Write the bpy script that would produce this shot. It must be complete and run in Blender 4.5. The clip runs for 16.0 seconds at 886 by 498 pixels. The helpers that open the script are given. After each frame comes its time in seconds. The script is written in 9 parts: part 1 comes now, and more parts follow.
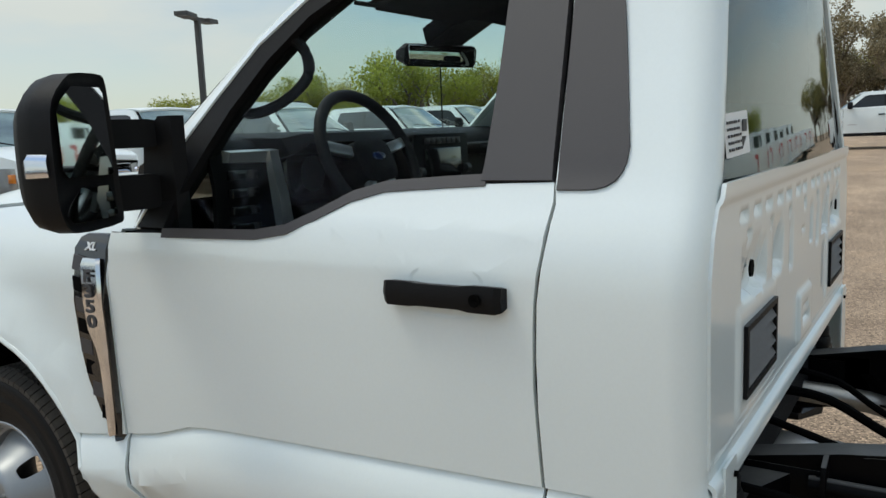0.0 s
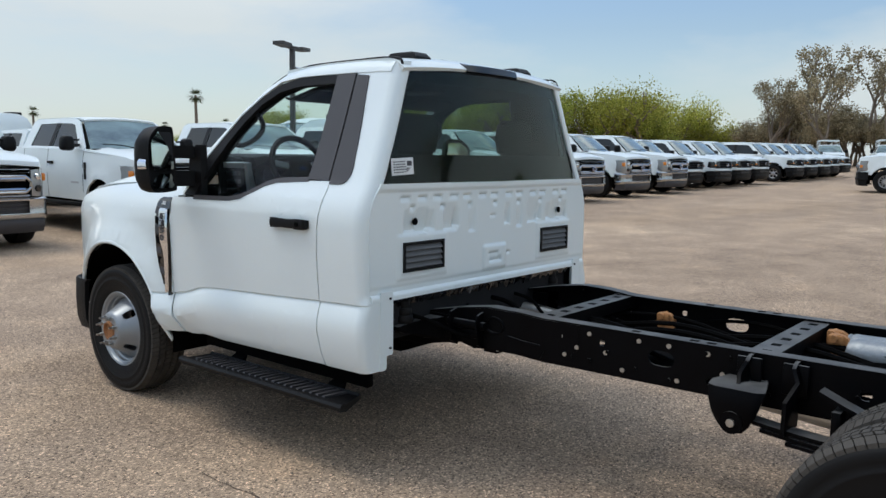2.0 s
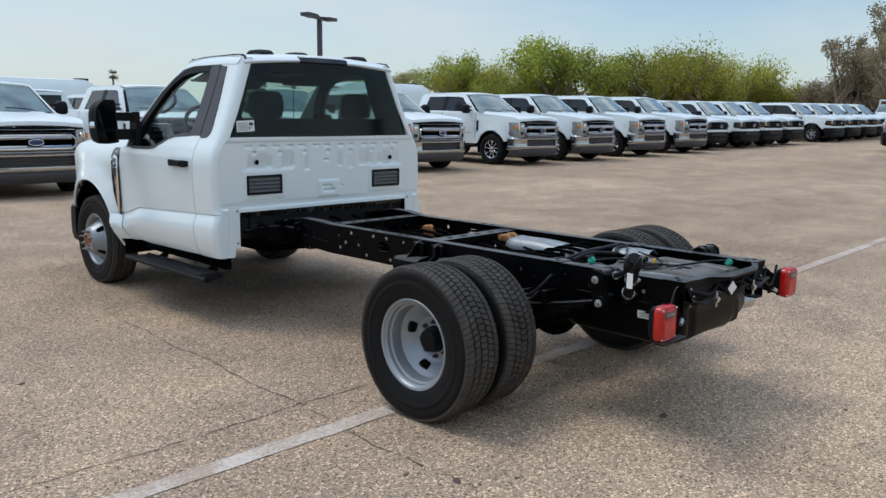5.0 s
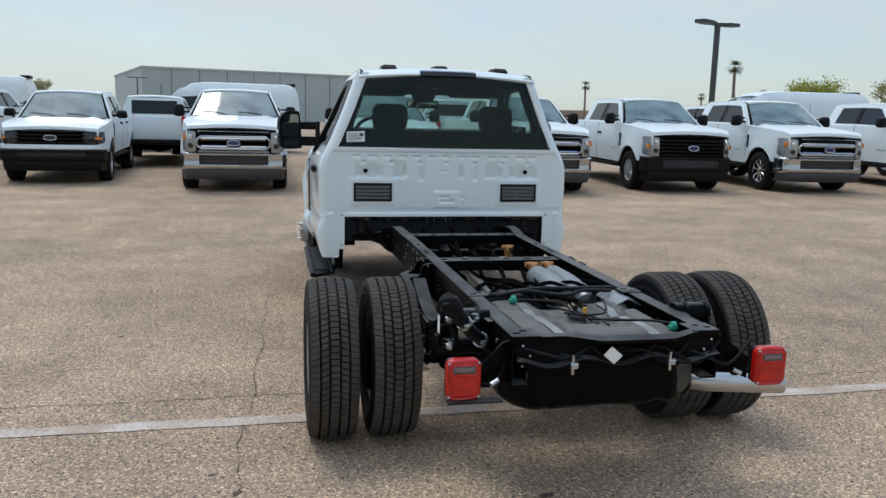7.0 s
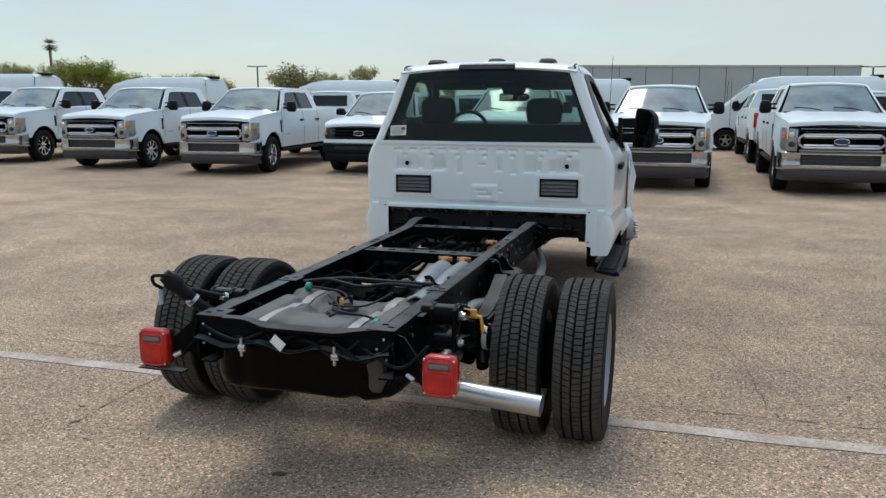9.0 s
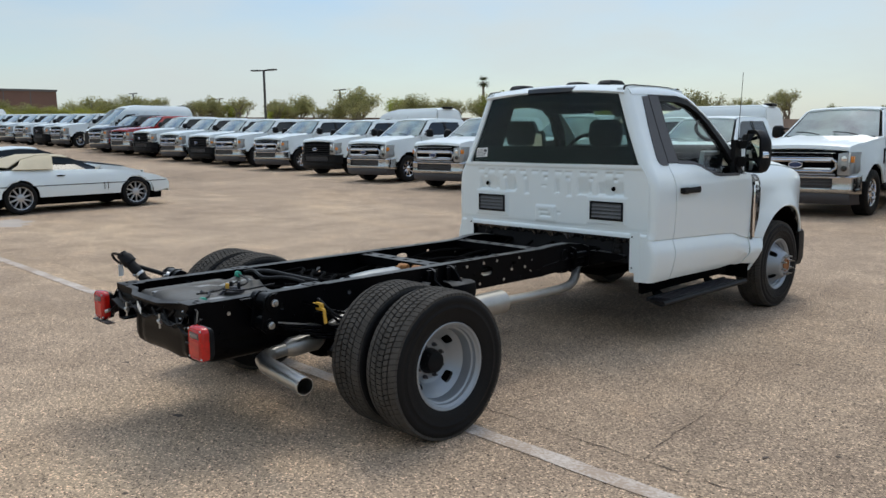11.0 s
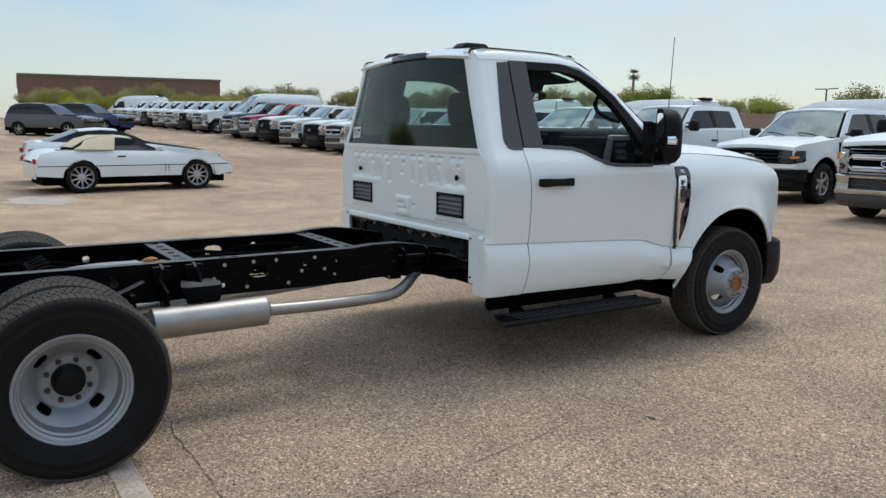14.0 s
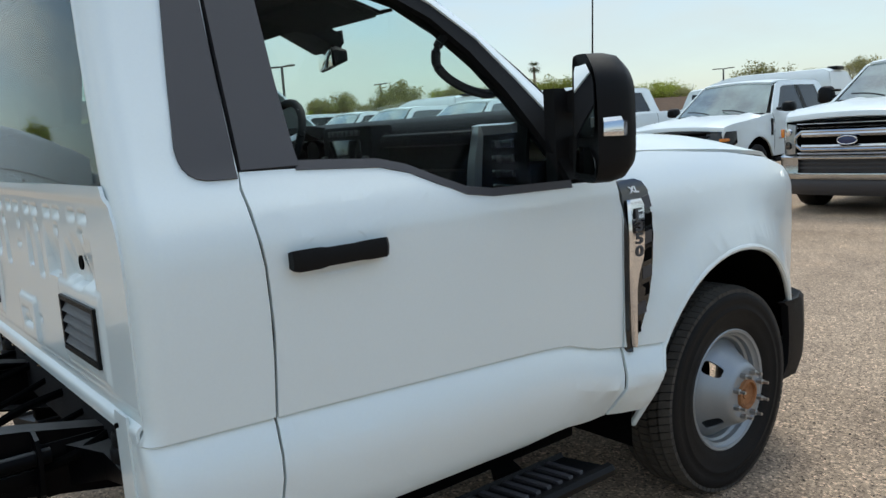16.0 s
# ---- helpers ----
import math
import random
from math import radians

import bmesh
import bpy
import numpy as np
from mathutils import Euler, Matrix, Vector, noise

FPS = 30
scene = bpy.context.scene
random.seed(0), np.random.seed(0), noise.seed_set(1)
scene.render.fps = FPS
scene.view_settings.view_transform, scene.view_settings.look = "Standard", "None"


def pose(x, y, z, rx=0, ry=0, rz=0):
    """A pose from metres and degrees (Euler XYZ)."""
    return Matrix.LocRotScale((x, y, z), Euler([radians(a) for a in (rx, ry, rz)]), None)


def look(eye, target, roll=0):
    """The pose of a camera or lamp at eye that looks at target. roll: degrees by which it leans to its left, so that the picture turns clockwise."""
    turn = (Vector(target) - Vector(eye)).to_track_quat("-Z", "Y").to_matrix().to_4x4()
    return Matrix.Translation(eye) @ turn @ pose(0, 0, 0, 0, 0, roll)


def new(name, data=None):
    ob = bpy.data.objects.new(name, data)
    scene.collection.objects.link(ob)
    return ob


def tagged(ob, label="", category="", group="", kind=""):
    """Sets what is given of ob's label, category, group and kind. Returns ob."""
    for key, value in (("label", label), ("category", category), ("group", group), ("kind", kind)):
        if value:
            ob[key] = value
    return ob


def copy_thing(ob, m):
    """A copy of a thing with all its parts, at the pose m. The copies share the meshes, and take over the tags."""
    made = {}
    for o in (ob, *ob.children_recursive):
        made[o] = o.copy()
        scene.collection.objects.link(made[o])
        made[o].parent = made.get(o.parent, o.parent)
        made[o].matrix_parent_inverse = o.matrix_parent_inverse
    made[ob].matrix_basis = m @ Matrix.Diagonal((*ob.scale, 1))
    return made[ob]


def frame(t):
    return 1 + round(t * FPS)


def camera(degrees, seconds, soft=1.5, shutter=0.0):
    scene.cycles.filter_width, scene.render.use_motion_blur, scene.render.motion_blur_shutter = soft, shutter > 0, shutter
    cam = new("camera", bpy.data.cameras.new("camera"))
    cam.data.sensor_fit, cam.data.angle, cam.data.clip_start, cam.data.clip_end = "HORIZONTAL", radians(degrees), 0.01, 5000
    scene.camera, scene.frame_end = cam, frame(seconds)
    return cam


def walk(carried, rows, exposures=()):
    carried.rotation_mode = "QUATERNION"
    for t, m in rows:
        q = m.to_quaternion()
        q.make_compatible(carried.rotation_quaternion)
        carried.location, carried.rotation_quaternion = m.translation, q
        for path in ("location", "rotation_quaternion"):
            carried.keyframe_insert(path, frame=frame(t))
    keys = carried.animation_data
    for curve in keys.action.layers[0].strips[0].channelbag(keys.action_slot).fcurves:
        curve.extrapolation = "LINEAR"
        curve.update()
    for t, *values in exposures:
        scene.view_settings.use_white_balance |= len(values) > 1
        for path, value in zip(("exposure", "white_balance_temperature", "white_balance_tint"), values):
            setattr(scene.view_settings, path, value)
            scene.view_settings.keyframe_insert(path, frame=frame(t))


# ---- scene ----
cam = camera(58.05, 16.0)
PATH = [
    (0, (-2.232, 1.891, 1.453), (-0.568, 2.962, 1.165), -2.30),
    (0.5, (-2.573, 1.377, 1.466), (-0.959, 2.530, 1.210), -2.42),
    (1, (-2.897, 0.789, 1.461), (-1.333, 2.013, 1.229), -1.19),
    (1.5, (-3.200, 0.248, 1.471), (-1.658, 1.499, 1.236), -0.03),
    (2, (-3.447, -0.271, 1.489), (-1.914, 0.991, 1.253), 0.82),
    (2.5, (-3.760, -0.730, 1.500), (-2.219, 0.523, 1.263), 1.43),
    (3, (-3.981, -1.211, 1.497), (-2.438, 0.039, 1.260), 1.79),
    (3.5, (-4.250, -1.601, 1.504), (-2.708, -0.351, 1.264), 1.89),
    (4, (-4.354, -1.989, 1.520), (-2.819, -0.736, 1.250), 1.51),
    (4.2, (-4.327, -2.175, 1.525), (-2.798, -0.918, 1.241), 1.31),
    (6.3, (-2.246, -3.602, 1.565), (-1.376, -1.835, 1.218), 0.88),
    (6.5, (-1.997, -3.708, 1.600), (-1.239, -1.888, 1.265), 1.11),
    (7, (-1.337, -3.926, 1.615), (-0.922, -1.998, 1.282), 1.45),
    (7.5, (-0.646, -4.113, 1.638), (-0.551, -2.145, 1.293), 1.56),
    (8, (0.044, -4.105, 1.640), (-0.077, -2.141, 1.281), 1.24),
    (8.5, (0.764, -4.067, 1.644), (0.437, -2.130, 1.270), 0.82),
    (9, (1.466, -3.876, 1.643), (0.907, -1.989, 1.284), 0.08),
    (9.5, (2.103, -3.673, 1.616), (1.284, -1.878, 1.291), -0.29),
    (9.7, (2.387, -3.570, 1.608), (1.441, -1.835, 1.304), -0.65),
    (11.8, (4.707, -2.279, 1.571), (3.112, -1.106, 1.288), 0.65),
    (12, (4.809, -2.146, 1.550), (3.175, -1.026, 1.280), 1.01),
    (12.5, (5.114, -1.868, 1.530), (3.393, -0.879, 1.281), 1.17),
    (13, (5.211, -1.587, 1.533), (3.442, -0.695, 1.260), 1.02),
    (13.5, (5.001, -1.064, 1.532), (3.274, -0.101, 1.233), 0.77),
    (14, (4.635, -0.415, 1.470), (2.966, 0.645, 1.169), 0.48),
    (14.5, (4.155, 0.203, 1.481), (2.538, 1.338, 1.172), 0.38),
    (15, (3.703, 0.826, 1.461), (2.118, 2.007, 1.152), -1.49),
    (15.5, (3.138, 1.310, 1.441), (1.583, 2.527, 1.126), -2.97),
    (16, (2.589, 1.736, 1.425), (1.037, 2.962, 1.127), -3.63),
]
walk(cam, [(t, look(eye, target, roll)) for t, eye, target, roll in PATH],
     exposures=[(0, -0.09, 7150, 5), (1.5, -0.02, 6750, 8), (3.0, -0.01, 6400, 8), (8.0, -0.09, 6500, 7), (9.5, -0.11, 6650, 7), (12.5, -0.05, 6780, 8), (14.0, -0.02, 6800, 8), (16.0, 0.06, 6650, 4)])


# ---- sky and sun ----
SUN_EL, SUN_AZ = 62.0, 335.0
world = bpy.data.worlds.new("sky")
scene.world = world
world.use_nodes = True
wn, wl = world.node_tree.nodes, world.node_tree.links
wn.clear()
w_out = wn.new("ShaderNodeOutputWorld")
w_bg = wn.new("ShaderNodeBackground")
w_sky = wn.new("ShaderNodeTexSky")
w_sky.sky_type = "NISHITA"
w_sky.sun_disc = False
w_sky.sun_elevation, w_sky.sun_rotation = radians(SUN_EL), radians(SUN_AZ)
w_sky.air_density, w_sky.dust_density, w_sky.ozone_density = 1.0, 0.7, 2.5
w_co = wn.new("ShaderNodeTexCoord")
w_map = wn.new("ShaderNodeMapping")
w_map.inputs["Scale"].default_value = (1.0, 1.0, 3.2)
w_noise = wn.new("ShaderNodeTexNoise")
w_noise.inputs["Scale"].default_value = 1.6
w_noise.inputs["Detail"].default_value = 9.0
w_noise.inputs["Roughness"].default_value = 0.55
w_ramp = wn.new("ShaderNodeValToRGB")
w_ramp.color_ramp.elements[0].position, w_ramp.color_ramp.elements[0].color = 0.42, (0.02, 0.02, 0.02, 1)
w_ramp.color_ramp.elements[1].position, w_ramp.color_ramp.elements[1].color = 0.64, (0.92, 0.92, 0.92, 1)
w_mix = wn.new("ShaderNodeMixRGB")
w_mix.inputs[2].default_value = (6.75, 7.3, 7.6, 1)
wl.new(w_co.outputs["Generated"], w_map.inputs["Vector"])
wl.new(w_map.outputs["Vector"], w_noise.inputs["Vector"])
wl.new(w_noise.outputs["Fac"], w_ramp.inputs["Fac"])
wl.new(w_ramp.outputs["Color"], w_mix.inputs[0])
w_gain = wn.new("ShaderNodeVectorMath")
w_gain.operation = "SCALE"
w_gain.inputs["Scale"].default_value = 1.28
wl.new(w_sky.outputs["Color"], w_gain.inputs[0])
wl.new(w_gain.outputs["Vector"], w_mix.inputs[1])
# a hazy sky is brighter overhead than at the horizon
w_sep = wn.new("ShaderNodeSeparateXYZ")
wl.new(w_co.outputs["Generated"], w_sep.inputs[0])
w_high = wn.new("ShaderNodeMapRange")
w_high.inputs["From Min"].default_value, w_high.inputs["From Max"].default_value = 0.15, 1.0
w_high.inputs["To Min"].default_value, w_high.inputs["To Max"].default_value = 1.0, 2.2
wl.new(w_sep.outputs["Z"], w_high.inputs["Value"])
w_mul = wn.new("ShaderNodeVectorMath")
w_mul.operation = "SCALE"
w_low = wn.new("ShaderNodeMapRange")
w_low.inputs["From Min"].default_value, w_low.inputs["From Max"].default_value = 0.0, 0.17
w_low.inputs["To Min"].default_value, w_low.inputs["To Max"].default_value = 0.52, 0.0
wl.new(w_sep.outputs["Z"], w_low.inputs["Value"])
w_haze = wn.new("ShaderNodeMixRGB")
w_haze.inputs[2].default_value = (5.5, 6.35, 6.7, 1)
wl.new(w_low.outputs["Result"], w_haze.inputs[0])
wl.new(w_mix.outputs["Color"], w_haze.inputs[1])
wl.new(w_haze.outputs["Color"], w_mul.inputs[0])
wl.new(w_high.outputs["Result"], w_mul.inputs["Scale"])
wl.new(w_mul.outputs["Vector"], w_bg.inputs["Color"])
w_bg.inputs["Strength"].default_value = 0.105
wl.new(w_bg.outputs["Background"], w_out.inputs["Surface"])

sun_data = bpy.data.lights.new("sun", "SUN")
sun_data.energy, sun_data.angle, sun_data.color = 1.2, radians(20.0), (1.0, 0.97, 0.91)
sun = new("sun", sun_data)
_a, _e = radians(SUN_AZ), radians(SUN_EL)
SUN_DIR = Vector((math.sin(_a) * math.cos(_e), math.cos(_a) * math.cos(_e), math.sin(_e)))
sun.matrix_world = look(SUN_DIR * 50.0, (0, 0, 0))


# ---- materials ----
def material(name, color, rough=0.5, metal=0.0, vary=0.12, scale=4.0, grain=0.0, grain_scale=150.0, coat=0.0, spec=0.5, rough_vary=0.1):
    """A surface with tone and roughness that vary at a broad and a fine scale, and a fine relief."""
    m = bpy.data.materials.new(name)
    m.use_nodes = True
    n, l = m.node_tree.nodes, m.node_tree.links
    b = n["Principled BSDF"]
    b.inputs["Metallic"].default_value = metal
    b.inputs["Coat Weight"].default_value = coat
    b.inputs["Coat Roughness"].default_value = 0.06
    b.inputs["Specular IOR Level"].default_value = spec
    co = n.new("ShaderNodeTexCoord")
    broad, fine = n.new("ShaderNodeTexNoise"), n.new("ShaderNodeTexNoise")
    broad.inputs["Scale"].default_value, broad.inputs["Detail"].default_value = scale, 5.0
    fine.inputs["Scale"].default_value, fine.inputs["Detail"].default_value = grain_scale, 3.0
    for t in (broad, fine):
        l.new(co.outputs["Object"], t.inputs["Vector"])
    add = n.new("ShaderNodeMath")
    add.operation = "MULTIPLY_ADD"
    add.inputs[1].default_value = 0.6
    l.new(broad.outputs["Fac"], add.inputs[0])
    half = n.new("ShaderNodeMath")
    half.operation = "MULTIPLY"
    half.inputs[1].default_value = 0.4
    l.new(fine.outputs["Fac"], half.inputs[0])
    l.new(half.outputs[0], add.inputs[2])
    ramp = n.new("ShaderNodeValToRGB")
    lo = [max(0.0, c * (1 - vary)) for c in color]
    hi = [min(1.0, c * (1 + vary)) for c in color]
    ramp.color_ramp.elements[0].position, ramp.color_ramp.elements[0].color = 0.3, (*lo, 1)
    ramp.color_ramp.elements[1].position, ramp.color_ramp.elements[1].color = 0.7, (*hi, 1)
    l.new(add.outputs[0], ramp.inputs["Fac"])
    l.new(ramp.outputs["Color"], b.inputs["Base Color"])
    rr = n.new("ShaderNodeMapRange")
    rr.inputs["To Min"].default_value, rr.inputs["To Max"].default_value = max(0.02, rough * (1 - rough_vary)), min(1.0, rough * (1 + rough_vary))
    l.new(broad.outputs["Fac"], rr.inputs["Value"])
    l.new(rr.outputs["Result"], b.inputs["Roughness"])
    if grain > 0:
        bump = n.new("ShaderNodeBump")
        bump.inputs["Strength"].default_value, bump.inputs["Distance"].default_value = grain, 0.004
        l.new(fine.outputs["Fac"], bump.inputs["Height"])
        l.new(bump.outputs["Normal"], b.inputs["Normal"])
    return m


def glass(name, tint, base, rough=0.02):
    """Thin pane: clear and tinted, with a gloss that grows towards grazing angles, alike from both sides."""
    m = bpy.data.materials.new(name)
    m.use_nodes = True
    n, l = m.node_tree.nodes, m.node_tree.links
    n.clear()
    out, mix, tr, gl, lw, pw, ma = (n.new("ShaderNode" + k) for k in ("OutputMaterial", "MixShader", "BsdfTransparent", "BsdfGlossy", "LayerWeight", "Math", "Math"))
    tr.inputs["Color"].default_value = (*tint, 1)
    gl.inputs["Roughness"].default_value = rough
    lw.inputs["Blend"].default_value = 0.5
    pw.operation, ma.operation = "POWER", "MULTIPLY_ADD"
    pw.inputs[1].default_value = 4.4
    ma.inputs[1].default_value, ma.inputs[2].default_value = 1.0 - base, base
    l.new(lw.outputs["Facing"], pw.inputs[0])
    l.new(pw.outputs[0], ma.inputs[0])
    l.new(ma.outputs[0], mix.inputs[0])
    l.new(tr.outputs[0], mix.inputs[1])
    l.new(gl.outputs[0], mix.inputs[2])
    l.new(mix.outputs[0], out.inputs["Surface"])
    return m


M_WHITE = material("white_paint", (0.765, 0.83, 0.825), 0.30, vary=0.02, scale=1.5, coat=0.6, spec=0.5)
M_WHITE2 = material("white_paint_dusty", (0.74, 0.795, 0.79), 0.36, vary=0.04, scale=2.0, coat=0.2)
M_BLACK = material("black_plastic", (0.007, 0.007, 0.0075), 0.5, spec=0.15, vary=0.2, grain=0.25, grain_scale=400)
M_TRIM = material("grey_black_trim", (0.045, 0.042, 0.045), 0.5, vary=0.1, grain=0.1, grain_scale=500)
M_GLOSSBLACK = material("gloss_black", (0.008, 0.008, 0.009), 0.12, vary=0.1, coat=0.5)
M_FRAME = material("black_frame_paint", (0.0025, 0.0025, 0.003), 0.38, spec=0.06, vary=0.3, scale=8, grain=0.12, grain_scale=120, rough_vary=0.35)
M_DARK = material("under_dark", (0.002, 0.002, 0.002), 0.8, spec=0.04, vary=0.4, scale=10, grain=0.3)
M_RUBBER = material("tyre_rubber", (0.0085, 0.0082, 0.0082), 0.6, spec=0.16, vary=0.25, scale=6, grain=0.3, grain_scale=300)
# Trim grey lightened in colour for the light falling on the upturned blades.
M_LOUVRE = material("lit_grey_louvre", (0.10, 0.10, 0.10), 0.6, vary=0.2, scale=12)
M_TREAD = material("dusty_tread_rubber", (0.070, 0.063, 0.055), 0.85, spec=0.1, vary=0.35, scale=14, grain=0.3, grain_scale=260)
M_SHIELD = material("pale_heat_wrap", (0.25, 0.27, 0.28), 0.45, metal=0.5, vary=0.12, scale=18, grain=0.5, grain_scale=60)
M_CHROME = material("chrome", (0.78, 0.78, 0.80), 0.10, metal=1.0, vary=0.04)
# Chrome darkened in colour for the dark ground that it mirrors.
M_CHROME2 = material("ground_darkened_chrome", (0.50, 0.51, 0.52), 0.16, metal=1.0, vary=0.12, scale=6)
M_STEEL = material("brushed_steel", (0.50, 0.50, 0.49), 0.34, metal=1.0, vary=0.12, scale=8, grain=0.1)
M_GALV = material("aluminised_steel", (0.37, 0.36, 0.335), 0.42, metal=0.85, vary=0.15, scale=9, grain=0.15)
M_WHEEL = material("silver_white_wheel", (0.30, 0.32, 0.335), 0.40, metal=0.45, vary=0.05, scale=8)
M_RUST = material("rusty_hub", (0.30, 0.13, 0.05), 0.8, vary=0.4, scale=30, grain=0.5)
M_RUSTY2 = material("ochre_coated_iron", (0.33, 0.145, 0.045), 0.7, vary=0.35, scale=40, grain=0.4)
M_RED = material("red_lens", (0.46, 0.009, 0.006), 0.22, vary=0.3, scale=30, coat=0.08)
M_CLEARLENS = material("clear_lens", (0.34, 0.345, 0.34), 0.15, metal=0.5, vary=0.2, scale=40, coat=0.6)
M_SMOKE = material("dull_clear_lens", (0.17, 0.135, 0.13), 0.2, vary=0.2, scale=40, coat=0.3)
M_AMBER = material("amber_lens", (0.65, 0.20, 0.02), 0.2, vary=0.1, coat=0.5)
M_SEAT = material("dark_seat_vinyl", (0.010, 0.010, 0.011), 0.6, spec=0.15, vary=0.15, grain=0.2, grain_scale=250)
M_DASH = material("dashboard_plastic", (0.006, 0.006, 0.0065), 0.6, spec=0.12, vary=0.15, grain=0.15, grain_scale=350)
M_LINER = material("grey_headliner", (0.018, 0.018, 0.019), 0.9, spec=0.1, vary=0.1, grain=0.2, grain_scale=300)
M_SILVER = material("satin_silver", (0.52, 0.52, 0.53), 0.3, metal=0.8, vary=0.05)
M_PAPER = material("white_paper", (0.80, 0.80, 0.78), 0.6, vary=0.03)
M_INK = material("dark_ink", (0.05, 0.05, 0.055), 0.6, vary=0.1)
M_WHITEPLASTIC = material("white_plastic", (0.70, 0.72, 0.73), 0.4, vary=0.05)
M_STEP = material("black_step_plastic", (0.006, 0.006, 0.0065), 0.45, spec=0.14, vary=0.25, scale=9, grain=0.2, grain_scale=200)
M_GREEN = material("green_connector", (0.03, 0.30, 0.20), 0.5, vary=0.1)
M_YELLOW = material("yellow_paint", (0.62, 0.34, 0.04), 0.5, vary=0.15)
M_TANK = material("satin_black_tank", (0.0022, 0.0022, 0.0024), 0.30, spec=0.06, vary=0.25, scale=5, grain=0.06, rough_vary=0.3)
M_TANKTOP = material("dusty_grey_black_tank_top", (0.075, 0.072, 0.066), 0.55, spec=0.2, vary=0.3, scale=6, grain=0.15)
M_BLUEBADGE = material("dark_blue_badge", (0.012, 0.025, 0.09), 0.25, vary=0.1, coat=0.5)


def greyed(m, color, amount):
    """Mixes a paler grey, broken up by noise, into the faces that point upwards."""
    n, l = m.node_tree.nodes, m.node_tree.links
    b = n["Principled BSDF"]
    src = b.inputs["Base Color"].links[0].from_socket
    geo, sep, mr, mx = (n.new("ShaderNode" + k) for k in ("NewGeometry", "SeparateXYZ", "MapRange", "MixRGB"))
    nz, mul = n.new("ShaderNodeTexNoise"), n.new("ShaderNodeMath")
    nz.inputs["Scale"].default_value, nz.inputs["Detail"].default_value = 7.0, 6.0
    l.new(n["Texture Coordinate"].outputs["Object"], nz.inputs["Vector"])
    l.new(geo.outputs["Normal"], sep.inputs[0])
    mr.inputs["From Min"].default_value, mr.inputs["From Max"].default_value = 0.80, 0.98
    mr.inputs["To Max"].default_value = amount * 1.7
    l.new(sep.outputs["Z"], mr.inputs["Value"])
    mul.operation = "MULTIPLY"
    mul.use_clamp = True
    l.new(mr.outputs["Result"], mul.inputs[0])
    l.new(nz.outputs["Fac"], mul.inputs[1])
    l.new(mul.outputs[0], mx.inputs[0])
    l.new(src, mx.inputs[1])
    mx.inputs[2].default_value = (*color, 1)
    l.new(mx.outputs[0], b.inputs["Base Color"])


greyed(M_FRAME, (0.14, 0.138, 0.132), 0.75)
greyed(M_BLACK, (0.10, 0.095, 0.09), 0.35)
greyed(M_TANKTOP, (0.20, 0.19, 0.17), 0.55)
M_GLASS_REAR = glass("dark_tinted_glass", (0.60, 0.70, 0.67), 0.020)
M_GLASS_CLEAR = glass("green_tinted_glass", (0.88, 0.96, 0.93), 0.002)
M_GLASS_BG = material("dark_window_glass", (0.016, 0.020, 0.023), 0.05, vary=0.3, scale=1.5, spec=0.28)
# Strong pale mottling paints sky and cloud reflections into the base colour.
M_WIND_BG = material("windscreen_glass_painted_reflections", (0.135, 0.185, 0.162), 0.03, vary=0.9, scale=2.2, spec=0.8, coat=0.8)
M_WIND_BG.node_tree.nodes["Principled BSDF"].inputs["IOR"].default_value = 1.55
M_CERAMIC = material("black_ceramic_border", (0.004, 0.004, 0.0045), 0.35, spec=0.08, vary=0.1)
M_MIRROR = material("mirror_glass", (0.85, 0.86, 0.86), 0.03, metal=1.0, vary=0.01)

# ---- modelling helpers ----
def thing(name, label, category, m=None, group="", kind=""):
    ob = new(name)
    ob.empty_display_size = 0.2
    if m is not None:
        ob.matrix_basis = m
    return tagged(ob, label, category, group, kind)


def to_mesh(name, bm, mat, angle=38.0):
    me = bpy.data.meshes.new(name)
    bmesh.ops.recalc_face_normals(bm, faces=bm.faces)
    bm.to_mesh(me)
    bm.free()
    me.materials.append(mat)
    me.polygons.foreach_set("use_smooth", [True] * len(me.polygons))
    me.set_sharp_from_angle(angle=radians(angle))
    return me


def part(name, bm, mat, parent=None, label="", angle=38.0):
    ob = new(name, to_mesh(name, bm, mat, angle))
    ob.parent = parent
    if label:
        tagged(ob, label)
    return ob


def bm_new():
    return bmesh.new()


def box(bm, x0, x1, y0, y1, z0, z1, bevel=0.0, seg=2, m=None):
    r = bmesh.ops.create_cube(bm, size=1.0)
    vs = r["verts"]
    for v in vs:
        v.co = Vector((x0 + (v.co.x + 0.5) * (x1 - x0), y0 + (v.co.y + 0.5) * (y1 - y0), z0 + (v.co.z + 0.5) * (z1 - z0)))
    if m is not None:
        bmesh.ops.transform(bm, matrix=m, verts=vs)
    if bevel > 0:
        es = list({e for v in vs for e in v.link_edges})
        bmesh.ops.bevel(bm, geom=es, offset=bevel, segments=seg, affect="EDGES", profile=0.5)
    return bm


def ring_points(c, t, r, seg, up=Vector((0, 0, 1)), squash=1.0):
    t = t.normalized()
    if abs(t.dot(up)) > 0.95:
        up = Vector((1, 0, 0))
    a = t.cross(up).normalized()
    b = a.cross(t).normalized()
    return [c + a * (r * math.cos(2 * math.pi * k / seg)) + b * (r * squash * math.sin(2 * math.pi * k / seg)) for k in range(seg)]


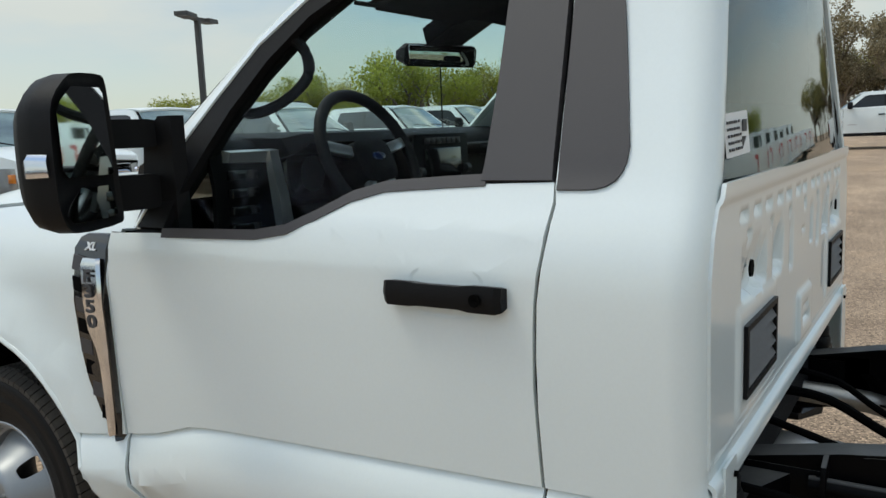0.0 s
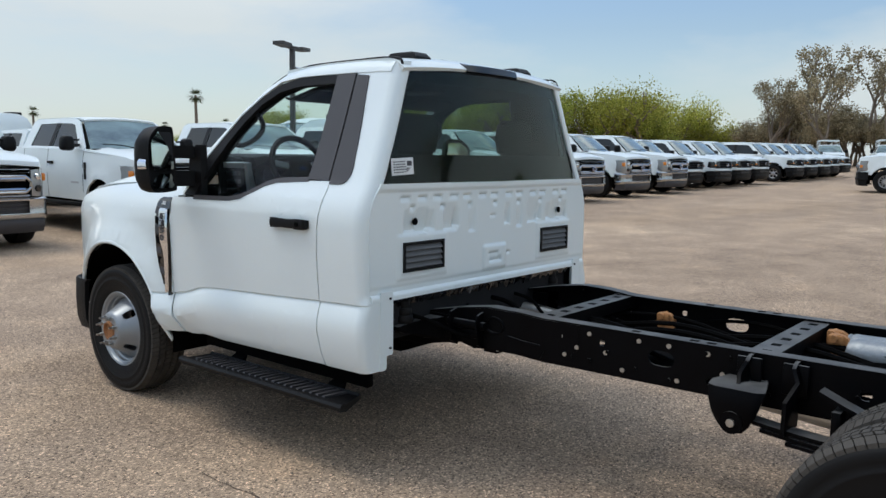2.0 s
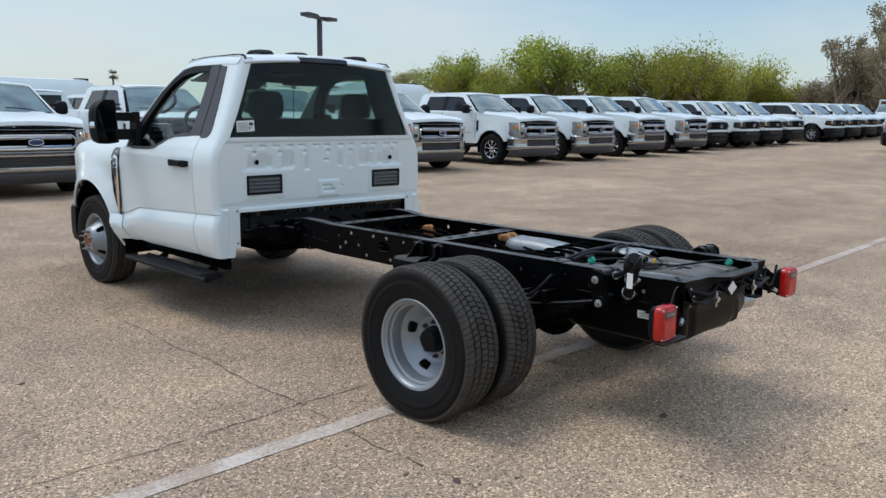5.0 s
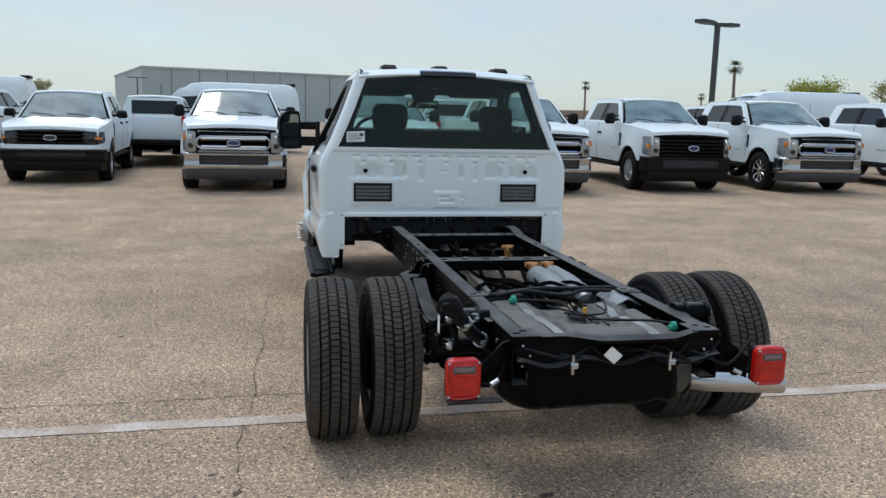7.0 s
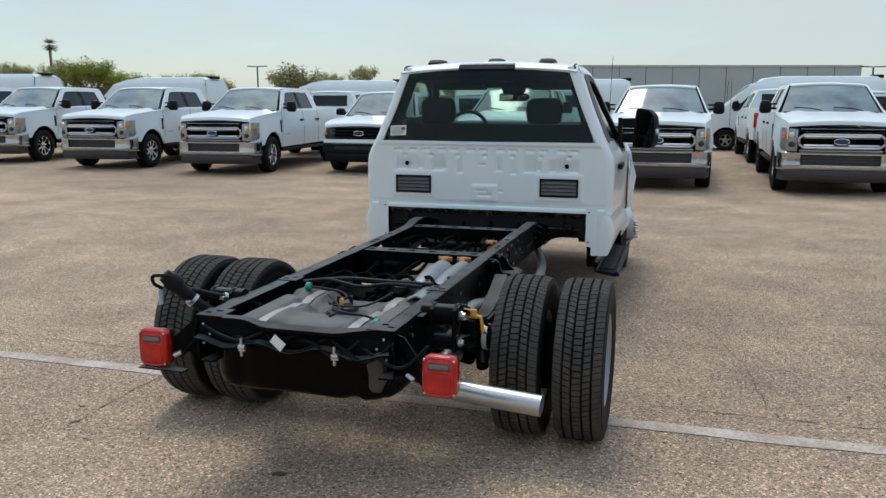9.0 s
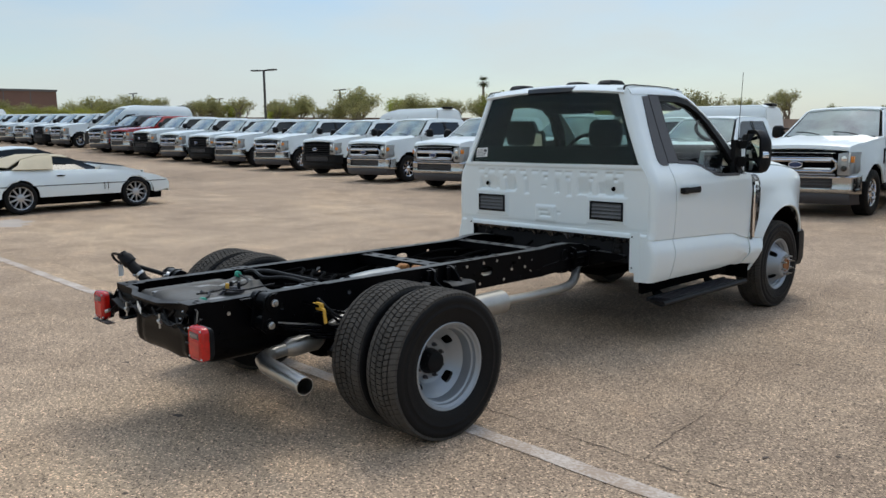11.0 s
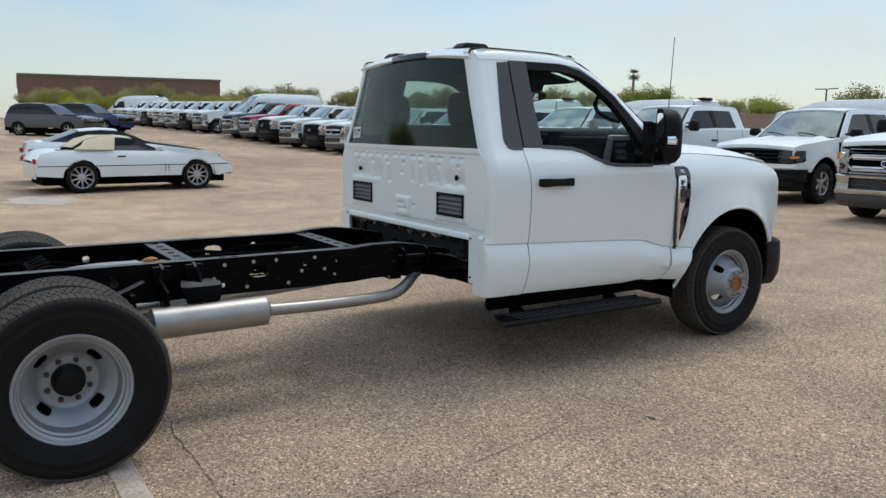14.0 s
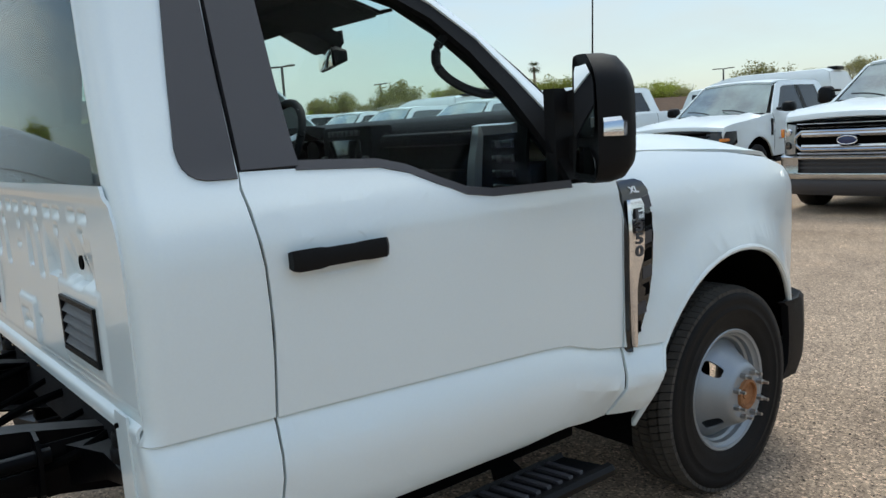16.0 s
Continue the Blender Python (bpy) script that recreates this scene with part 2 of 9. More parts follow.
def tube(bm, pts, r, seg=10, caps=True, closed=False):
    """A round bar along pts; r is one radius or one for each point."""
    pts = [Vector(p) for p in pts]
    n = len(pts)
    rings = []
    for i, p in enumerate(pts):
        if closed:
            t = pts[(i + 1) % n] - pts[i - 1]
        else:
            t = pts[min(i + 1, n - 1)] - pts[max(i - 1, 0)]
        rr = r[i] if isinstance(r, (list, tuple)) else r
        rings.append([bm.verts.new(q) for q in ring_points(p, t, rr, seg)])
    for i in range(n if closed else n - 1):
        a, b = rings[i], rings[(i + 1) % n]
        for k in range(seg):
            bm.faces.new((a[k], a[(k + 1) % seg], b[(k + 1) % seg], b[k]))
    if caps and not closed:
        bm.faces.new(rings[0][::-1])
        bm.faces.new(rings[-1])
    return bm


def smooth_line(pts, steps=5):
    """Catmull-Rom points through pts."""
    pts = [Vector(p) for p in pts]
    out = []
    for i in range(len(pts) - 1):
        p0, p1, p2, p3 = pts[max(i - 1, 0)], pts[i], pts[i + 1], pts[min(i + 2, len(pts) - 1)]
        for k in range(steps):
            t = k / steps
            out.append(0.5 * ((2 * p1) + (p2 - p0) * t + (2 * p0 - 5 * p1 + 4 * p2 - p3) * t * t + (3 * p1 - p0 - 3 * p2 + p3) * t ** 3))
    out.append(pts[-1])
    return out


def lathe(bm, prof, seg=32, centre=(0, 0, 0), close=False):
    """Turns (x, r) pairs round the x axis through centre."""
    c = Vector(centre)
    rings = []
    for x, r in prof:
        rings.append([bm.verts.new(c + Vector((x, r * math.sin(2 * math.pi * k / seg), r * math.cos(2 * math.pi * k / seg)))) for k in range(seg)])
    m = len(rings)
    for i in range(m if close else m - 1):
        a, b = rings[i], rings[(i + 1) % m]
        for k in range(seg):
            bm.faces.new((a[k], a[(k + 1) % seg], b[(k + 1) % seg], b[k]))
    if not close:
        for ringv in (rings[0], rings[-1]):
            try:
                bm.faces.new(ringv)
            except ValueError:
                pass
    return bm


def loft(bm, sections, closed=False, caps=False):
    rows = [[bm.verts.new(p) for p in s] for s in sections]
    for a, b in zip(rows[:-1], rows[1:]):
        n = len(a)
        for k in range(n if closed else n - 1):
            bm.faces.new((a[k], a[(k + 1) % n], b[(k + 1) % n], b[k]))
    if caps:
        bm.faces.new(rows[0][::-1])
        bm.faces.new(rows[-1])
    return bm


def thicken(bm, t):
    bmesh.ops.recalc_face_normals(bm, faces=bm.faces)
    bmesh.ops.solidify(bm, geom=bm.faces[:], thickness=t)
    return bm


def panel(outline, fn, holes=(), cuts_u=(), cuts_v=(), thick=0.0, out=None):
    """A sheet with the outline (u, v) and holes, cut along u and v lines, and laid on the surface fn(u, v).
    out: the way it faces; thick: its thickness away from there."""
    bm = bmesh.new()
    edges = []
    for loop in (outline, *holes):
        vs = [bm.verts.new((u, v, 0)) for u, v in loop]
        for i in range(len(vs)):
            edges.append(bm.edges.new((vs[i], vs[(i + 1) % len(vs)])))
    bmesh.ops.triangle_fill(bm, use_beauty=True, use_dissolve=False, edges=edges)
    for u in cuts_u:
        bmesh.ops.bisect_plane(bm, geom=bm.verts[:] + bm.edges[:] + bm.faces[:], plane_co=(u, 0, 0), plane_no=(1, 0, 0), dist=1e-5)
    for v in cuts_v:
        bmesh.ops.bisect_plane(bm, geom=bm.verts[:] + bm.edges[:] + bm.faces[:], plane_co=(0, v, 0), plane_no=(0, 1, 0), dist=1e-5)
    for v in bm.verts:
        v.co = Vector(fn(v.co.x, v.co.y))
    if out is not None:
        bm.normal_update()
        o = Vector(out)
        if sum(f.normal.dot(o) * f.calc_area() for f in bm.faces) < 0:
            bmesh.ops.reverse_faces(bm, faces=bm.faces[:])
    if thick > 0:
        bm.normal_update()
        bmesh.ops.solidify(bm, geom=bm.faces[:], thickness=thick)
    return bm


def span(a, b, step):
    n = max(1, int(abs(b - a) / step))
    return [a + (b - a) * i / n for i in range(1, n)]


def lerp_table(x, xs, ys):
    return float(np.interp(x, xs, ys))


def arc(cy, cz, r, a0, a1, n):
    return [(cy + r * math.cos(radians(a0 + (a1 - a0) * i / n)), cz + r * math.sin(radians(a0 + (a1 - a0) * i / n))) for i in range(n + 1)]


def mirror_x(bm):
    """Flips a mesh to the other side."""
    for v in bm.verts:
        v.co.x = -v.co.x
    bmesh.ops.reverse_faces(bm, faces=bm.faces[:])
    return bm


# ---- ground ----
RISE_X = [-160, -85, -70, -45, -30, -20, -16, -9, 2, 7, 14, 23, 33, 43, 58, 110, 200]
RISE_Z = [2.55, 1.80, 1.47, 0.93, 0.32, 0.09, 0.05, 0.0, 0.0, 0.06, 0.12, 0.20, 0.30, 0.40, 0.54, 0.95, 1.2]


def rise(x, y):
    """Height of the lot: level round the chassis truck, climbing gently to the east and more to the west."""
    return lerp_table(x, RISE_X, RISE_Z) + 0.002 * min(12.0, max(0.0, y - 2.0))


def ground_material():
    m = bpy.data.materials.new("worn_chip_seal_asphalt")
    m.use_nodes = True
    n, l = m.node_tree.nodes, m.node_tree.links
    b = n["Principled BSDF"]
    b.inputs["Roughness"].default_value = 0.9
    b.inputs["Specular IOR Level"].default_value = 0.25
    co = n.new("ShaderNodeTexCoord")

    def tex(scale, detail, rough=0.55):
        t = n.new("ShaderNodeTexNoise")
        t.inputs["Scale"].default_value, t.inputs["Detail"].default_value, t.inputs["Roughness"].default_value = scale, detail, rough
        l.new(co.outputs["Object"], t.inputs["Vector"])
        return t

    def ramp(src, stops):
        r = n.new("ShaderNodeValToRGB")
        r.color_ramp.elements[0].position, r.color_ramp.elements[0].color = stops[0][0], (*stops[0][1], 1)
        r.color_ramp.elements[1].position, r.color_ramp.elements[1].color = stops[-1][0], (*stops[-1][1], 1)
        for p, c in stops[1:-1]:
            e = r.color_ramp.elements.new(p)
            e.color = (*c, 1)
        l.new(src, r.inputs["Fac"])
        return r

    def blend(kind, fac, a, c):
        x = n.new("ShaderNodeMixRGB")
        x.blend_type = kind
        if isinstance(fac, float):
            x.inputs[0].default_value = fac
        else:
            l.new(fac, x.inputs[0])
        l.new(a, x.inputs[1])
        l.new(c, x.inputs[2])
        return x

    broad = tex(0.11, 7.0, 0.62)
    mid = tex(1.4, 6.0, 0.6)
    fine = tex(48.0, 5.0, 0.75)
    base = ramp(broad.outputs["Fac"], [(0.36, (0.345, 0.256, 0.180)), (0.5, (0.428, 0.318, 0.224)), (0.64, (0.515, 0.387, 0.270))])
    midr = ramp(mid.outputs["Fac"], [(0.3, (0.76, 0.75, 0.75)), (0.55, (1.0, 1.0, 1.0)), (0.75, (1.18, 1.13, 1.07))])
    chips = n.new("ShaderNodeTexVoronoi")
    chips.inputs["Scale"].default_value = 118.0
    l.new(co.outputs["Object"], chips.inputs["Vector"])
    chipc = n.new("ShaderNodeSeparateColor")
    l.new(chips.outputs["Color"], chipc.inputs[0])
    chipr = ramp(chipc.outputs[0], [(0.0, (0.16, 0.15, 0.16)), (0.18, (0.80, 0.79, 0.79)), (0.78, (1.08, 1.06, 1.03)), (1.0, (2.25, 2.18, 2.08))])
    finer = ramp(fine.outputs["Fac"], [(0.3, (0.42, 0.42, 0.42)), (0.7, (1.46, 1.46, 1.46))])
    # dusty tyre tracks, drawn out along the lanes
    tr_map = n.new("ShaderNodeMapping")
    tr_map.inputs["Scale"].default_value = (0.11, 0.42, 1.0)
    tr_map.inputs["Rotation"].default_value = (0, 0, 0.12)
    l.new(co.outputs["Object"], tr_map.inputs["Vector"])
    tracks = n.new("ShaderNodeTexNoise")
    tracks.inputs["Scale"].default_value, tracks.inputs["Detail"].default_value, tracks.inputs["Distortion"].default_value = 1.0, 6.0, 1.2
    l.new(tr_map.outputs["Vector"], tracks.inputs["Vector"])
    trackr = ramp(tracks.outputs["Fac"], [(0.38, (0.92, 0.92, 0.93)), (0.52, (1.0, 1.0, 1.0)), (0.64, (1.09, 1.07, 1.03))])
    # dark specks of bitumen
    spk = n.new("ShaderNodeTexVoronoi")
    spk.inputs["Scale"].default_value = 9.0
    l.new(co.outputs["Object"], spk.inputs["Vector"])
    spkr = ramp(spk.outputs["Distance"], [(0.035, (0.50, 0.48, 0.47)), (0.075, (1.0, 1.0, 1.0))])
    c0 = blend("MULTIPLY", 1.0, base.outputs[0], trackr.outputs[0])
    c0b = blend("MULTIPLY", 1.0, c0.outputs[0], spkr.outputs[0])
    c1 = blend("MULTIPLY", 1.0, c0b.outputs[0], midr.outputs[0])
    c2 = blend("MULTIPLY", 0.95, c1.outputs[0], chipr.outputs[0])
    c3 = blend("MULTIPLY", 0.75, c2.outputs[0], finer.outputs[0])
    l.new(c3.outputs[0], b.inputs["Base Color"])
    bump = n.new("ShaderNodeBump")
    bump.inputs["Strength"].default_value, bump.inputs["Distance"].default_value = 0.55, 0.006
    l.new(chips.outputs["Distance"], bump.inputs["Height"])
    bump2 = n.new("ShaderNodeBump")
    bump2.inputs["Strength"].default_value, bump2.inputs["Distance"].default_value = 0.4, 0.02
    l.new(mid.outputs["Fac"], bump2.inputs["Height"])
    l.new(bump2.outputs["Normal"], bump.inputs["Normal"])
    l.new(bump.outputs["Normal"], b.inputs["Normal"])
    return m


M_GROUND = ground_material()
bm = bm_new()
gx = [-900, *RISE_X, 900]
gy = [-900, -100, -20, 2, 14, 60, 200, 900]
loft(bm, [[(x, y, rise(x, y)) for y in gy] for x in gx])
g_ob = new("ground", to_mesh("ground", bm, M_GROUND))
tagged(g_ob, "worn pinkish tan asphalt lot with fine chippings", "ground", kind="structure")


def worn_paint(name, color):
    """Old road paint, worn through to the asphalt in patches."""
    m = bpy.data.materials.new(name)
    m.use_nodes = True
    n, l = m.node_tree.nodes, m.node_tree.links
    b = n["Principled BSDF"]
    b.inputs["Roughness"].default_value = 0.8
    co = n.new("ShaderNodeTexCoord")
    t1, t2 = n.new("ShaderNodeTexNoise"), n.new("ShaderNodeTexNoise")
    t1.inputs["Scale"].default_value, t1.inputs["Detail"].default_value = 3.0, 8.0
    t2.inputs["Scale"].default_value, t2.inputs["Detail"].default_value = 60.0, 4.0
    mul = n.new("ShaderNodeMath")
    mul.operation = "MULTIPLY_ADD"
    mul.inputs[1].default_value = 0.55
    half = n.new("ShaderNodeMath")
    half.operation = "MULTIPLY"
    half.inputs[1].default_value = 0.45
    for t in (t1, t2):
        l.new(co.outputs["Object"], t.inputs["Vector"])
    l.new(t1.outputs["Fac"], mul.inputs[0])
    l.new(t2.outputs["Fac"], half.inputs[0])
    l.new(half.outputs[0], mul.inputs[2])
    r = n.new("ShaderNodeValToRGB")
    r.color_ramp.elements[0].position, r.color_ramp.elements[0].color = 0.45, (0.40, 0.30, 0.225, 1)
    r.color_ramp.elements[1].position, r.color_ramp.elements[1].color = 0.60, (*color, 1)
    l.new(mul.outputs[0], r.inputs["Fac"])
    l.new(r.outputs["Color"], b.inputs["Base Color"])
    return m


M_LINE = worn_paint("worn_white_line_paint", (0.60, 0.52, 0.45))
bm = bm_new()
rng = random.Random(5)
xs_line = [-11.2 + 0.12 * i for i in range(int(26 / 0.12))]
loft(bm, [[(x, 0.118 + rng.uniform(-0.006, 0.006), rise(x, 0) + 0.004), (x, 0.228 + rng.uniform(-0.006, 0.006), rise(x, 0) + 0.004)] for x in xs_line])
tagged(new("parking_line", to_mesh("parking_line", bm, M_LINE)), "worn white painted parking line on asphalt", "road marking", kind="structure")

# ---- cracks, stains, stones and patches on the lot ----
def ground_strip(name, pts, width, mat, label, seed, step=0.05, lift=0.0035, wander=0.012):
    """A thin ragged ribbon along a line on the ground."""
    r_ = random.Random(seed)
    line = []
    for (x0, y0), (x1, y1) in zip(pts, pts[1:]):
        k = max(2, int(math.hypot(x1 - x0, y1 - y0) / step))
        line += [(x0 + (x1 - x0) * i / k, y0 + (y1 - y0) * i / k) for i in range(k)]
    line.append(pts[-1])
    off, rows = 0.0, []
    for i, (x, y) in enumerate(line):
        a, b = line[max(0, i - 1)], line[min(len(line) - 1, i + 1)]
        tx, ty = b[0] - a[0], b[1] - a[1]
        n_ = math.hypot(tx, ty) or 1.0
        nx, ny = -ty / n_, tx / n_
        off = off * 0.85 + r_.uniform(-wander, wander)
        w = width * r_.uniform(0.15, 1.0) * (1.0 if r_.random() > 0.12 else 0.1)
        rows.append([(x + nx * (off - w), y + ny * (off - w), rise(x, y) + lift), (x + nx * (off + w), y + ny * (off + w), rise(x, y) + lift)])
    bm_ = bm_new()
    loft(bm_, rows)
    return tagged(new(name, to_mesh(name, bm_, mat)), label, "crack", kind="structure")


M_CRACK = material("cracked_asphalt", (0.115, 0.088, 0.070), 0.95, spec=0.1, vary=0.3, scale=20, grain=0.4)
M_OIL = material("oil_stained_asphalt", (0.105, 0.080, 0.064), 0.8, spec=0.2, vary=0.4, scale=14, grain=0.5, grain_scale=90)
M_PAD = material("pale_concrete_patch", (0.46, 0.39, 0.33), 0.9, vary=0.2, scale=3, grain=0.4, grain_scale=80)
for i, pts in enumerate(([(-7.5, 0.62), (-5.0, 0.53), (-3.1, 0.55), (-2.3, 0.545), (-1.55, 0.56), (-0.80, 0.575), (0.2, 0.52), (0.9, 0.47), (1.5, 0.455), (2.15, 0.465), (3.6, 0.44), (6.5, 0.52)],
                         [(-1.40, 2.85), (-1.43, 1.50), (-1.47, 0.62), (-1.49, 0.23), (-1.52, -0.16), (-1.50, -0.62)],
                         [(1.01, 0.66), (1.10, 1.04), (1.15, 1.47)], [(1.70, 2.32), (1.85, 1.7), (1.95, 1.18), (2.05, 0.47)],
                         [(4.5, 2.9), (6.0, 3.1), (8.5, 2.8), (11.0, 3.0)])):
    ground_strip("crack", pts, 0.0045 if i < 2 else 0.003, M_CRACK, "thin dark ragged crack in the asphalt", 60 + i)
rb = random.Random(77)


def blot(x, y, r_, mat, name, label, squash=0.6, turn=0.0, lift=0.0030):
    bm_ = bm_new()
    c = bm_.verts.new((x, y, rise(x, y) + lift))
    k = 26
    ring = []
    for i in range(k):
        t_ = 2 * math.pi * i / k
        q = r_ * rb.uniform(0.65, 1.1)
        u, v = q * math.cos(t_), q * squash * math.sin(t_)
        px, py = x + u * math.cos(turn) - v * math.sin(turn), y + u * math.sin(turn) + v * math.cos(turn)
        ring.append(bm_.verts.new((px, py, rise(px, py) + lift)))
    for i in range(k):
        bm_.faces.new((c, ring[i], ring[(i + 1) % k]))
    return tagged(new(name, to_mesh(name, bm_, mat)), label, "stain", kind="structure")


for x, y, r_, sq, tn in ((-0.19, -0.87, 0.045, 0.5, 0.3), (-1.50, -0.64, 0.030, 0.6, 1.0), (-1.62, -0.45, 0.018, 0.7, 0.4), (-1.30, -0.80, 0.014, 0.7, 0.2), (2.45, 0.9, 0.025, 0.5, 1.2), (2.7, 1.15, 0.018, 0.6, 0.2), (-2.4, 1.9, 0.03, 0.5, 0.6), (1.9, 2.6, 0.03, 0.5, 0.1), (0.6, -1.5, 0.02, 0.6, 0.4), (3.0, -0.3, 0.022, 0.5, 0.9)):
    blot(x, y, r_, M_OIL, "oil_spot", "small dark oil spot on the asphalt", sq, tn)
blot(-12.3, 1.25, 0.95, M_PAD, "concrete_patch", "pale concrete patch in the asphalt", 0.75, 0.1)

# loose chippings
verts, faces = [], []
rs = random.Random(9)
for k in range(8200):
    x, y = rs.uniform(-7.5, 8.0), rs.uniform(-3.6, 7.5)
    if abs(x) < 0.85 and y > 2.2:
        continue
    s_ = rs.choice((0.003, 0.0035, 0.0045, 0.006, 0.0085)) * rs.uniform(0.7, 1.3)
    a_ = rs.uniform(0, 6.28)
    z_ = rise(x, y)
    i0 = len(verts)
    for j in range(4):
        q = a_ + j * 1.57
        verts.append((x + s_ * math.cos(q), y + s_ * 0.7 * math.sin(q), z_ - 0.001))
    verts.append((x + s_ * 0.2, y, z_ + s_ * 0.8))
    faces += [(i0 + j, i0 + (j + 1) % 4, i0 + 4) for j in range(4)]
me = bpy.data.meshes.new("loose_chippings")
me.from_pydata(verts, [], faces)
M_CHIP = material("stone_chippings", (0.13, 0.10, 0.082), 0.9, vary=0.9, scale=3.0, grain_scale=60)
me.materials.append(M_CHIP)
tagged(new("loose_chippings", me), "small loose stone chippings on the asphalt", "gravel", kind="stuff")

# ---- chassis cab truck (front to +y, rear axle over y = 0) ----
truck = thing("chassis_cab_truck", "white single cab chassis truck with bare black frame", "truck")
WB, TYRE_R, AXLE_Z = 4.30, 0.400, 0.391


def char_z(y):
    """Height of the crease along the door."""
    return lerp_table(y, [2.1, 2.5, 3.30, 3.45, 3.60, 3.72, 5.2], [0.815, 0.800, 0.765, 0.755, 0.71, 0.69, 0.62])


def side_x(y, z):
    """Half width of the cab's side skin."""
    c = char_z(y)
    if z > c:
        x = lerp_table(z, [c, c + 0.005, c + 0.11, 1.10, 1.20, 1.27, 1.32, 1.37, 1.46, 1.60, 1.76, 1.88, 1.93, 1.96],
                       [0.972, 0.984, 0.991, 0.997, 0.994, 0.974, 0.945, 0.918, 0.880, 0.818, 0.758, 0.712, 0.690, 0.64])
    else:
        x = lerp_table(z, [0.40, 0.46, 0.50, 0.56, c - 0.13, c - 0.08, c - 0.012, c], [0.90, 0.935, 0.970, 0.992, 1.008, 1.004, 0.981, 0.972])
    if y > 4.35:
        f = (y - 4.35) / 0.75
        x -= 0.17 * f * f
    return x


def flare(y, z):
    """Fender skin: the side with a swelling round the wheel arch."""
    x = side_x(y, min(z, 1.20)) if y > 3.5 else side_x(y, z)
    d = math.hypot(y - 4.32, z - 0.42)
    x += 0.05 * math.exp(-((d - 0.52) / 0.10) ** 2)
    if z > 1.10:
        x -= 0.10 * ((z - 1.10) / 0.20) ** 2
    return x


ZCUTS = [0.48, 0.52, 0.56, 0.60, 0.64, 0.68, 0.72, 0.75, 0.78, 0.80, 0.815, 0.83, 0.86, 0.92, 1.0, 1.08, 1.14, 1.18, 1.21, 1.24, 1.27, 1.30, 1.32, 1.345, 1.37, 1.42, 1.46, 1.53, 1.60, 1.68, 1.76, 1.82, 1.88, 1.91, 1.93]
WIN = [(2.630, 1.374), (2.72, 1.370), (2.86, 1.362), (2.94, 1.342), (3.02, 1.305), (3.10, 1.272), (3.19, 1.258), (3.50, 1.252), (3.49, 1.30), (3.44, 1.42), (3.38, 1.525), (3.29, 1.64), (3.18, 1.735), (3.06, 1.795), (2.93, 1.818), (2.78, 1.822), (2.645, 1.822)]
SEAM_R = [(2.470, 0.50), (2.490, 0.66), (2.497, 0.81), (2.505, 1.0), (2.500, 1.15), (2.488, 1.25), (2.482, 1.325), (2.487, 1.358)]


def crease_up(y, v):
    """Height at which the line v, level with the crease at 0.80, runs at y."""
    return v + (char_z(y) - 0.80) * max(0.0, min(1.0, (1.15 - v) / 0.30)) * max(0.0, min(1.0, (v - 0.45) / 0.10))


def crease_down(y, z):
    v = z
    for _ in range(12):
        v += z - crease_up(y, v)
    return v


def skin(outline, fn, holes=(), off=0.0, thick=0.012, ustep=0.06):
    us = [p[0] for p in outline]
    lined = [(y, crease_down(y, z)) for y, z in outline]
    cuts = [0.47, 0.49, 0.52, 0.56, 0.62, 0.67, 0.72, 0.754, 0.788, 0.80, 0.805, 0.83, 0.86, 0.92, 1.0, 1.06, 1.10, 1.15, 1.18, 1.20, 1.235, 1.27, 1.295, 1.32, 1.345]
    return panel(lined, lambda u, v: (fn(u, crease_up(u, v)) + off, u, crease_up(u, v)), holes, span(min(us), max(us), ustep), cuts, thick, (1, 0, 0))


# Doors: lower skin, black upper frame, seal, handle.
door_low = [*[(y + 0.004, z) for y, z in SEAM_R], (2.86, 1.350), (2.94, 1.330), (3.02, 1.293), (3.10, 1.260), (3.19, 1.246), (3.50, 1.240), (3.70, 1.235),
            (3.712, 1.10), (3.712, 0.85), (3.712, 0.70), (3.69, 0.58), (3.655, 0.475), (3.3, 0.482), (2.9, 0.490)]
doors = []
for s in (-1, 1):
    bm = skin(door_low, side_x)
    if s < 0:
        mirror_x(bm)
    doors.append(part("door", bm, M_WHITE, truck, "white door skin with pressed crease"))


def frame_strip(inner, outer, off, mat, name, parent, s, label=""):
    """Flat band between two lines of (y, z) on the side of the cab."""
    bm = bm_new()
    loft(bm, [[(side_x(*a) + off, *a), (side_x(*b) + off, *b)] for a, b in zip(inner, outer)])
    thicken(bm, 0.02)
    if s < 0:
        mirror_x(bm)
    return part(name, bm, mat, parent, label)


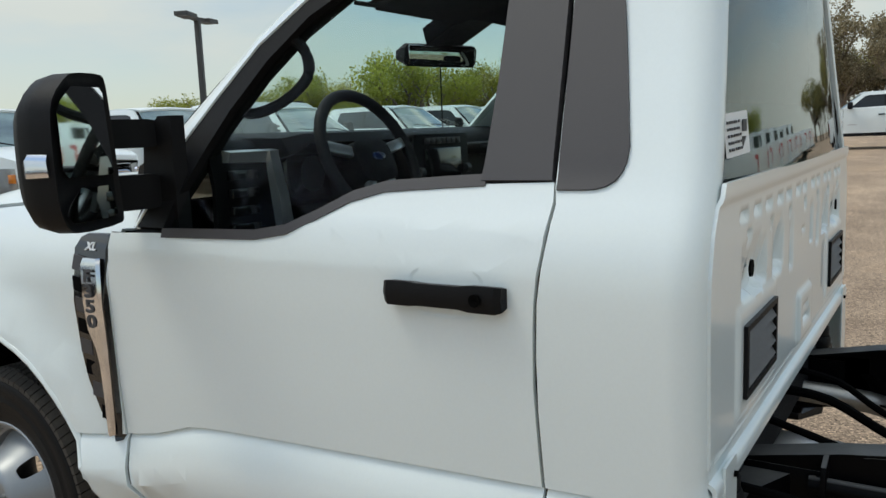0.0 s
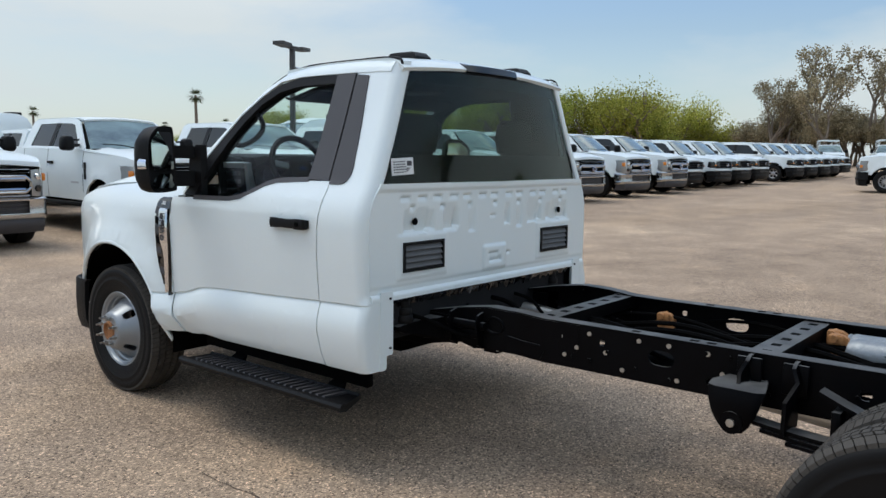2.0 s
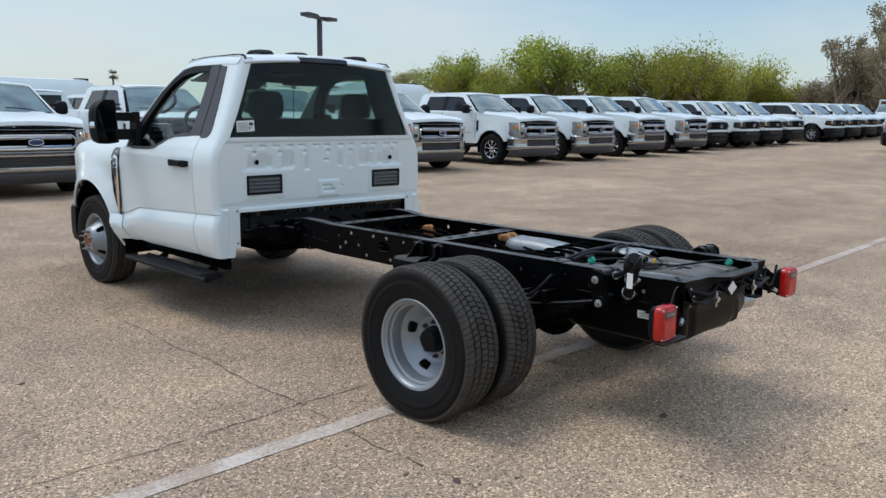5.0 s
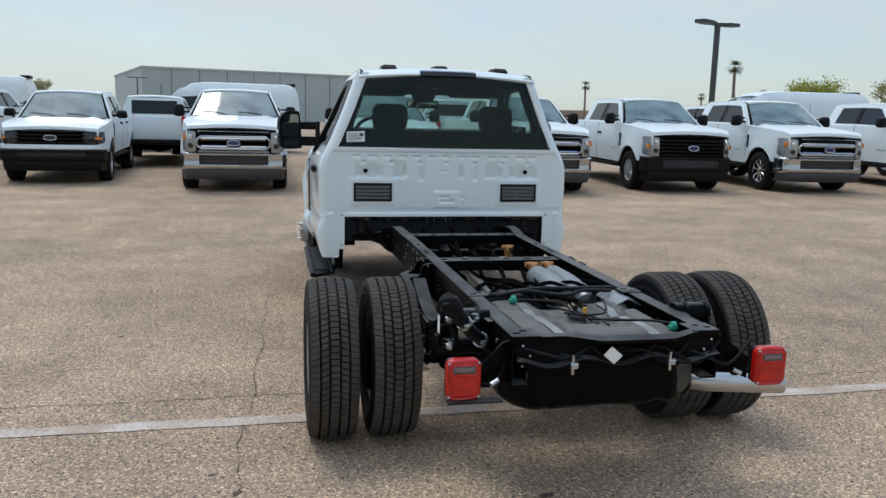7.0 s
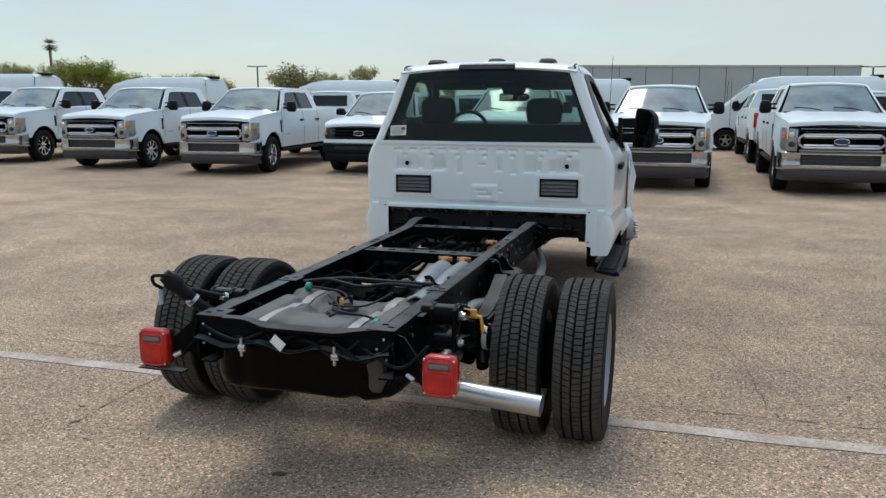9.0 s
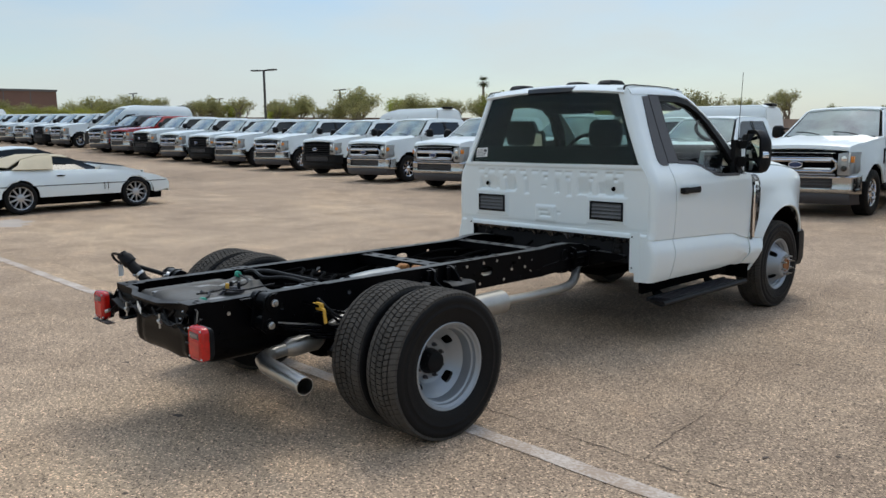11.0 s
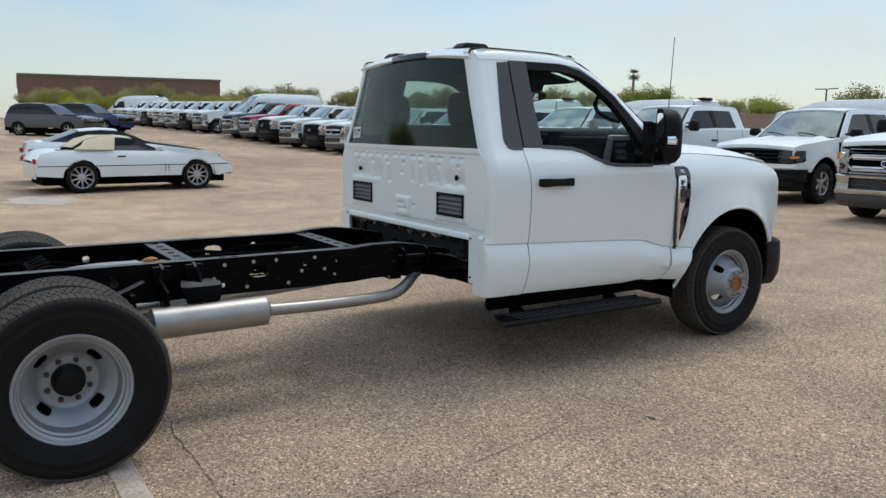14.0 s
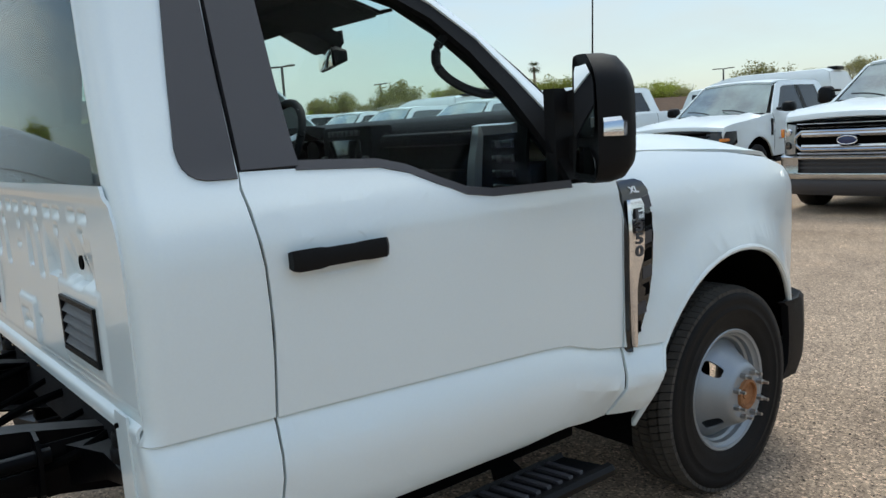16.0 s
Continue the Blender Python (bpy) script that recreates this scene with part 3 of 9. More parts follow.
upper_in = WIN[7:]
upper_out = [(3.61, 1.252), (3.60, 1.325), (3.522, 1.440), (3.432, 1.557), (3.325, 1.678), (3.195, 1.772), (3.065, 1.838), (2.93, 1.864), (2.78, 1.866), (2.645, 1.866)]
for s, door in zip((-1, 1), doors):
    frame_strip(upper_in, upper_out, 0.000, M_BLACK, "window_frame", door, s, "black window surround")
    sill_out = [(y, z - 0.022) for y, z in WIN[:8]]
    frame_strip(WIN[:8], sill_out, 0.004, M_TRIM, "sill_seal", door, s, "black rubber sill seal")
    # Trim behind the window, in two halves with the door's cut between them.
    a = [(2.490, 1.362), (2.494, 1.40), (2.504, 1.55), (2.512, 1.70), (2.520, 1.866)]
    b = [(2.640, 1.362), (2.638, 1.40), (2.640, 1.55), (2.645, 1.70), (2.650, 1.866)]
    frame_strip([(y + 0.004, z) for y, z in a], b, 0.006, M_TRIM, "pillar_trim", door, s, "dark grey pillar trim")
    c = [(2.436, 1.346), (2.412, 1.347), (2.392, 1.352), (2.376, 1.362), (2.366, 1.376), (2.361, 1.394), (2.360, 1.42), (2.382, 1.55), (2.408, 1.70), (2.432, 1.852)]
    frame_strip(c, [(y - 0.004, z) for y, z in [(2.486, 1.346), (2.486, 1.347), (2.487, 1.352), (2.487, 1.362), (2.488, 1.376), (2.490, 1.394), (2.492, 1.42), (2.500, 1.55), (2.508, 1.70), (2.516, 1.860)]], 0.006, M_TRIM, "rear_pillar_trim", truck, s, "dark grey pillar trim")
    # Glass, wound down into the sill only a little.
    bm = panel(WIN, lambda u, v: (side_x(u, v) - 0.022, u, v), (), span(2.6, 3.50, 0.2), [1.30, 1.37, 1.46, 1.60, 1.76])
    if s < 0:
        mirror_x(bm)
    g = part("window_glass", bm, M_GLASS_CLEAR, door, "clear green tinted glass")
    g.visible_shadow = False
    # Handle: bar on two feet over a shallow dished cup.
    bm = bm_new()
    hx = 1.0
    prof = [(0.0, -0.020), (0.0, 0.020), (0.030, 0.025), (0.036, 0.0), (0.030, -0.025)]
    ys = [2.555, 2.565, 2.62, 2.64, 2.73, 2.75, 2.80, 2.812]
    hs = [0.9, 1.0, 1.0, 0.86, 0.86, 0.95, 0.95, 0.8]
    loft(bm, [[(hx - 0.004 + px * (0.7 if i in (0, 7) else 1.0), y, 1.155 + pz * h) for px, pz in prof] for i, (y, h) in enumerate(zip(ys, hs))], True, True)
    if s < 0:
        mirror_x(bm)
    hd = part("door_handle", bm, M_BLACK, door, "black plastic pull handle")
    if s < 0:
        bm = bm_new()
        lathe(bm, [(0, 0.0), (0, 0.011), (0.006, 0.012), (0.006, 0.007), (0.003, 0.0)], 14, (1.031, 2.60, 1.155))
        mirror_x(bm)
        part("key_lock", bm, M_DARK, hd, "round key lock")
    bm = bm_new()
    loft(bm, [[(side_x(2.68, 1.155 + 0.055 * math.sin(t)) + 0.0010 - 0.012 * (1 - q), 2.685 + 0.085 * q * math.copysign(abs(math.cos(t)) ** 0.5, math.cos(t)), 1.156 + 0.048 * q * math.copysign(abs(math.sin(t)) ** 0.6, math.sin(t)))
               for t in [2 * math.pi * k / 28 for k in range(28)]] for q in (1.0, 0.92, 0.5, 0.05)], True)
    if s < 0:
        mirror_x(bm)
    part("handle_cup", bm, M_WHITE, door, "dished cup behind the handle")

# Dark rubber seals that show in the cuts round the doors.
SEAM_F = [(3.660, 0.480), (3.692, 0.58), (3.714, 0.70), (3.714, 0.85), (3.714, 1.10), (3.704, 1.235)]
for s, door in zip((-1, 1), doors):
    for line in (SEAM_R, SEAM_F):
        dense = [(y0 + (y1 - y0) * i / 6, z0 + (z1 - z0) * i / 6) for (y0, z0), (y1, z1) in zip(line, line[1:]) for i in range(6)] + [line[-1]]
        frame_strip([(y - 0.014, z) for y, z in dense], [(y + 0.014, z) for y, z in dense], -0.016, M_DARK, "door_seal", door, s, "dark rubber door seal")

# Rear quarter: side skin wrapping round to the back, with the spot-welded flange behind the lower corner.
for s in (-1, 1):
    bm = bm_new()
    rows = []
    for v in [0.495, 0.50, 0.52, 0.56, 0.62, 0.67, 0.72, 0.754, 0.788, 0.80, 0.805, 0.83, 0.86, 0.95, 1.05, 1.15, 1.21, 1.25, 1.29, 1.32, 1.35, 1.40, 1.46, 1.55, 1.65, 1.76, 1.84, 1.88, 1.915]:
        ye = float(np.interp(v, [p[1] for p in SEAM_R], [p[0] for p in SEAM_R])) - 0.003 if v < 1.35 else float(np.interp(v, [1.35, 1.83, 1.92], [2.487, 2.515, 2.52]))
        low = v < 0.825
        back = (2.204 if low else 2.216) + 0.081 * max(0.0, v - 1.36)
        r = lerp_table(v, [0.50, 0.80, 1.1, 1.3], [0.040, 0.044, 0.055, 0.060])
        yc = back + r
        x = side_x(2.35, crease_up(2.35, v))
        row = []
        for y in (ye, (ye + yc) / 2, yc + 0.004):
            row.append((side_x(y, crease_up(y, v)), y, crease_up(y, v)))
        z = crease_up(yc, v)
        for k in range(9):
            t = k / 8 * math.pi / 2
            row.append((x - r + r * math.cos(t), yc - r * math.sin(t), z))
        inner = 0.878 if low else x - r - 0.012
        row += [(inner, back, z), (inner - 0.008, back + 0.004, z), (inner - 0.012, back + 0.05, z)]
        rows.append(row)
    loft(bm, rows)
    thicken(bm, 0.01)
    if s < 0:
        mirror_x(bm)
    rq = part("rear_quarter", bm, M_WHITE, truck, "white rounded rear corner panel", 40)
    bm = panel([(0.884, 0.862), (0.806, 0.862), (0.800, 0.846), (0.800, 0.575), (0.806, 0.565), (0.838, 0.565), (0.842, 0.556), (0.842, 0.510), (0.850, 0.498), (0.884, 0.498)],
               lambda u, v: (u, 2.199, v), (), (), (), 0.005, (0, -1, 0))
    if s < 0:
        mirror_x(bm)
    fl = part("corner_flange", bm, M_WHITE, rq, "flat white welded flange")
    for zz in (0.60, 0.83):
        bm = bm_new()
        lathe(bm, [(-0.003, 0.0), (-0.003, 0.006), (0.003, 0.006)], 10)
        bmesh.ops.rotate(bm, verts=bm.verts, cent=(0, 0, 0), matrix=Matrix.Rotation(radians(90), 3, "Z"))
        bmesh.ops.translate(bm, verts=bm.verts, vec=(s * 0.822, 2.195, zz))
        part("flange_hole", bm, M_DARK, fl, "small dark hole")

# Back wall with pressed beads.
VENTS = [(-0.583, 1.008), (0.586, 1.006)]


LEDGES = [(-0.675, 0.050, 1.122, 0.11, 0.013), (-0.590, 0.045, 1.112, 0.13, 0.015), (-0.525, 0.030, 1.126, 0.10, 0.012), (-0.375, 0.055, 1.115, 0.14, 0.013), (-0.325, 0.022, 1.13, 0.10, 0.012),
          (0.115, 0.028, 1.118, 0.12, 0.012), (0.36, 0.055, 1.112, 0.14, 0.013), (0.43, 0.020, 1.125, 0.10, 0.012),
          (0.53, 0.032, 1.122, 0.10, 0.012), (0.60, 0.045, 1.110, 0.13, 0.015), (0.685, 0.050, 1.120, 0.11, 0.013), (0.0, 0.06, 0.925, 0.035, 0.008), (-0.20, 0.03, 1.10, 0.15, 0.007), (0.23, 0.03, 1.10, 0.15, 0.007)]
BROWS = [(-0.71 + 0.118 * k + 0.012 * math.sin(3 * k), 0.036, 1.293, 0.030, 0.007) for k in range(13)] + [(-0.66 + 0.22 * k, 0.022, 1.248, 0.03, 0.009) for k in range(7)] + [(-0.02, 0.030, 1.178, 0.02, 0.005), (-0.02, 0.05, 0.978, 0.03, 0.006), (0.13, 0.02, 0.97, 0.02, 0.006)]


def wall_y(x, z):
    y = 2.219
    if z < 0.885:
        y += 0.004 * min(1.0, (0.885 - z) / 0.008)
    if z < 0.848:
        y -= 0.014 * min(1.0, (0.848 - z) / 0.008)
    if z > 1.315:
        y -= 0.007 * min(1.0, (z - 1.315) / 0.012)
    # pressings: a sharp ledge at the foot that fades out upwards, or a sharp brow that fades out downwards
    for cx, w, z0, h, d in ((*p[:4], p[4] * 1.5) for p in LEDGES):
        if abs(x - cx) < w and z0 - 0.004 < z < z0 + h:
            y += d * min(1.0, (w - abs(x - cx)) / 0.008) * min(1.0, (z - z0 + 0.004) / 0.007) * min(1.0, (z0 + h - z) / (h * 0.8))
    for cx, w, z1, h, d in ((*p[:4], p[4] * 1.6) for p in BROWS):
        if abs(x - cx) < w and z1 - h < z < z1 + 0.004:
            y += d * min(1.0, (w - abs(x - cx)) / 0.007) * min(1.0, (z1 + 0.004 - z) / 0.007) * min(1.0, (z - z1 + h) / (h * 0.8))
    # the boxed seat in the middle
    if abs(x) < 0.105 and 0.885 < z < 1.02:
        y -= 0.010 * min(1.0, (0.105 - abs(x)) / 0.012) * min(1.0, (z - 0.885) / 0.008) * min(1.0, (1.02 - z) / 0.015)
    for cx, cz in VENTS:
        d = max(abs(x - cx) - 0.165, abs(z - cz) - 0.088)
        if d < 0.02:
            y -= 0.006 * min(1.0, (0.02 - d) / 0.012)
        if d < -0.020:
            y += 0.030
    # round holes
    for cx in (-0.640, 0.641):
        if math.hypot(x - cx, z - 1.172) < 0.016:
            y += 0.03
    return y


bm = bm_new()
zs = [0.818, 0.824, 0.830, 0.836, 0.842, 0.848] + [0.855 + 0.0068 * i for i in range(73)] + [1.352]
loft(bm, [[(u * (side_x(2.3, z) - 0.050), wall_y(u * (side_x(2.3, z) - 0.050), z), z) for u in [-1 + 2 * i / 230 for i in range(231)]] for z in zs])
thicken(bm, 0.008)
back_wall = part("back_wall", bm, M_WHITE, truck, "white pressed steel back wall", 60)
for cx in (-0.640, 0.641):
    bm = bm_new()
    for v in bmesh.ops.create_circle(bm, cap_ends=True, segments=18, radius=0.017)["verts"]:
        v.co = Vector((cx + v.co.x, 2.214, 1.172 + v.co.y))
    thicken(bm, 0.004)
    part("drain_hole", bm, M_DARK, back_wall, "round black hole plug")
for cx, cz in VENTS:
    bm = bm_new()
    w, h = 0.148, 0.070
    out = [(cx - w, cz - h), (cx + w, cz - h), (cx + w, cz + h), (cx - w, cz + h)]
    inn = [(cx - w + 0.014, cz - h + 0.012), (cx + w - 0.014, cz - h + 0.012), (cx + w - 0.014, cz + h - 0.012), (cx - w + 0.014, cz + h - 0.012)]
    bm.free()
    bm = panel(out, lambda u, v: (u, 2.197, v), (inn,), (), (), 0.024, (0, -1, 0))
    v_ob = part("cab_vent", bm, M_BLACK, back_wall, "black louvred air vent")
    bm = bm_new()
    box(bm, cx - w + 0.006, cx + w - 0.006, 2.2175, 2.2195, cz - h + 0.006, cz + h - 0.006)
    part("vent_backing", bm, M_GLOSSBLACK, v_ob)
    for i in range(4):
        bm = bm_new()
        zc = cz - h + 0.029 + i * 0.0275
        box(bm, cx - w + 0.013, cx + w - 0.013, -0.002, 0.002, -0.0135, 0.0135, m=pose(0, 2.206, zc, -32, 0, 0))
        part("louvre", bm, M_LOUVRE, v_ob)

# Rear window with black border, brake light, sticker.
RW = [(-0.825, 1.350), (0.825, 1.350), (0.815, 1.40), (0.742, 1.62), (0.672, 1.835), (0.650, 1.868), (0.60, 1.882), (0.0, 1.892), (-0.60, 1.882), (-0.650, 1.868), (-0.672, 1.835), (-0.742, 1.62), (-0.815, 1.40)]


def rw_y(x, z):
    edge = lerp_table(z, [1.35, 1.40, 1.62, 1.835, 1.892], [0.825, 0.815, 0.742, 0.672, 0.64])
    return 2.200 + 0.081 * (z - 1.36) + 0.03 * min(1.0, abs(x) / edge) ** 2.5


bm = panel(RW, lambda u, v: (u, rw_y(u, v), v), (), span(-0.8, 0.8, 0.1), [1.40, 1.5, 1.62, 1.75, 1.85], 0.004, (0, -1, 0))
rear_window = part("rear_window", bm, M_GLASS_REAR, truck, "dark tinted rear window with black border")
rear_window.visible_shadow = False
inner = [(-0.725, 1.485), (0.725, 1.485), (0.735, 1.50), (0.695, 1.62), (0.632, 1.80), (0.59, 1.822), (0.0, 1.832), (-0.59, 1.822), (-0.632, 1.80), (-0.695, 1.62), (-0.735, 1.50)]
bm = panel(RW, lambda u, v: (u, rw_y(u, v) + 0.006, v), (inner,), span(-0.8, 0.8, 0.1), [1.40, 1.5, 1.62, 1.75, 1.85], 0.003, (0, -1, 0))
part("border", bm, M_CERAMIC, rear_window, "black ceramic border")
bm = bm_new()
tube(bm, [(u * 1.004, rw_y(u, v) + 0.004, 1.352 + (v - 1.352) * 1.008) for u, v in RW], 0.007, 8, closed=True)
part("window_seal", bm, M_BLACK, rear_window)
bm = panel([(-0.785, 1.392), (-0.648, 1.392), (-0.648, 1.470), (-0.785, 1.470)], lambda u, v: (u, rw_y(u, v) - 0.004, v + 0.10 * (u + 0.7) * 0.5), (), (), (), 0.001, (0, -1, 0))
st = part("window_sticker", bm, M_PAPER, rear_window, "white paper sticker with dark print")
bm = bm_new()
r5 = random.Random(8)
for i in range(5):
    x0 = -0.774
    while x0 < -0.70:
        w = r5.uniform(0.006, 0.02)
        z = 1.403 + i * 0.012
        box(bm, x0, x0 + w, rw_y(x0, z) - 0.0065, rw_y(x0, z) - 0.0050, z + 0.05 * (x0 + 0.7), z + 0.005 + 0.05 * (x0 + 0.7))
        x0 += w + 0.004
for i in range(6):
    box(bm, -0.692 + i * 0.006, -0.6885 + i * 0.006, rw_y(-0.69, 1.43) - 0.0065, rw_y(-0.69, 1.43) - 0.0050, 1.405, 1.425)
box(bm, -0.690, -0.658, rw_y(-0.67, 1.45) - 0.0065, rw_y(-0.67, 1.45) - 0.0050, 1.434, 1.456)
part("print", bm, M_INK, st)
bm = bm_new()
loft(bm, [[(x, 2.245 + 0.015 * (x / 0.22) ** 2, 1.898 - e), (x, 2.228 + 0.015 * (x / 0.22) ** 2, 1.905), (x, 2.235 + 0.015 * (x / 0.22) ** 2, 1.938 - e), (x, 2.30, 1.95 - e), (x, 2.30, 1.90)]
          for x, e in ((-0.222, 0.008), (-0.215, 0.002), (-0.1, 0), (0, 0), (0.1, 0), (0.215, 0.002), (0.222, 0.008))], True, True)
part("brake_light", bm, M_GLOSSBLACK, truck, "smoked black high brake light")

# Roof, header and black gutter strips, marker lights.
def roof_z(x, y):
    hx = abs(x) / 0.66
    z = 1.965 - 0.034 * hx ** 2.2 - 0.075 * max(0.0, (y - 2.70)) ** 1.4
    if y < 2.36:
        z -= 0.05 * ((2.36 - y) / 0.115) ** 2
    return z


bm = bm_new()
ys = [2.245, 2.255, 2.275, 2.31, 2.36, 2.45, 2.55, 2.65, 2.75, 2.85, 2.95, 3.03, 3.08]
loft(bm, [[(u * (0.690 - 0.02 * max(0.0, y - 2.6)), y, roof_z(u * 0.66, y)) for u in [-1 + i / 8 for i in range(17)]] for y in ys])
thicken(bm, 0.02)
roof = part("roof", bm, M_WHITE, truck, "white roof panel")
for s in (-1, 1):
    # side rail of the roof and the screen pillar, one white sweep
    top = [(2.285, 1.922), (2.45, 1.934), (2.65, 1.934), (2.85, 1.926), (3.02, 1.904), (3.18, 1.835), (3.36, 1.715), (3.52, 1.590), (3.66, 1.475), (3.78, 1.365)]
    low = [(2.300, 1.866), (2.52, 1.870), (2.72, 1.870), (2.92, 1.868), (3.07, 1.849), (3.198, 1.776), (3.328, 1.681), (3.436, 1.559), (3.526, 1.442), (3.60, 1.250)]
    bm = bm_new()
    rows = []
    for i, ((ya, za), (yb, zb)) in enumerate(zip(top, low)):
        xa = lerp_table(ya, [2.2, 2.9, 3.18, 3.52, 3.78], [0.675, 0.668, 0.695, 0.755, 0.81])
        xb = side_x(yb, zb) + 0.004
        rows.append([(xa - 0.02, ya + 0.004, za + 0.004), (xa + (xb - xa) * 0.35 + 0.006, ya * 0.66 + yb * 0.34, za * 0.70 + zb * 0.30 + 0.006), (xa + (xb - xa) * 0.8 + 0.004, ya * 0.25 + yb * 0.75, za * 0.25 + zb * 0.75), (xb, yb, zb)])
    loft(bm, rows)
    thicken(bm, 0.012)
    if s < 0:
        mirror_x(bm)
    part("roof_rail", bm, M_WHITE, truck, "white roof rail and screen pillar", 50)
    bm = bm_new()
    tube(bm, smooth_line([(s * 0.678, 2.268, 1.885), (s * 0.672, 2.275, 1.910), (s * 0.668, 2.295, 1.926), (s * 0.665, 2.36, 1.936), (s * 0.662, 2.5, 1.938), (s * 0.658, 2.9, 1.931), (s * 0.662, 3.03, 1.907), (s * 0.690, 3.18, 1.842), (s * 0.750, 3.52, 1.597), (s * 0.80, 3.76, 1.385)], 4), [0.008] * 10 + [0.005] * 27, 8)
    part("gutter_strip", bm, M_BLACK, truck, "black roof gutter strip")
for mx in (-0.445, 0.445, 0.0):
    bm = bm_new()
    y0 = 2.44 if mx else 2.62
    zr = roof_z(mx, y0)
    loft(bm, [[(mx + w * c, y0 + l * d, zr + h) for c, d in ((-1, -1), (1, -1), (1, 1), (-1, 1))] for w, l, h in ((0.058, 0.10, -0.01), (0.056, 0.098, 0.008), (0.046, 0.075, 0.030), (0.034, 0.05, 0.034))], True, True)
    part("marker_light", bm, M_BLACK, roof, "smoked roof marker light")

# Windscreen.
def ws(u, v):
    """u across -1..1, v from the cowl 0 to the header 1."""
    hw_ = 0.81 + (0.655 - 0.81) * v
    return (u * hw_, 3.78 - 0.72 * v - 0.02 * v * v + 0.19 * (1 - abs(u) ** 2) * (1 - 0.68 * v), 1.365 + 0.545 * v)


bm = bm_new()
loft(bm, [[ws(-1 + i / 8, j / 8) for i in range(17)] for j in range(9)])
wsg = part("windscreen", bm, M_GLASS_CLEAR, truck, "clear green tinted windscreen")
wsg.visible_shadow = False
bm = bm_new()
tube(bm, [ws(-1 + i / 8, 0.985) for i in range(17)], 0.03, 8)
tube(bm, [ws(-1 + i / 8, 0.02) for i in range(17)], 0.03, 8)
part("screen_border", bm, M_GLOSSBLACK, wsg)

# Fenders, hood, nose, bumper.
ARCH = arc(4.32, 0.42, 0.52, -2, 182, 26)
fender = [(3.705, 0.475), (3.80, 0.47), *[(y, z) for y, z in ARCH[::-1] if z > 0.45], (4.88, 0.66), (4.98, 0.72), (5.00, 0.95), (4.97, 1.10), (4.88, 1.185), (4.70, 1.235), (4.4, 1.275), (4.0, 1.305), (3.78, 1.325), (3.64, 1.32), (3.62, 1.245), (3.706, 1.24), (3.716, 1.10), (3.716, 0.70), (3.694, 0.58), (3.66, 0.475)][1:]
for s in (-1, 1):
    bm = skin([(3.66, 0.475)] + fender[:-1], flare, ustep=0.05)
    if s < 0:
        mirror_x(bm)
    fen = part("fender", bm, M_WHITE, truck, "white front fender", 45)
    bm = bm_new()
    tube(bm, [(s * (flare(y, z) - 0.008), y, z) for y, z in arc(4.32, 0.42, 0.517, -15, 182, 26)], 0.012, 8)
    part("arch_lip", bm, M_WHITE, fen)
    bm = bm_new()
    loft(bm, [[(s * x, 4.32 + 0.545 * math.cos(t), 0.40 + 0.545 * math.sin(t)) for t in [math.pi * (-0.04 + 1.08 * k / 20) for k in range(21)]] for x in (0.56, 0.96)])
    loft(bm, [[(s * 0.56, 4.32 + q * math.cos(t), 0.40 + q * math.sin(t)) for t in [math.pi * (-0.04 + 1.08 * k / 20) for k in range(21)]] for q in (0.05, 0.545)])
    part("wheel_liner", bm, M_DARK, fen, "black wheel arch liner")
    # vent badge: a tapering black housing, dark grille cells, a chrome spear with the model's name
    EDGE = [(1.228, 3.740, 3.822), (1.218, 3.722, 3.850), (1.19, 3.720, 3.862), (1.05, 3.719, 3.858), (0.92, 3.719, 3.846), (0.84, 3.719, 3.820), (0.76, 3.720, 3.780), (0.69, 3.722, 3.748), (0.678, 3.724, 3.742)]
    bm = bm_new()
    loft(bm, [[(flare(a_, z) + 0.001, a_, z), (flare(a_, z) + 0.014, a_ + 0.004, z), (flare(b_, z) + 0.014, b_ - 0.006, z), (flare(b_, z) + 0.001, b_, z)] for z, a_, b_ in EDGE], True, True)
    if s < 0:
        mirror_x(bm)
    vent = part("fender_vent", bm, M_GLOSSBLACK, fen, "gloss black fender vent", 50)
    for i in range(8):
        z = 1.150 - i * 0.056
        yb = lerp_table(-z, [-1.2, -0.92, -0.84, -0.76, -0.69], [3.858, 3.846, 3.820, 3.780, 3.748]) - 0.010
        ya = max(lerp_table(-z, [-1.15, -0.98, -0.90, -0.70], [3.806, 3.798, 3.770, 3.750]), yb - 0.045)
        if yb - ya > 0.008:
            bm = bm_new()
            loft(bm, [[(flare(y, zz) + o_, y, zz + 0.006 * (y - ya) / 0.04) for y, zz in ((ya, z - 0.019), (yb, z - 0.019), (yb, z + 0.019), (ya, z + 0.019))] for o_ in (0.012, 0.0165)], True, True)
            if s < 0:
                mirror_x(bm)
            part("vent_cell", bm, M_DARK if i % 2 else M_TRIM, vent)
    bm = bm_new()
    SPEAR = [(1.168, 3.738, 3.800), (1.150, 3.733, 3.806), (1.05, 3.730, 3.800), (0.98, 3.729, 3.793), (0.93, 3.729, 3.768), (0.88, 3.729, 3.758), (0.80, 3.730, 3.753), (0.71, 3.731, 3.749), (0.695, 3.733, 3.745)]
    loft(bm, [[(flare(a_, z) + 0.014, a_, z), (flare(a_, z) + 0.024, a_ + 0.004, z), (flare(b_, z) + 0.024, b_ - 0.004, z), (flare(b_, z) + 0.014, b_, z)] for z, a_, b_ in SPEAR], True, True)
    if s < 0:
        mirror_x(bm)
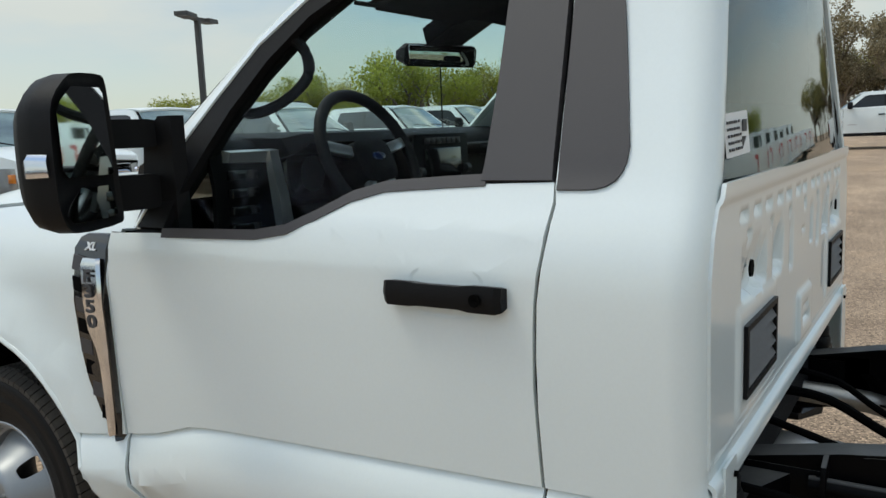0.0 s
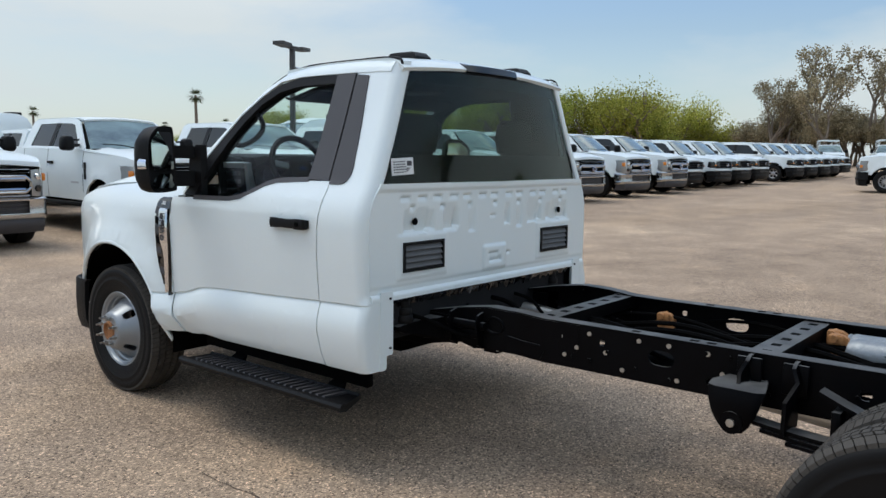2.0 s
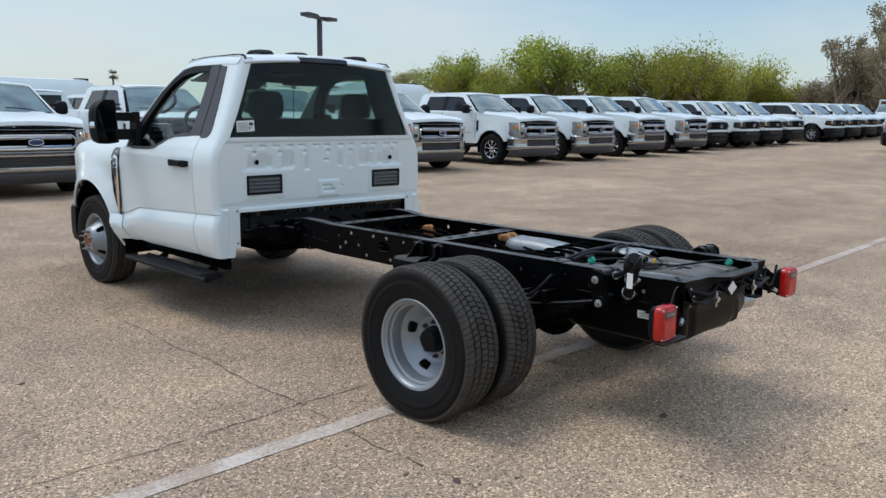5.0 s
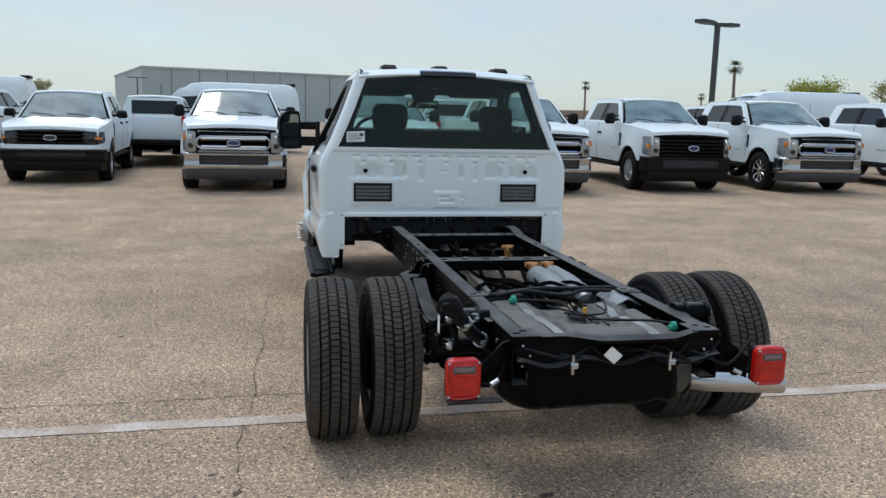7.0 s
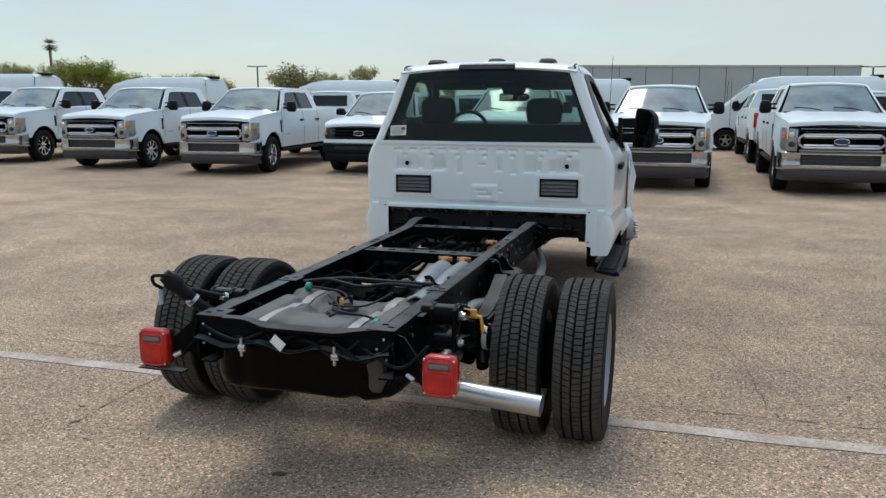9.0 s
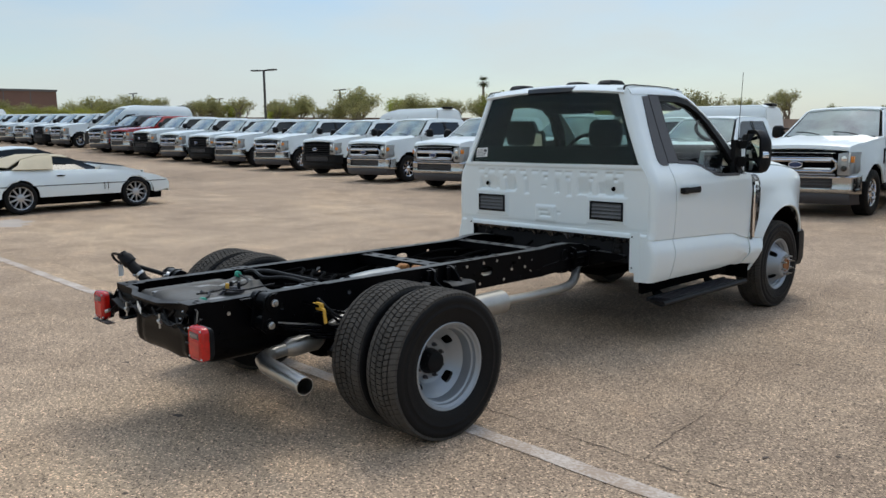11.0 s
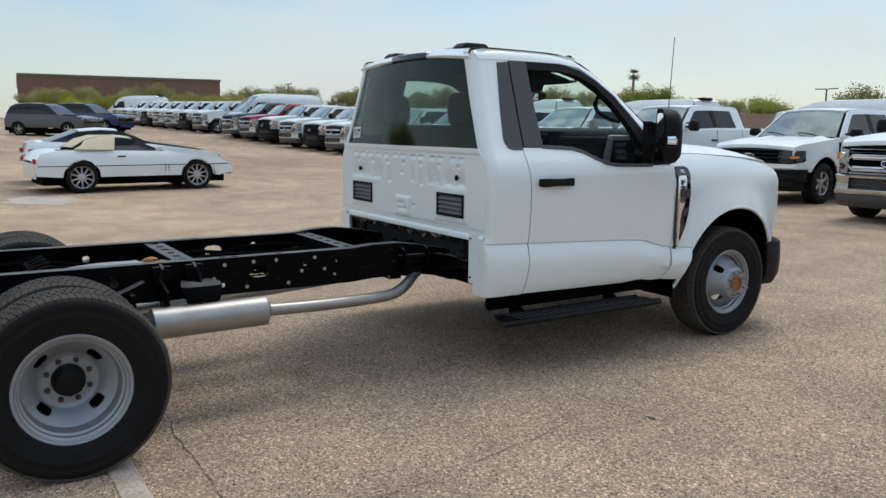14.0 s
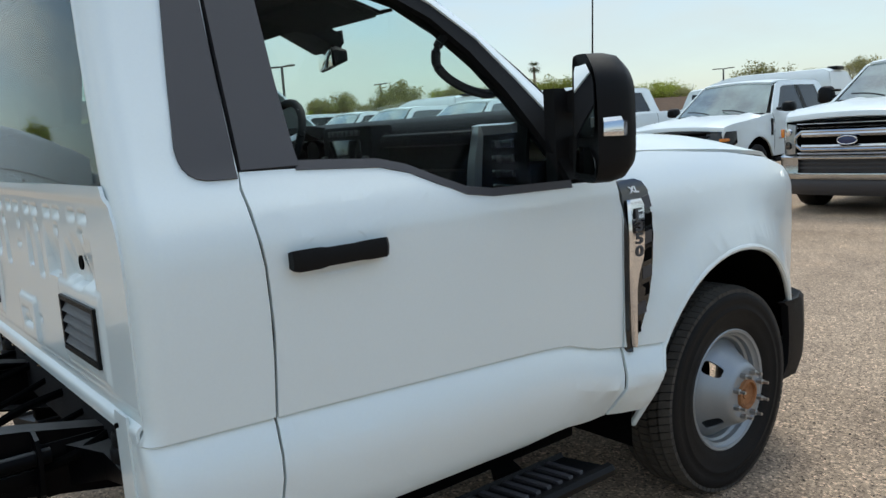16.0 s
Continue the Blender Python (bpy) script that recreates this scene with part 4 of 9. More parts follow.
    spear = part("vent_spear", bm, M_CHROME, vent, "chrome model spear")
    for body, zc, size, wide in (("XL", 1.195, 0.030, 1.15), ("F", 1.122, 0.046, 1.7), ("3", 1.082, 0.046, 1.7), ("5", 1.042, 0.046, 1.7), ("0", 1.002, 0.046, 1.7)):
        cu = bpy.data.curves.new("letters", "FONT")
        cu.body, cu.size, cu.extrude, cu.offset = body, size, 0.0012, 0.0012
        cu.align_x, cu.align_y = "CENTER", "CENTER"
        cu.materials.append(M_WHITEPLASTIC if body == "XL" else M_INK)
        tx = new("trim_letters" if body == "XL" else "model_letter", cu)
        yb = 3.785 if body == "XL" else 3.766
        slope = math.atan2(flare(yb, zc - 0.03) - flare(yb, zc + 0.03), 0.06)
        fwd = math.atan2(flare(yb + 0.03, zc) - flare(yb - 0.03, zc), 0.06)
        xb = flare(yb, zc) + (0.0155 if body == "XL" else 0.0255)
        tilt = Matrix.Rotation(s * radians(90) - s * fwd, 4, "Z")
        tx.matrix_basis = Matrix.Translation((s * xb, yb, zc)) @ tilt @ Matrix.Rotation(radians(90) - slope, 4, "X") @ Matrix.Diagonal((wide, 1, 1, 1))
        tx.parent = vent if body == "XL" else spear


def hood_z(x, y):
    a = abs(x)
    z = 1.314 + 0.062 * (1 - (a / 0.92) ** 2) - 0.055 * max(0.0, (y - 3.7)) ** 1.7
    z += 0.035 * max(0.0, min(1.0, (a - 0.52) / 0.08)) * max(0.0, min(1.0, (0.90 - a) / 0.10)) * max(0.0, min(1.0, (4.85 - y) / 0.4))
    if y > 4.85:
        z -= 0.9 * (y - 4.85) ** 1.5
    return z


bm = bm_new()
loft(bm, [[(u * (0.888 - 0.16 * max(0.0, (y - 4.35) / 0.75) ** 2), y + (0.14 * (1 - u * u) * max(0.0, (y - 4.3) / 0.75)), hood_z(u * 0.90, y)) for u in [-1 + i / 14 for i in range(29)]] for y in [3.66, 3.72, 3.8, 4.0, 4.2, 4.4, 4.6, 4.75, 4.85, 4.93, 4.98, 5.02, 5.05]])
thicken(bm, 0.015)
part("hood", bm, M_WHITE, truck, "white ribbed hood")
bm = bm_new()
loft(bm, [[(x, 4.98 + 0.16 * (1 - (x / 0.85) ** 2), z) for x in [-0.85 + 0.1 * i for i in range(18)]] for z in (0.66, 0.8, 0.95, 1.08, 1.17)])
thicken(bm, 0.05)
part("grille", bm, M_BLACK, truck, "black front grille")
for s in (-1, 1):
    bm = bm_new()
    box(bm, s * 0.79 - 0.06, s * 0.79 + 0.05, 4.90, 4.985, 0.80, 1.08, 0.03)
    part("headlight", bm, M_CLEARLENS, truck, "clear headlight")
bm = bm_new()
loft(bm, [[(x, y - d, z) for x, y in ((-0.99, 4.74), (-0.985, 4.86), (-0.93, 4.98), (-0.80, 5.08), (-0.4, 5.20), (0.4, 5.20), (0.80, 5.08), (0.93, 4.98), (0.985, 4.86), (0.99, 4.74))] for z, d in ((0.655, 0.03), (0.635, 0.0), (0.50, -0.01), (0.40, 0.0), (0.34, 0.05))])
thicken(bm, 0.03)
part("front_bumper", bm, M_BLACK, truck, "black front bumper")
for s in (-1, 1):
    bm = bm_new()
    box(bm, s * 0.90 - 0.06, s * 0.90 + 0.06, 4.78, 4.84, 0.34, 0.46, 0.01)
    part("air_deflector", bm, M_BLACK, truck)

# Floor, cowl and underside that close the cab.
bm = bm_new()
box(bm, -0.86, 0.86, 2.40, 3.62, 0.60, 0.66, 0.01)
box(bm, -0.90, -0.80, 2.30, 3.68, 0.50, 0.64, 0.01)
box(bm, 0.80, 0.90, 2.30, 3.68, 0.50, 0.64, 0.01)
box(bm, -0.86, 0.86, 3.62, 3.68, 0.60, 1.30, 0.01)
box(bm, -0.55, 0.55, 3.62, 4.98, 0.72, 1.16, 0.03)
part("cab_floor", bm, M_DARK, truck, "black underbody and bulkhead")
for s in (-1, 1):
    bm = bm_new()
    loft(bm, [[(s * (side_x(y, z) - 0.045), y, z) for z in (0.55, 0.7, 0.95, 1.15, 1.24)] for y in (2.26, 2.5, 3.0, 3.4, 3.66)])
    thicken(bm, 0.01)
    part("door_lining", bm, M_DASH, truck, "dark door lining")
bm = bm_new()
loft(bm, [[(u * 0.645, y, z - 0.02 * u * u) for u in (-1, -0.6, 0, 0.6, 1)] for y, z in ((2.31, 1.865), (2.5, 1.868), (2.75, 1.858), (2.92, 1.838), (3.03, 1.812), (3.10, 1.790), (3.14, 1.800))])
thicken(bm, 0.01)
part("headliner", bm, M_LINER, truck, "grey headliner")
for s in (-1, 1):
    bm = bm_new()
    loft(bm, [[(s * (side_x(2.3, z) - 0.045), y, z) for y in (2.32, 2.60)] for z in (1.2, 1.34, 1.5, 1.7, 1.85)])
    thicken(bm, 0.01)
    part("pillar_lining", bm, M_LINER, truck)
    bm = bm_new()
    tube(bm, [(s * (side_x(y, z) - 0.06), y, z) for y, z in ((2.95, 1.85), (3.12, 1.80), (3.25, 1.72), (3.36, 1.62), (3.45, 1.50), (3.56, 1.30))], 0.03, 8)
    part("pillar_cover", bm, M_LINER, truck)
    # looped grab handle on the screen pillar
    bm = bm_new()
    tube(bm, smooth_line([(s * 0.77, 3.25, 1.70), (s * 0.745, 3.22, 1.66), (s * 0.735, 3.225, 1.60), (s * 0.745, 3.30, 1.545), (s * 0.76, 3.40, 1.52), (s * 0.80, 3.45, 1.555)], 4), 0.014, 8)
    part("grab_handle", bm, M_DASH, truck, "dark looped grab handle")

# ---- wheels of the chassis truck ----
def tyre_mesh(width=0.236, r=TYRE_R, rim=0.222):
    w = width / 2
    bm = bm_new()
    prof = [(-w * 0.72, rim - 0.004), (-w * 0.86, rim + 0.012), (-w * 0.98, rim + 0.055), (-w, rim + 0.085), (-w * 1.018, rim + 0.088), (-w * 1.018, rim + 0.094), (-w, rim + 0.098), (-w * 0.99, r - 0.06), (-w * 1.0, r - 0.058), (-w * 0.985, r - 0.040), (-w * 0.955, r - 0.026), (-w * 0.86, r - 0.022),
            (w * 0.86, r - 0.022), (w * 0.955, r - 0.026), (w * 0.985, r - 0.040), (w * 1.0, r - 0.058), (w * 0.99, r - 0.06), (w, rim + 0.098), (w * 1.018, rim + 0.094), (w * 1.018, rim + 0.088), (w, rim + 0.085), (w * 0.98, rim + 0.055), (w * 0.86, rim + 0.012), (w * 0.72, rim - 0.004)]
    lathe(bm, prof, 56, close=True)
    return to_mesh("tyre", bm, M_RUBBER, 60)


def tread_mesh(width=0.236, r=TYRE_R, n=84):
    """Ribs of offset blocks with grooves between them."""
    w = width / 2
    verts, faces = [], []
    ribs = [(-0.945, -0.60, 0.012), (-0.53, -0.24, 0.0), (-0.17, 0.17, 0.0), (0.24, 0.53, 0.0), (0.60, 0.945, 0.012)]
    for ri, (a, b, drop) in enumerate(ribs):
        for k in range(n):
            sh = (0.5 if ri % 2 else 0.0)
            t0, t1 = 2 * math.pi * (k + sh + (0.06 if ri in (0, 4) else 0.10)) / n, 2 * math.pi * (k + sh + (0.94 if ri in (0, 4) else 0.90)) / n
            sk = 0.012 * (1 if ri < 2 else -1 if ri > 2 else 0)
            i0 = len(verts)
            for rr, gx_ in ((r - 0.024, 0.0), (r, 0.0015)):
                for xx, tt, sgn in ((a, t0, 1), (b, t0, -1), (b, t1, -1), (a, t1, 1)):
                    rad = rr - (drop if (ri == 0 and sgn > 0) or (ri == 4 and sgn < 0) else 0.0)
                    th = tt + sk * (1 if sgn > 0 else -1)
                    verts.append((xx * w + sgn * gx_, rad * math.sin(th), rad * math.cos(th)))
            faces += [(i0 + 4, i0 + 5, i0 + 6, i0 + 7), (i0, i0 + 1, i0 + 5, i0 + 4), (i0 + 1, i0 + 2, i0 + 6, i0 + 5), (i0 + 2, i0 + 3, i0 + 7, i0 + 6), (i0 + 3, i0, i0 + 4, i0 + 7)]
    me = bpy.data.meshes.new("tread")
    me.from_pydata(verts, [], faces)
    bm = bm_new()
    bm.from_mesh(me)
    bpy.data.meshes.remove(me)
    return to_mesh("tread", bm, M_TREAD, 30)


def hole_disc(bm, x_of_r, r0, r1, holes, hr, size=(0.022, 0.034), seg=160):
    """Wheel disc between radii r0 and r1 with oval hand holes at radius hr."""
    rings = [r0 + (r1 - r0) * i / 26 for i in range(27)]
    grid = [[bm.verts.new((x_of_r(r), r * math.sin(2 * math.pi * k / seg), r * math.cos(2 * math.pi * k / seg))) for k in range(seg)] for r in rings]
    for i in range(26):
        for k in range(seg):
            rm, tm = (rings[i] + rings[i + 1]) / 2, 2 * math.pi * (k + 0.5) / seg
            skip = False
            for hk in range(holes):
                dt = (tm - 2 * math.pi * (hk + 0.5) / holes + math.pi) % (2 * math.pi) - math.pi
                if (dt * hr / size[1]) ** 4 + ((rm - hr) / size[0]) ** 4 < 1:
                    skip = True
            if not skip:
                bm.faces.new((grid[i][k], grid[i][(k + 1) % seg], grid[i + 1][(k + 1) % seg], grid[i + 1][k]))
    # round off the cut edges of the hand holes
    for i in range(1, 26):
        for k in range(seg):
            v = grid[i][k]
            if 0 < len(v.link_faces) < 4:
                tm = 2 * math.pi * k / seg
                hk = int(tm / (2 * math.pi) * holes) % holes
                dt = tm - 2 * math.pi * (hk + 0.5) / holes
                a_, b_ = dt * hr / size[1], (rings[i] - hr) / size[0]
                q = (a_ ** 4 + b_ ** 4) ** 0.25 or 1.0
                rr_, tt_ = hr + b_ / q * size[0], 2 * math.pi * (hk + 0.5) / holes + a_ / q * size[1] / hr
                v.co = Vector((x_of_r(rr_), rr_ * math.sin(tt_), rr_ * math.cos(tt_)))
    for v in [v for v in bm.verts if not v.link_faces]:
        bm.verts.remove(v)
    thicken(bm, 0.006)


def nut_mesh(mat, size=0.013, length=0.035):
    bm = bm_new()
    lathe(bm, [(0, size), (length * 0.5, size), (length * 0.55, size * 0.6), (length, size * 0.55)], 6)
    return to_mesh("wheel_nut", bm, mat)


def put_nuts(hub, me, x, r, n=8):
    for k in range(n):
        t = 2 * math.pi * (k + 0.5) / n
        o = new("wheel_nut", me)
        o.parent = hub
        o.location = (x, r * math.sin(t), r * math.cos(t))


ME_NUT_REAR, ME_NUT_FRONT = nut_mesh(M_TRIM, 0.0125, 0.03), nut_mesh(M_STEEL, 0.011, 0.045)
ME_TYRE, ME_TREAD = tyre_mesh(), tread_mesh()


def wheel_parts(name, where, outward, dished):
    """One wheel with its tyre; outward is the way of its outer side (-1 or 1 along x). dished: a rear outer wheel."""
    hub = new(name)
    hub.parent = truck
    hub.matrix_basis = Matrix.Translation(where) @ (Matrix.Rotation(math.pi, 4, "Z") if outward < 0 else Matrix.Identity(4))
    for nm, me in (("tyre", ME_TYRE), ("tread", ME_TREAD)):
        o = new(nm, me)
        o.parent = hub
    bm = bm_new()
    w = 0.095
    lathe(bm, [(-w, 0.232), (-w + 0.012, 0.222), (-w + 0.03, 0.205), (-0.02, 0.198), (0.03, 0.200), (w - 0.035, 0.206), (w - 0.012, 0.214), (w - 0.004, 0.224), (w + 0.006, 0.236), (w + 0.010, 0.232), (w + 0.006, 0.222), (w - 0.006, 0.216), (w - 0.010, 0.208), (w - 0.028, 0.205), (w - 0.034, 0.196), (0.03, 0.190), (-0.02, 0.188), (-w + 0.03, 0.195), (-w, 0.225)], 48, close=True)
    part("rim", bm, M_WHEEL, hub, "silver painted steel rim")
    bm = bm_new()
    if dished:
        hole_disc(bm, lambda r: lerp_table(r, [0.05, 0.105, 0.125, 0.150, 0.175, 0.192], [-0.070, -0.070, -0.062, -0.035, -0.012, 0.002]), 0.066, 0.192, 4, 0.150, (0.017, 0.034))
        part("wheel_disc", bm, M_WHEEL, hub, "dished silver wheel disc with oval hand holes")
        put_nuts(hub, ME_NUT_REAR, -0.068, 0.090)
        bm = bm_new()
        lathe(bm, [(-0.08, 0.070), (-0.05, 0.069), (-0.03, 0.064), (-0.006, 0.055), (0.0, 0.042), (0.004, 0.02), (0.004, 0.0)], 28)
        for k in range(8):
            t = 2 * math.pi * k / 8
            lathe(bm, [(-0.015, 0.010), (0.002, 0.010), (0.003, 0.0)], 6, (-0.02, 0.054 * math.sin(t), 0.054 * math.cos(t)))
        part("axle_hub", bm, M_BLACK, hub, "black axle hub")
    else:
        hole_disc(bm, lambda r: lerp_table(r, [0.06, 0.098, 0.112, 0.135, 0.165, 0.192], [0.172, 0.170, 0.160, 0.118, 0.072, 0.040]), 0.058, 0.192, 4, 0.148, (0.020, 0.026))
        part("wheel_disc", bm, M_WHEEL, hub, "domed silver wheel disc with hand holes")
        put_nuts(hub, ME_NUT_FRONT, 0.170, 0.084)
        bm = bm_new()
        lathe(bm, [(0.10, 0.060), (0.172, 0.060), (0.182, 0.056), (0.184, 0.047), (0.172, 0.044), (0.168, 0.02), (0.172, 0.018), (0.172, 0.0)], 28)
        part("hub_bore", bm, M_RUST, hub, "rusty brown hub face")
    bm = bm_new()
    lathe(bm, [(-0.125, 0.0), (-0.125, 0.17), (-0.088, 0.17), (-0.088, 0.0)], 32)
    part("brake_disc", bm, M_DARK, hub)
    return hub


for s in (-1, 1):
    fw = wheel_parts("front_wheel", (s * 0.880, WB + 0.025, 0.393), s, False)
    fw.matrix_basis = fw.matrix_basis @ Matrix.Diagonal((1.0, 0.982, 0.982, 1.0))
    rw_ = wheel_parts("rear_outer_wheel", (s * 1.064, 0.0, AXLE_Z), s, True)
    rw_.matrix_basis = rw_.matrix_basis @ Matrix.Rotation(radians(28.0 if s < 0 else 0.0), 4, "X")
    wheel_parts("rear_inner_wheel", (s * 0.768, 0.0, AXLE_Z), -s, False)

# ---- frame and running gear ----
RAIL_H, RAIL_X, RAIL_W = 0.200, 0.440, 0.070
RAIL_PATH = [(-1.072, 0.772), (1.42, 0.765), (1.60, 0.766), (1.74, 0.780), (1.90, 0.782), (2.06, 0.760), (2.30, 0.712), (4.95, 0.650)]


def rail_z(y):
    return lerp_table(y, [p[0] for p in RAIL_PATH], [p[1] for p in RAIL_PATH])


HOLES = [(1.052, 0.678, 0.056, 0.032), (0.30, 0.68, 0.02, 0.02), (1.32, 0.70, 0.014, 0.014), (0.85, 0.62, 0.012, 0.012), (-0.55, 0.69, 0.018, 0.018)]
for s in (-1, 1):
    bm = bm_new()
    t = 0.008
    sec = [(0, 0), (0, -RAIL_H), (-RAIL_W, -RAIL_H), (-RAIL_W, -RAIL_H + t), (-t, -RAIL_H + t), (-t, -t), (-RAIL_W, -t), (-RAIL_W, 0)]
    ys = [1.42, 1.55, 1.60, 1.67, 1.74, 1.82, 1.90, 1.98, 2.06, 2.18, 2.30, 3.0, 4.95]
    loft(bm, [[(RAIL_X + max(0.0, min(0.03, (y - 1.5) * 0.1)) + a, y, rail_z(y) + b * (1.0 if y < 2 else 0.85)) for a, b in sec] for y in ys], True, True)
    # web of the straight part, pierced
    web = [(-1.072, 0.0), (1.42, 0.0), (1.42, -RAIL_H), (-1.072, -RAIL_H)]
    loops = []
    for hy, hz, ry_, rz_ in HOLES:
        loops.append([(hy + ry_ * math.copysign(abs(math.cos(q)) ** 0.6, math.cos(q)), hz - rail_z(hy) + rz_ * math.sin(q)) for q in [2 * math.pi * k / 20 for k in range(20)]])
    bw = panel(web, lambda u, v: (RAIL_X, u, rail_z(u) + v), loops, (), (), t, (1, 0, 0))
    me = bpy.data.meshes.new("tmp")
    bw.to_mesh(me)
    bw.free()
    bm.from_mesh(me)
    bpy.data.meshes.remove(me)
    for za in (0.0, -RAIL_H + t):
        loft(bm, [[(RAIL_X - 0.0005, y, rail_z(y) + za), (RAIL_X - RAIL_W, y, rail_z(y) + za), (RAIL_X - RAIL_W, y, rail_z(y) + za - t), (RAIL_X - 0.0005, y, rail_z(y) + za - t)] for y in (-1.072, 1.42)], True, True)
    if s < 0:
        mirror_x(bm)
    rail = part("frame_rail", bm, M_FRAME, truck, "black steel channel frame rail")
    # plates riveted on the flange, with their slots
    for y0, y1, x_in in ((-1.074, -0.955, 0.118), (-0.36, -0.26, 0.100)):
        bm = bm_new()
        box(bm, RAIL_X - x_in, RAIL_X + 0.002, y0, y1, rail_z(y0) - 0.001, rail_z(y0) + 0.004, 0.0015)
        if s < 0:
            mirror_x(bm)
        pl = part("flange_plate", bm, M_FRAME, rail, "black plate on the rail flange")
        for k in (0, 1):
            bm = bm_new()
            xm, ym = RAIL_X - 0.030 - 0.035 * k, (y0 + y1) / 2 + (0.02 if k else -0.012)
            box(bm, xm - 0.014, xm + 0.014, ym - 0.008, ym + 0.008, rail_z(y0) + 0.002, rail_z(y0) + 0.0052)
            if s < 0:
                mirror_x(bm)
            part("slot", bm, M_DARK, pl)
    for y in (0.86, 0.93, 1.18):
        bm = bm_new()
        box(bm, RAIL_X - 0.046, RAIL_X - 0.022, y - 0.018, y + 0.018, rail_z(y) - 0.002, rail_z(y) + 0.0012)
        if s < 0:
            mirror_x(bm)
        part("flange_slot", bm, M_DARK, rail, "dark slot in the flange")
    # front half of the rail lapped over the rear half, with a raised boss and a folded bracket
    def lap(u, v):
        return (RAIL_X + max(0.0, min(0.03, (u - 1.5) * 0.1)) + 0.0025, u, rail_z(u) + v)
    bm = panel([(1.43, -0.006), (2.02, -0.006), (2.04, -0.155), (1.80, -0.185), (1.62, -0.188), (1.60, -0.150), (1.57, -0.138), (1.47, -0.142), (1.44, -0.120)],
               lap, ([(1.86 + 0.045 * math.cos(q), -0.082 + 0.032 * math.sin(q)) for q in np.linspace(0, 2 * math.pi, 15)[:-1]],), (1.5, 1.60, 1.67, 1.74, 1.82, 1.90, 1.98), (), 0.004, (1, 0, 0))
    if s < 0:
        mirror_x(bm)
    lp = part("rail_splice", bm, M_FRAME, rail, "black lapped rail splice")
    bm = bm_new()
    tube(bm, [lap(1.86 + 0.052 * math.cos(q), -0.082 + 0.038 * math.sin(q)) for q in np.linspace(0, 2 * math.pi, 21)[:-1]], 0.006, 6, closed=True)
    tube(bm, [lap(1.62, -0.128), lap(1.70, -0.130), lap(1.78, -0.122)], 0.005, 6)
    if s < 0:
        mirror_x(bm)
    part("pressed_boss", bm, M_FRAME, lp)
    bm = bm_new()
    for y in (1.93, 2.09):
        loft(bm, [[(RAIL_X + 0.028, yy, 0.755), (RAIL_X + 0.075, yy, 0.742), (RAIL_X + 0.090, yy, 0.700), (RAIL_X + 0.070, yy, 0.600), (RAIL_X + 0.028, yy, 0.575)] for yy in (y - 0.005, y + 0.005)], True, True)
    box(bm, RAIL_X + 0.028, RAIL_X + 0.040, 1.93, 2.09, 0.62, 0.66, 0.004)
    tube(bm, [(RAIL_X + 0.05, 1.90, 0.69), (RAIL_X + 0.05, 2.12, 0.69)], 0.020, 10)
    if s < 0:
        mirror_x(bm)
    part("body_bracket", bm, M_FRAME, rail, "black folded bracket with bushing")
    # bolts, rivets and clear holes on the web
    r6 = random.Random(20 + s)
    bm = bm_new()
    for k in range(26):
        y = r6.uniform(-0.95, 1.95)
        z = rail_z(y) - r6.choice((0.035, 0.06, 0.10, 0.15, 0.17))
        lathe(bm, [(0.0, 0.008), (0.005, 0.008), (0.006, 0.0)], 8, (RAIL_X + 0.001, y, z))
    if s < 0:
        mirror_x(bm)
    tagged(part("rivets", bm, M_FRAME, rail), kind="stuff")
    for y, z in ((1.62, 0.66), (1.70, 0.61), (1.78, 0.67), (1.86, 0.58), (1.52, 0.70), (1.44, 0.66), (1.15, 0.735), (1.02, 0.735), (0.98, 0.60), (1.22, 0.60), (0.80, 0.66), (-0.10, 0.70), (1.38, 0.73), (-0.86, 0.70), (0.86, 0.73), (1.50, 0.62), (1.30, 0.66)):
        bm = bm_new()
        lathe(bm, [(0.0, 0.010), (0.003, 0.010), (0.003, 0.0)], 10, (RAIL_X + 0.001, y, z))
        if s < 0:
            mirror_x(bm)
        part("zinc_bolt", bm, M_STEEL, rail, "bright zinc bolt head")
    # spring hanger at the front eye, shackle at the back, leaf spring
    bm = bm_new()
    for y0 in (0.525, 0.690):
        loft(bm, [[(0.434, y, 0.762), (0.470, y, 0.762), (0.500, y, 0.745), (0.515, y + (0.02 if y0 > 0.6 else -0.02), 0.70), (0.590, y, 0.640), (0.595, y, 0.52), (0.434, y, 0.52)] for y in (y0 - 0.007, y0 + 0.007)], True, True)
        box(bm, 0.462, 0.476, y0 - 0.045, y0 + 0.045, 0.64, 0.755, 0.004)
    loft(bm, [[(0.434, y0 + c, z), (0.434, y1 - c, z), (x1 - c * 0.6, y1, z), (x1, y1 - c, z), (x1, y0 + c, z), (x1 - c * 0.6, y0, z)] for z, y0, y1, x1, c in
              ((0.668, 0.600, 0.800, 0.560, 0.03), (0.655, 0.596, 0.804, 0.590, 0.03), (0.610, 0.606, 0.796, 0.606, 0.03), (0.560, 0.622, 0.782, 0.608, 0.03), (0.520, 0.645, 0.760, 0.604, 0.03), (0.494, 0.668, 0.736, 0.596, 0.02), (0.486, 0.685, 0.720, 0.570, 0.01))], True, True)
    tube(bm, [(0.45, 0.70, 0.535), (0.612, 0.70, 0.535)], 0.042, 16)
    if s < 0:
        mirror_x(bm)
    hg = part("spring_hanger", bm, M_FRAME, truck, "black cast spring hanger")
    bm = bm_new()
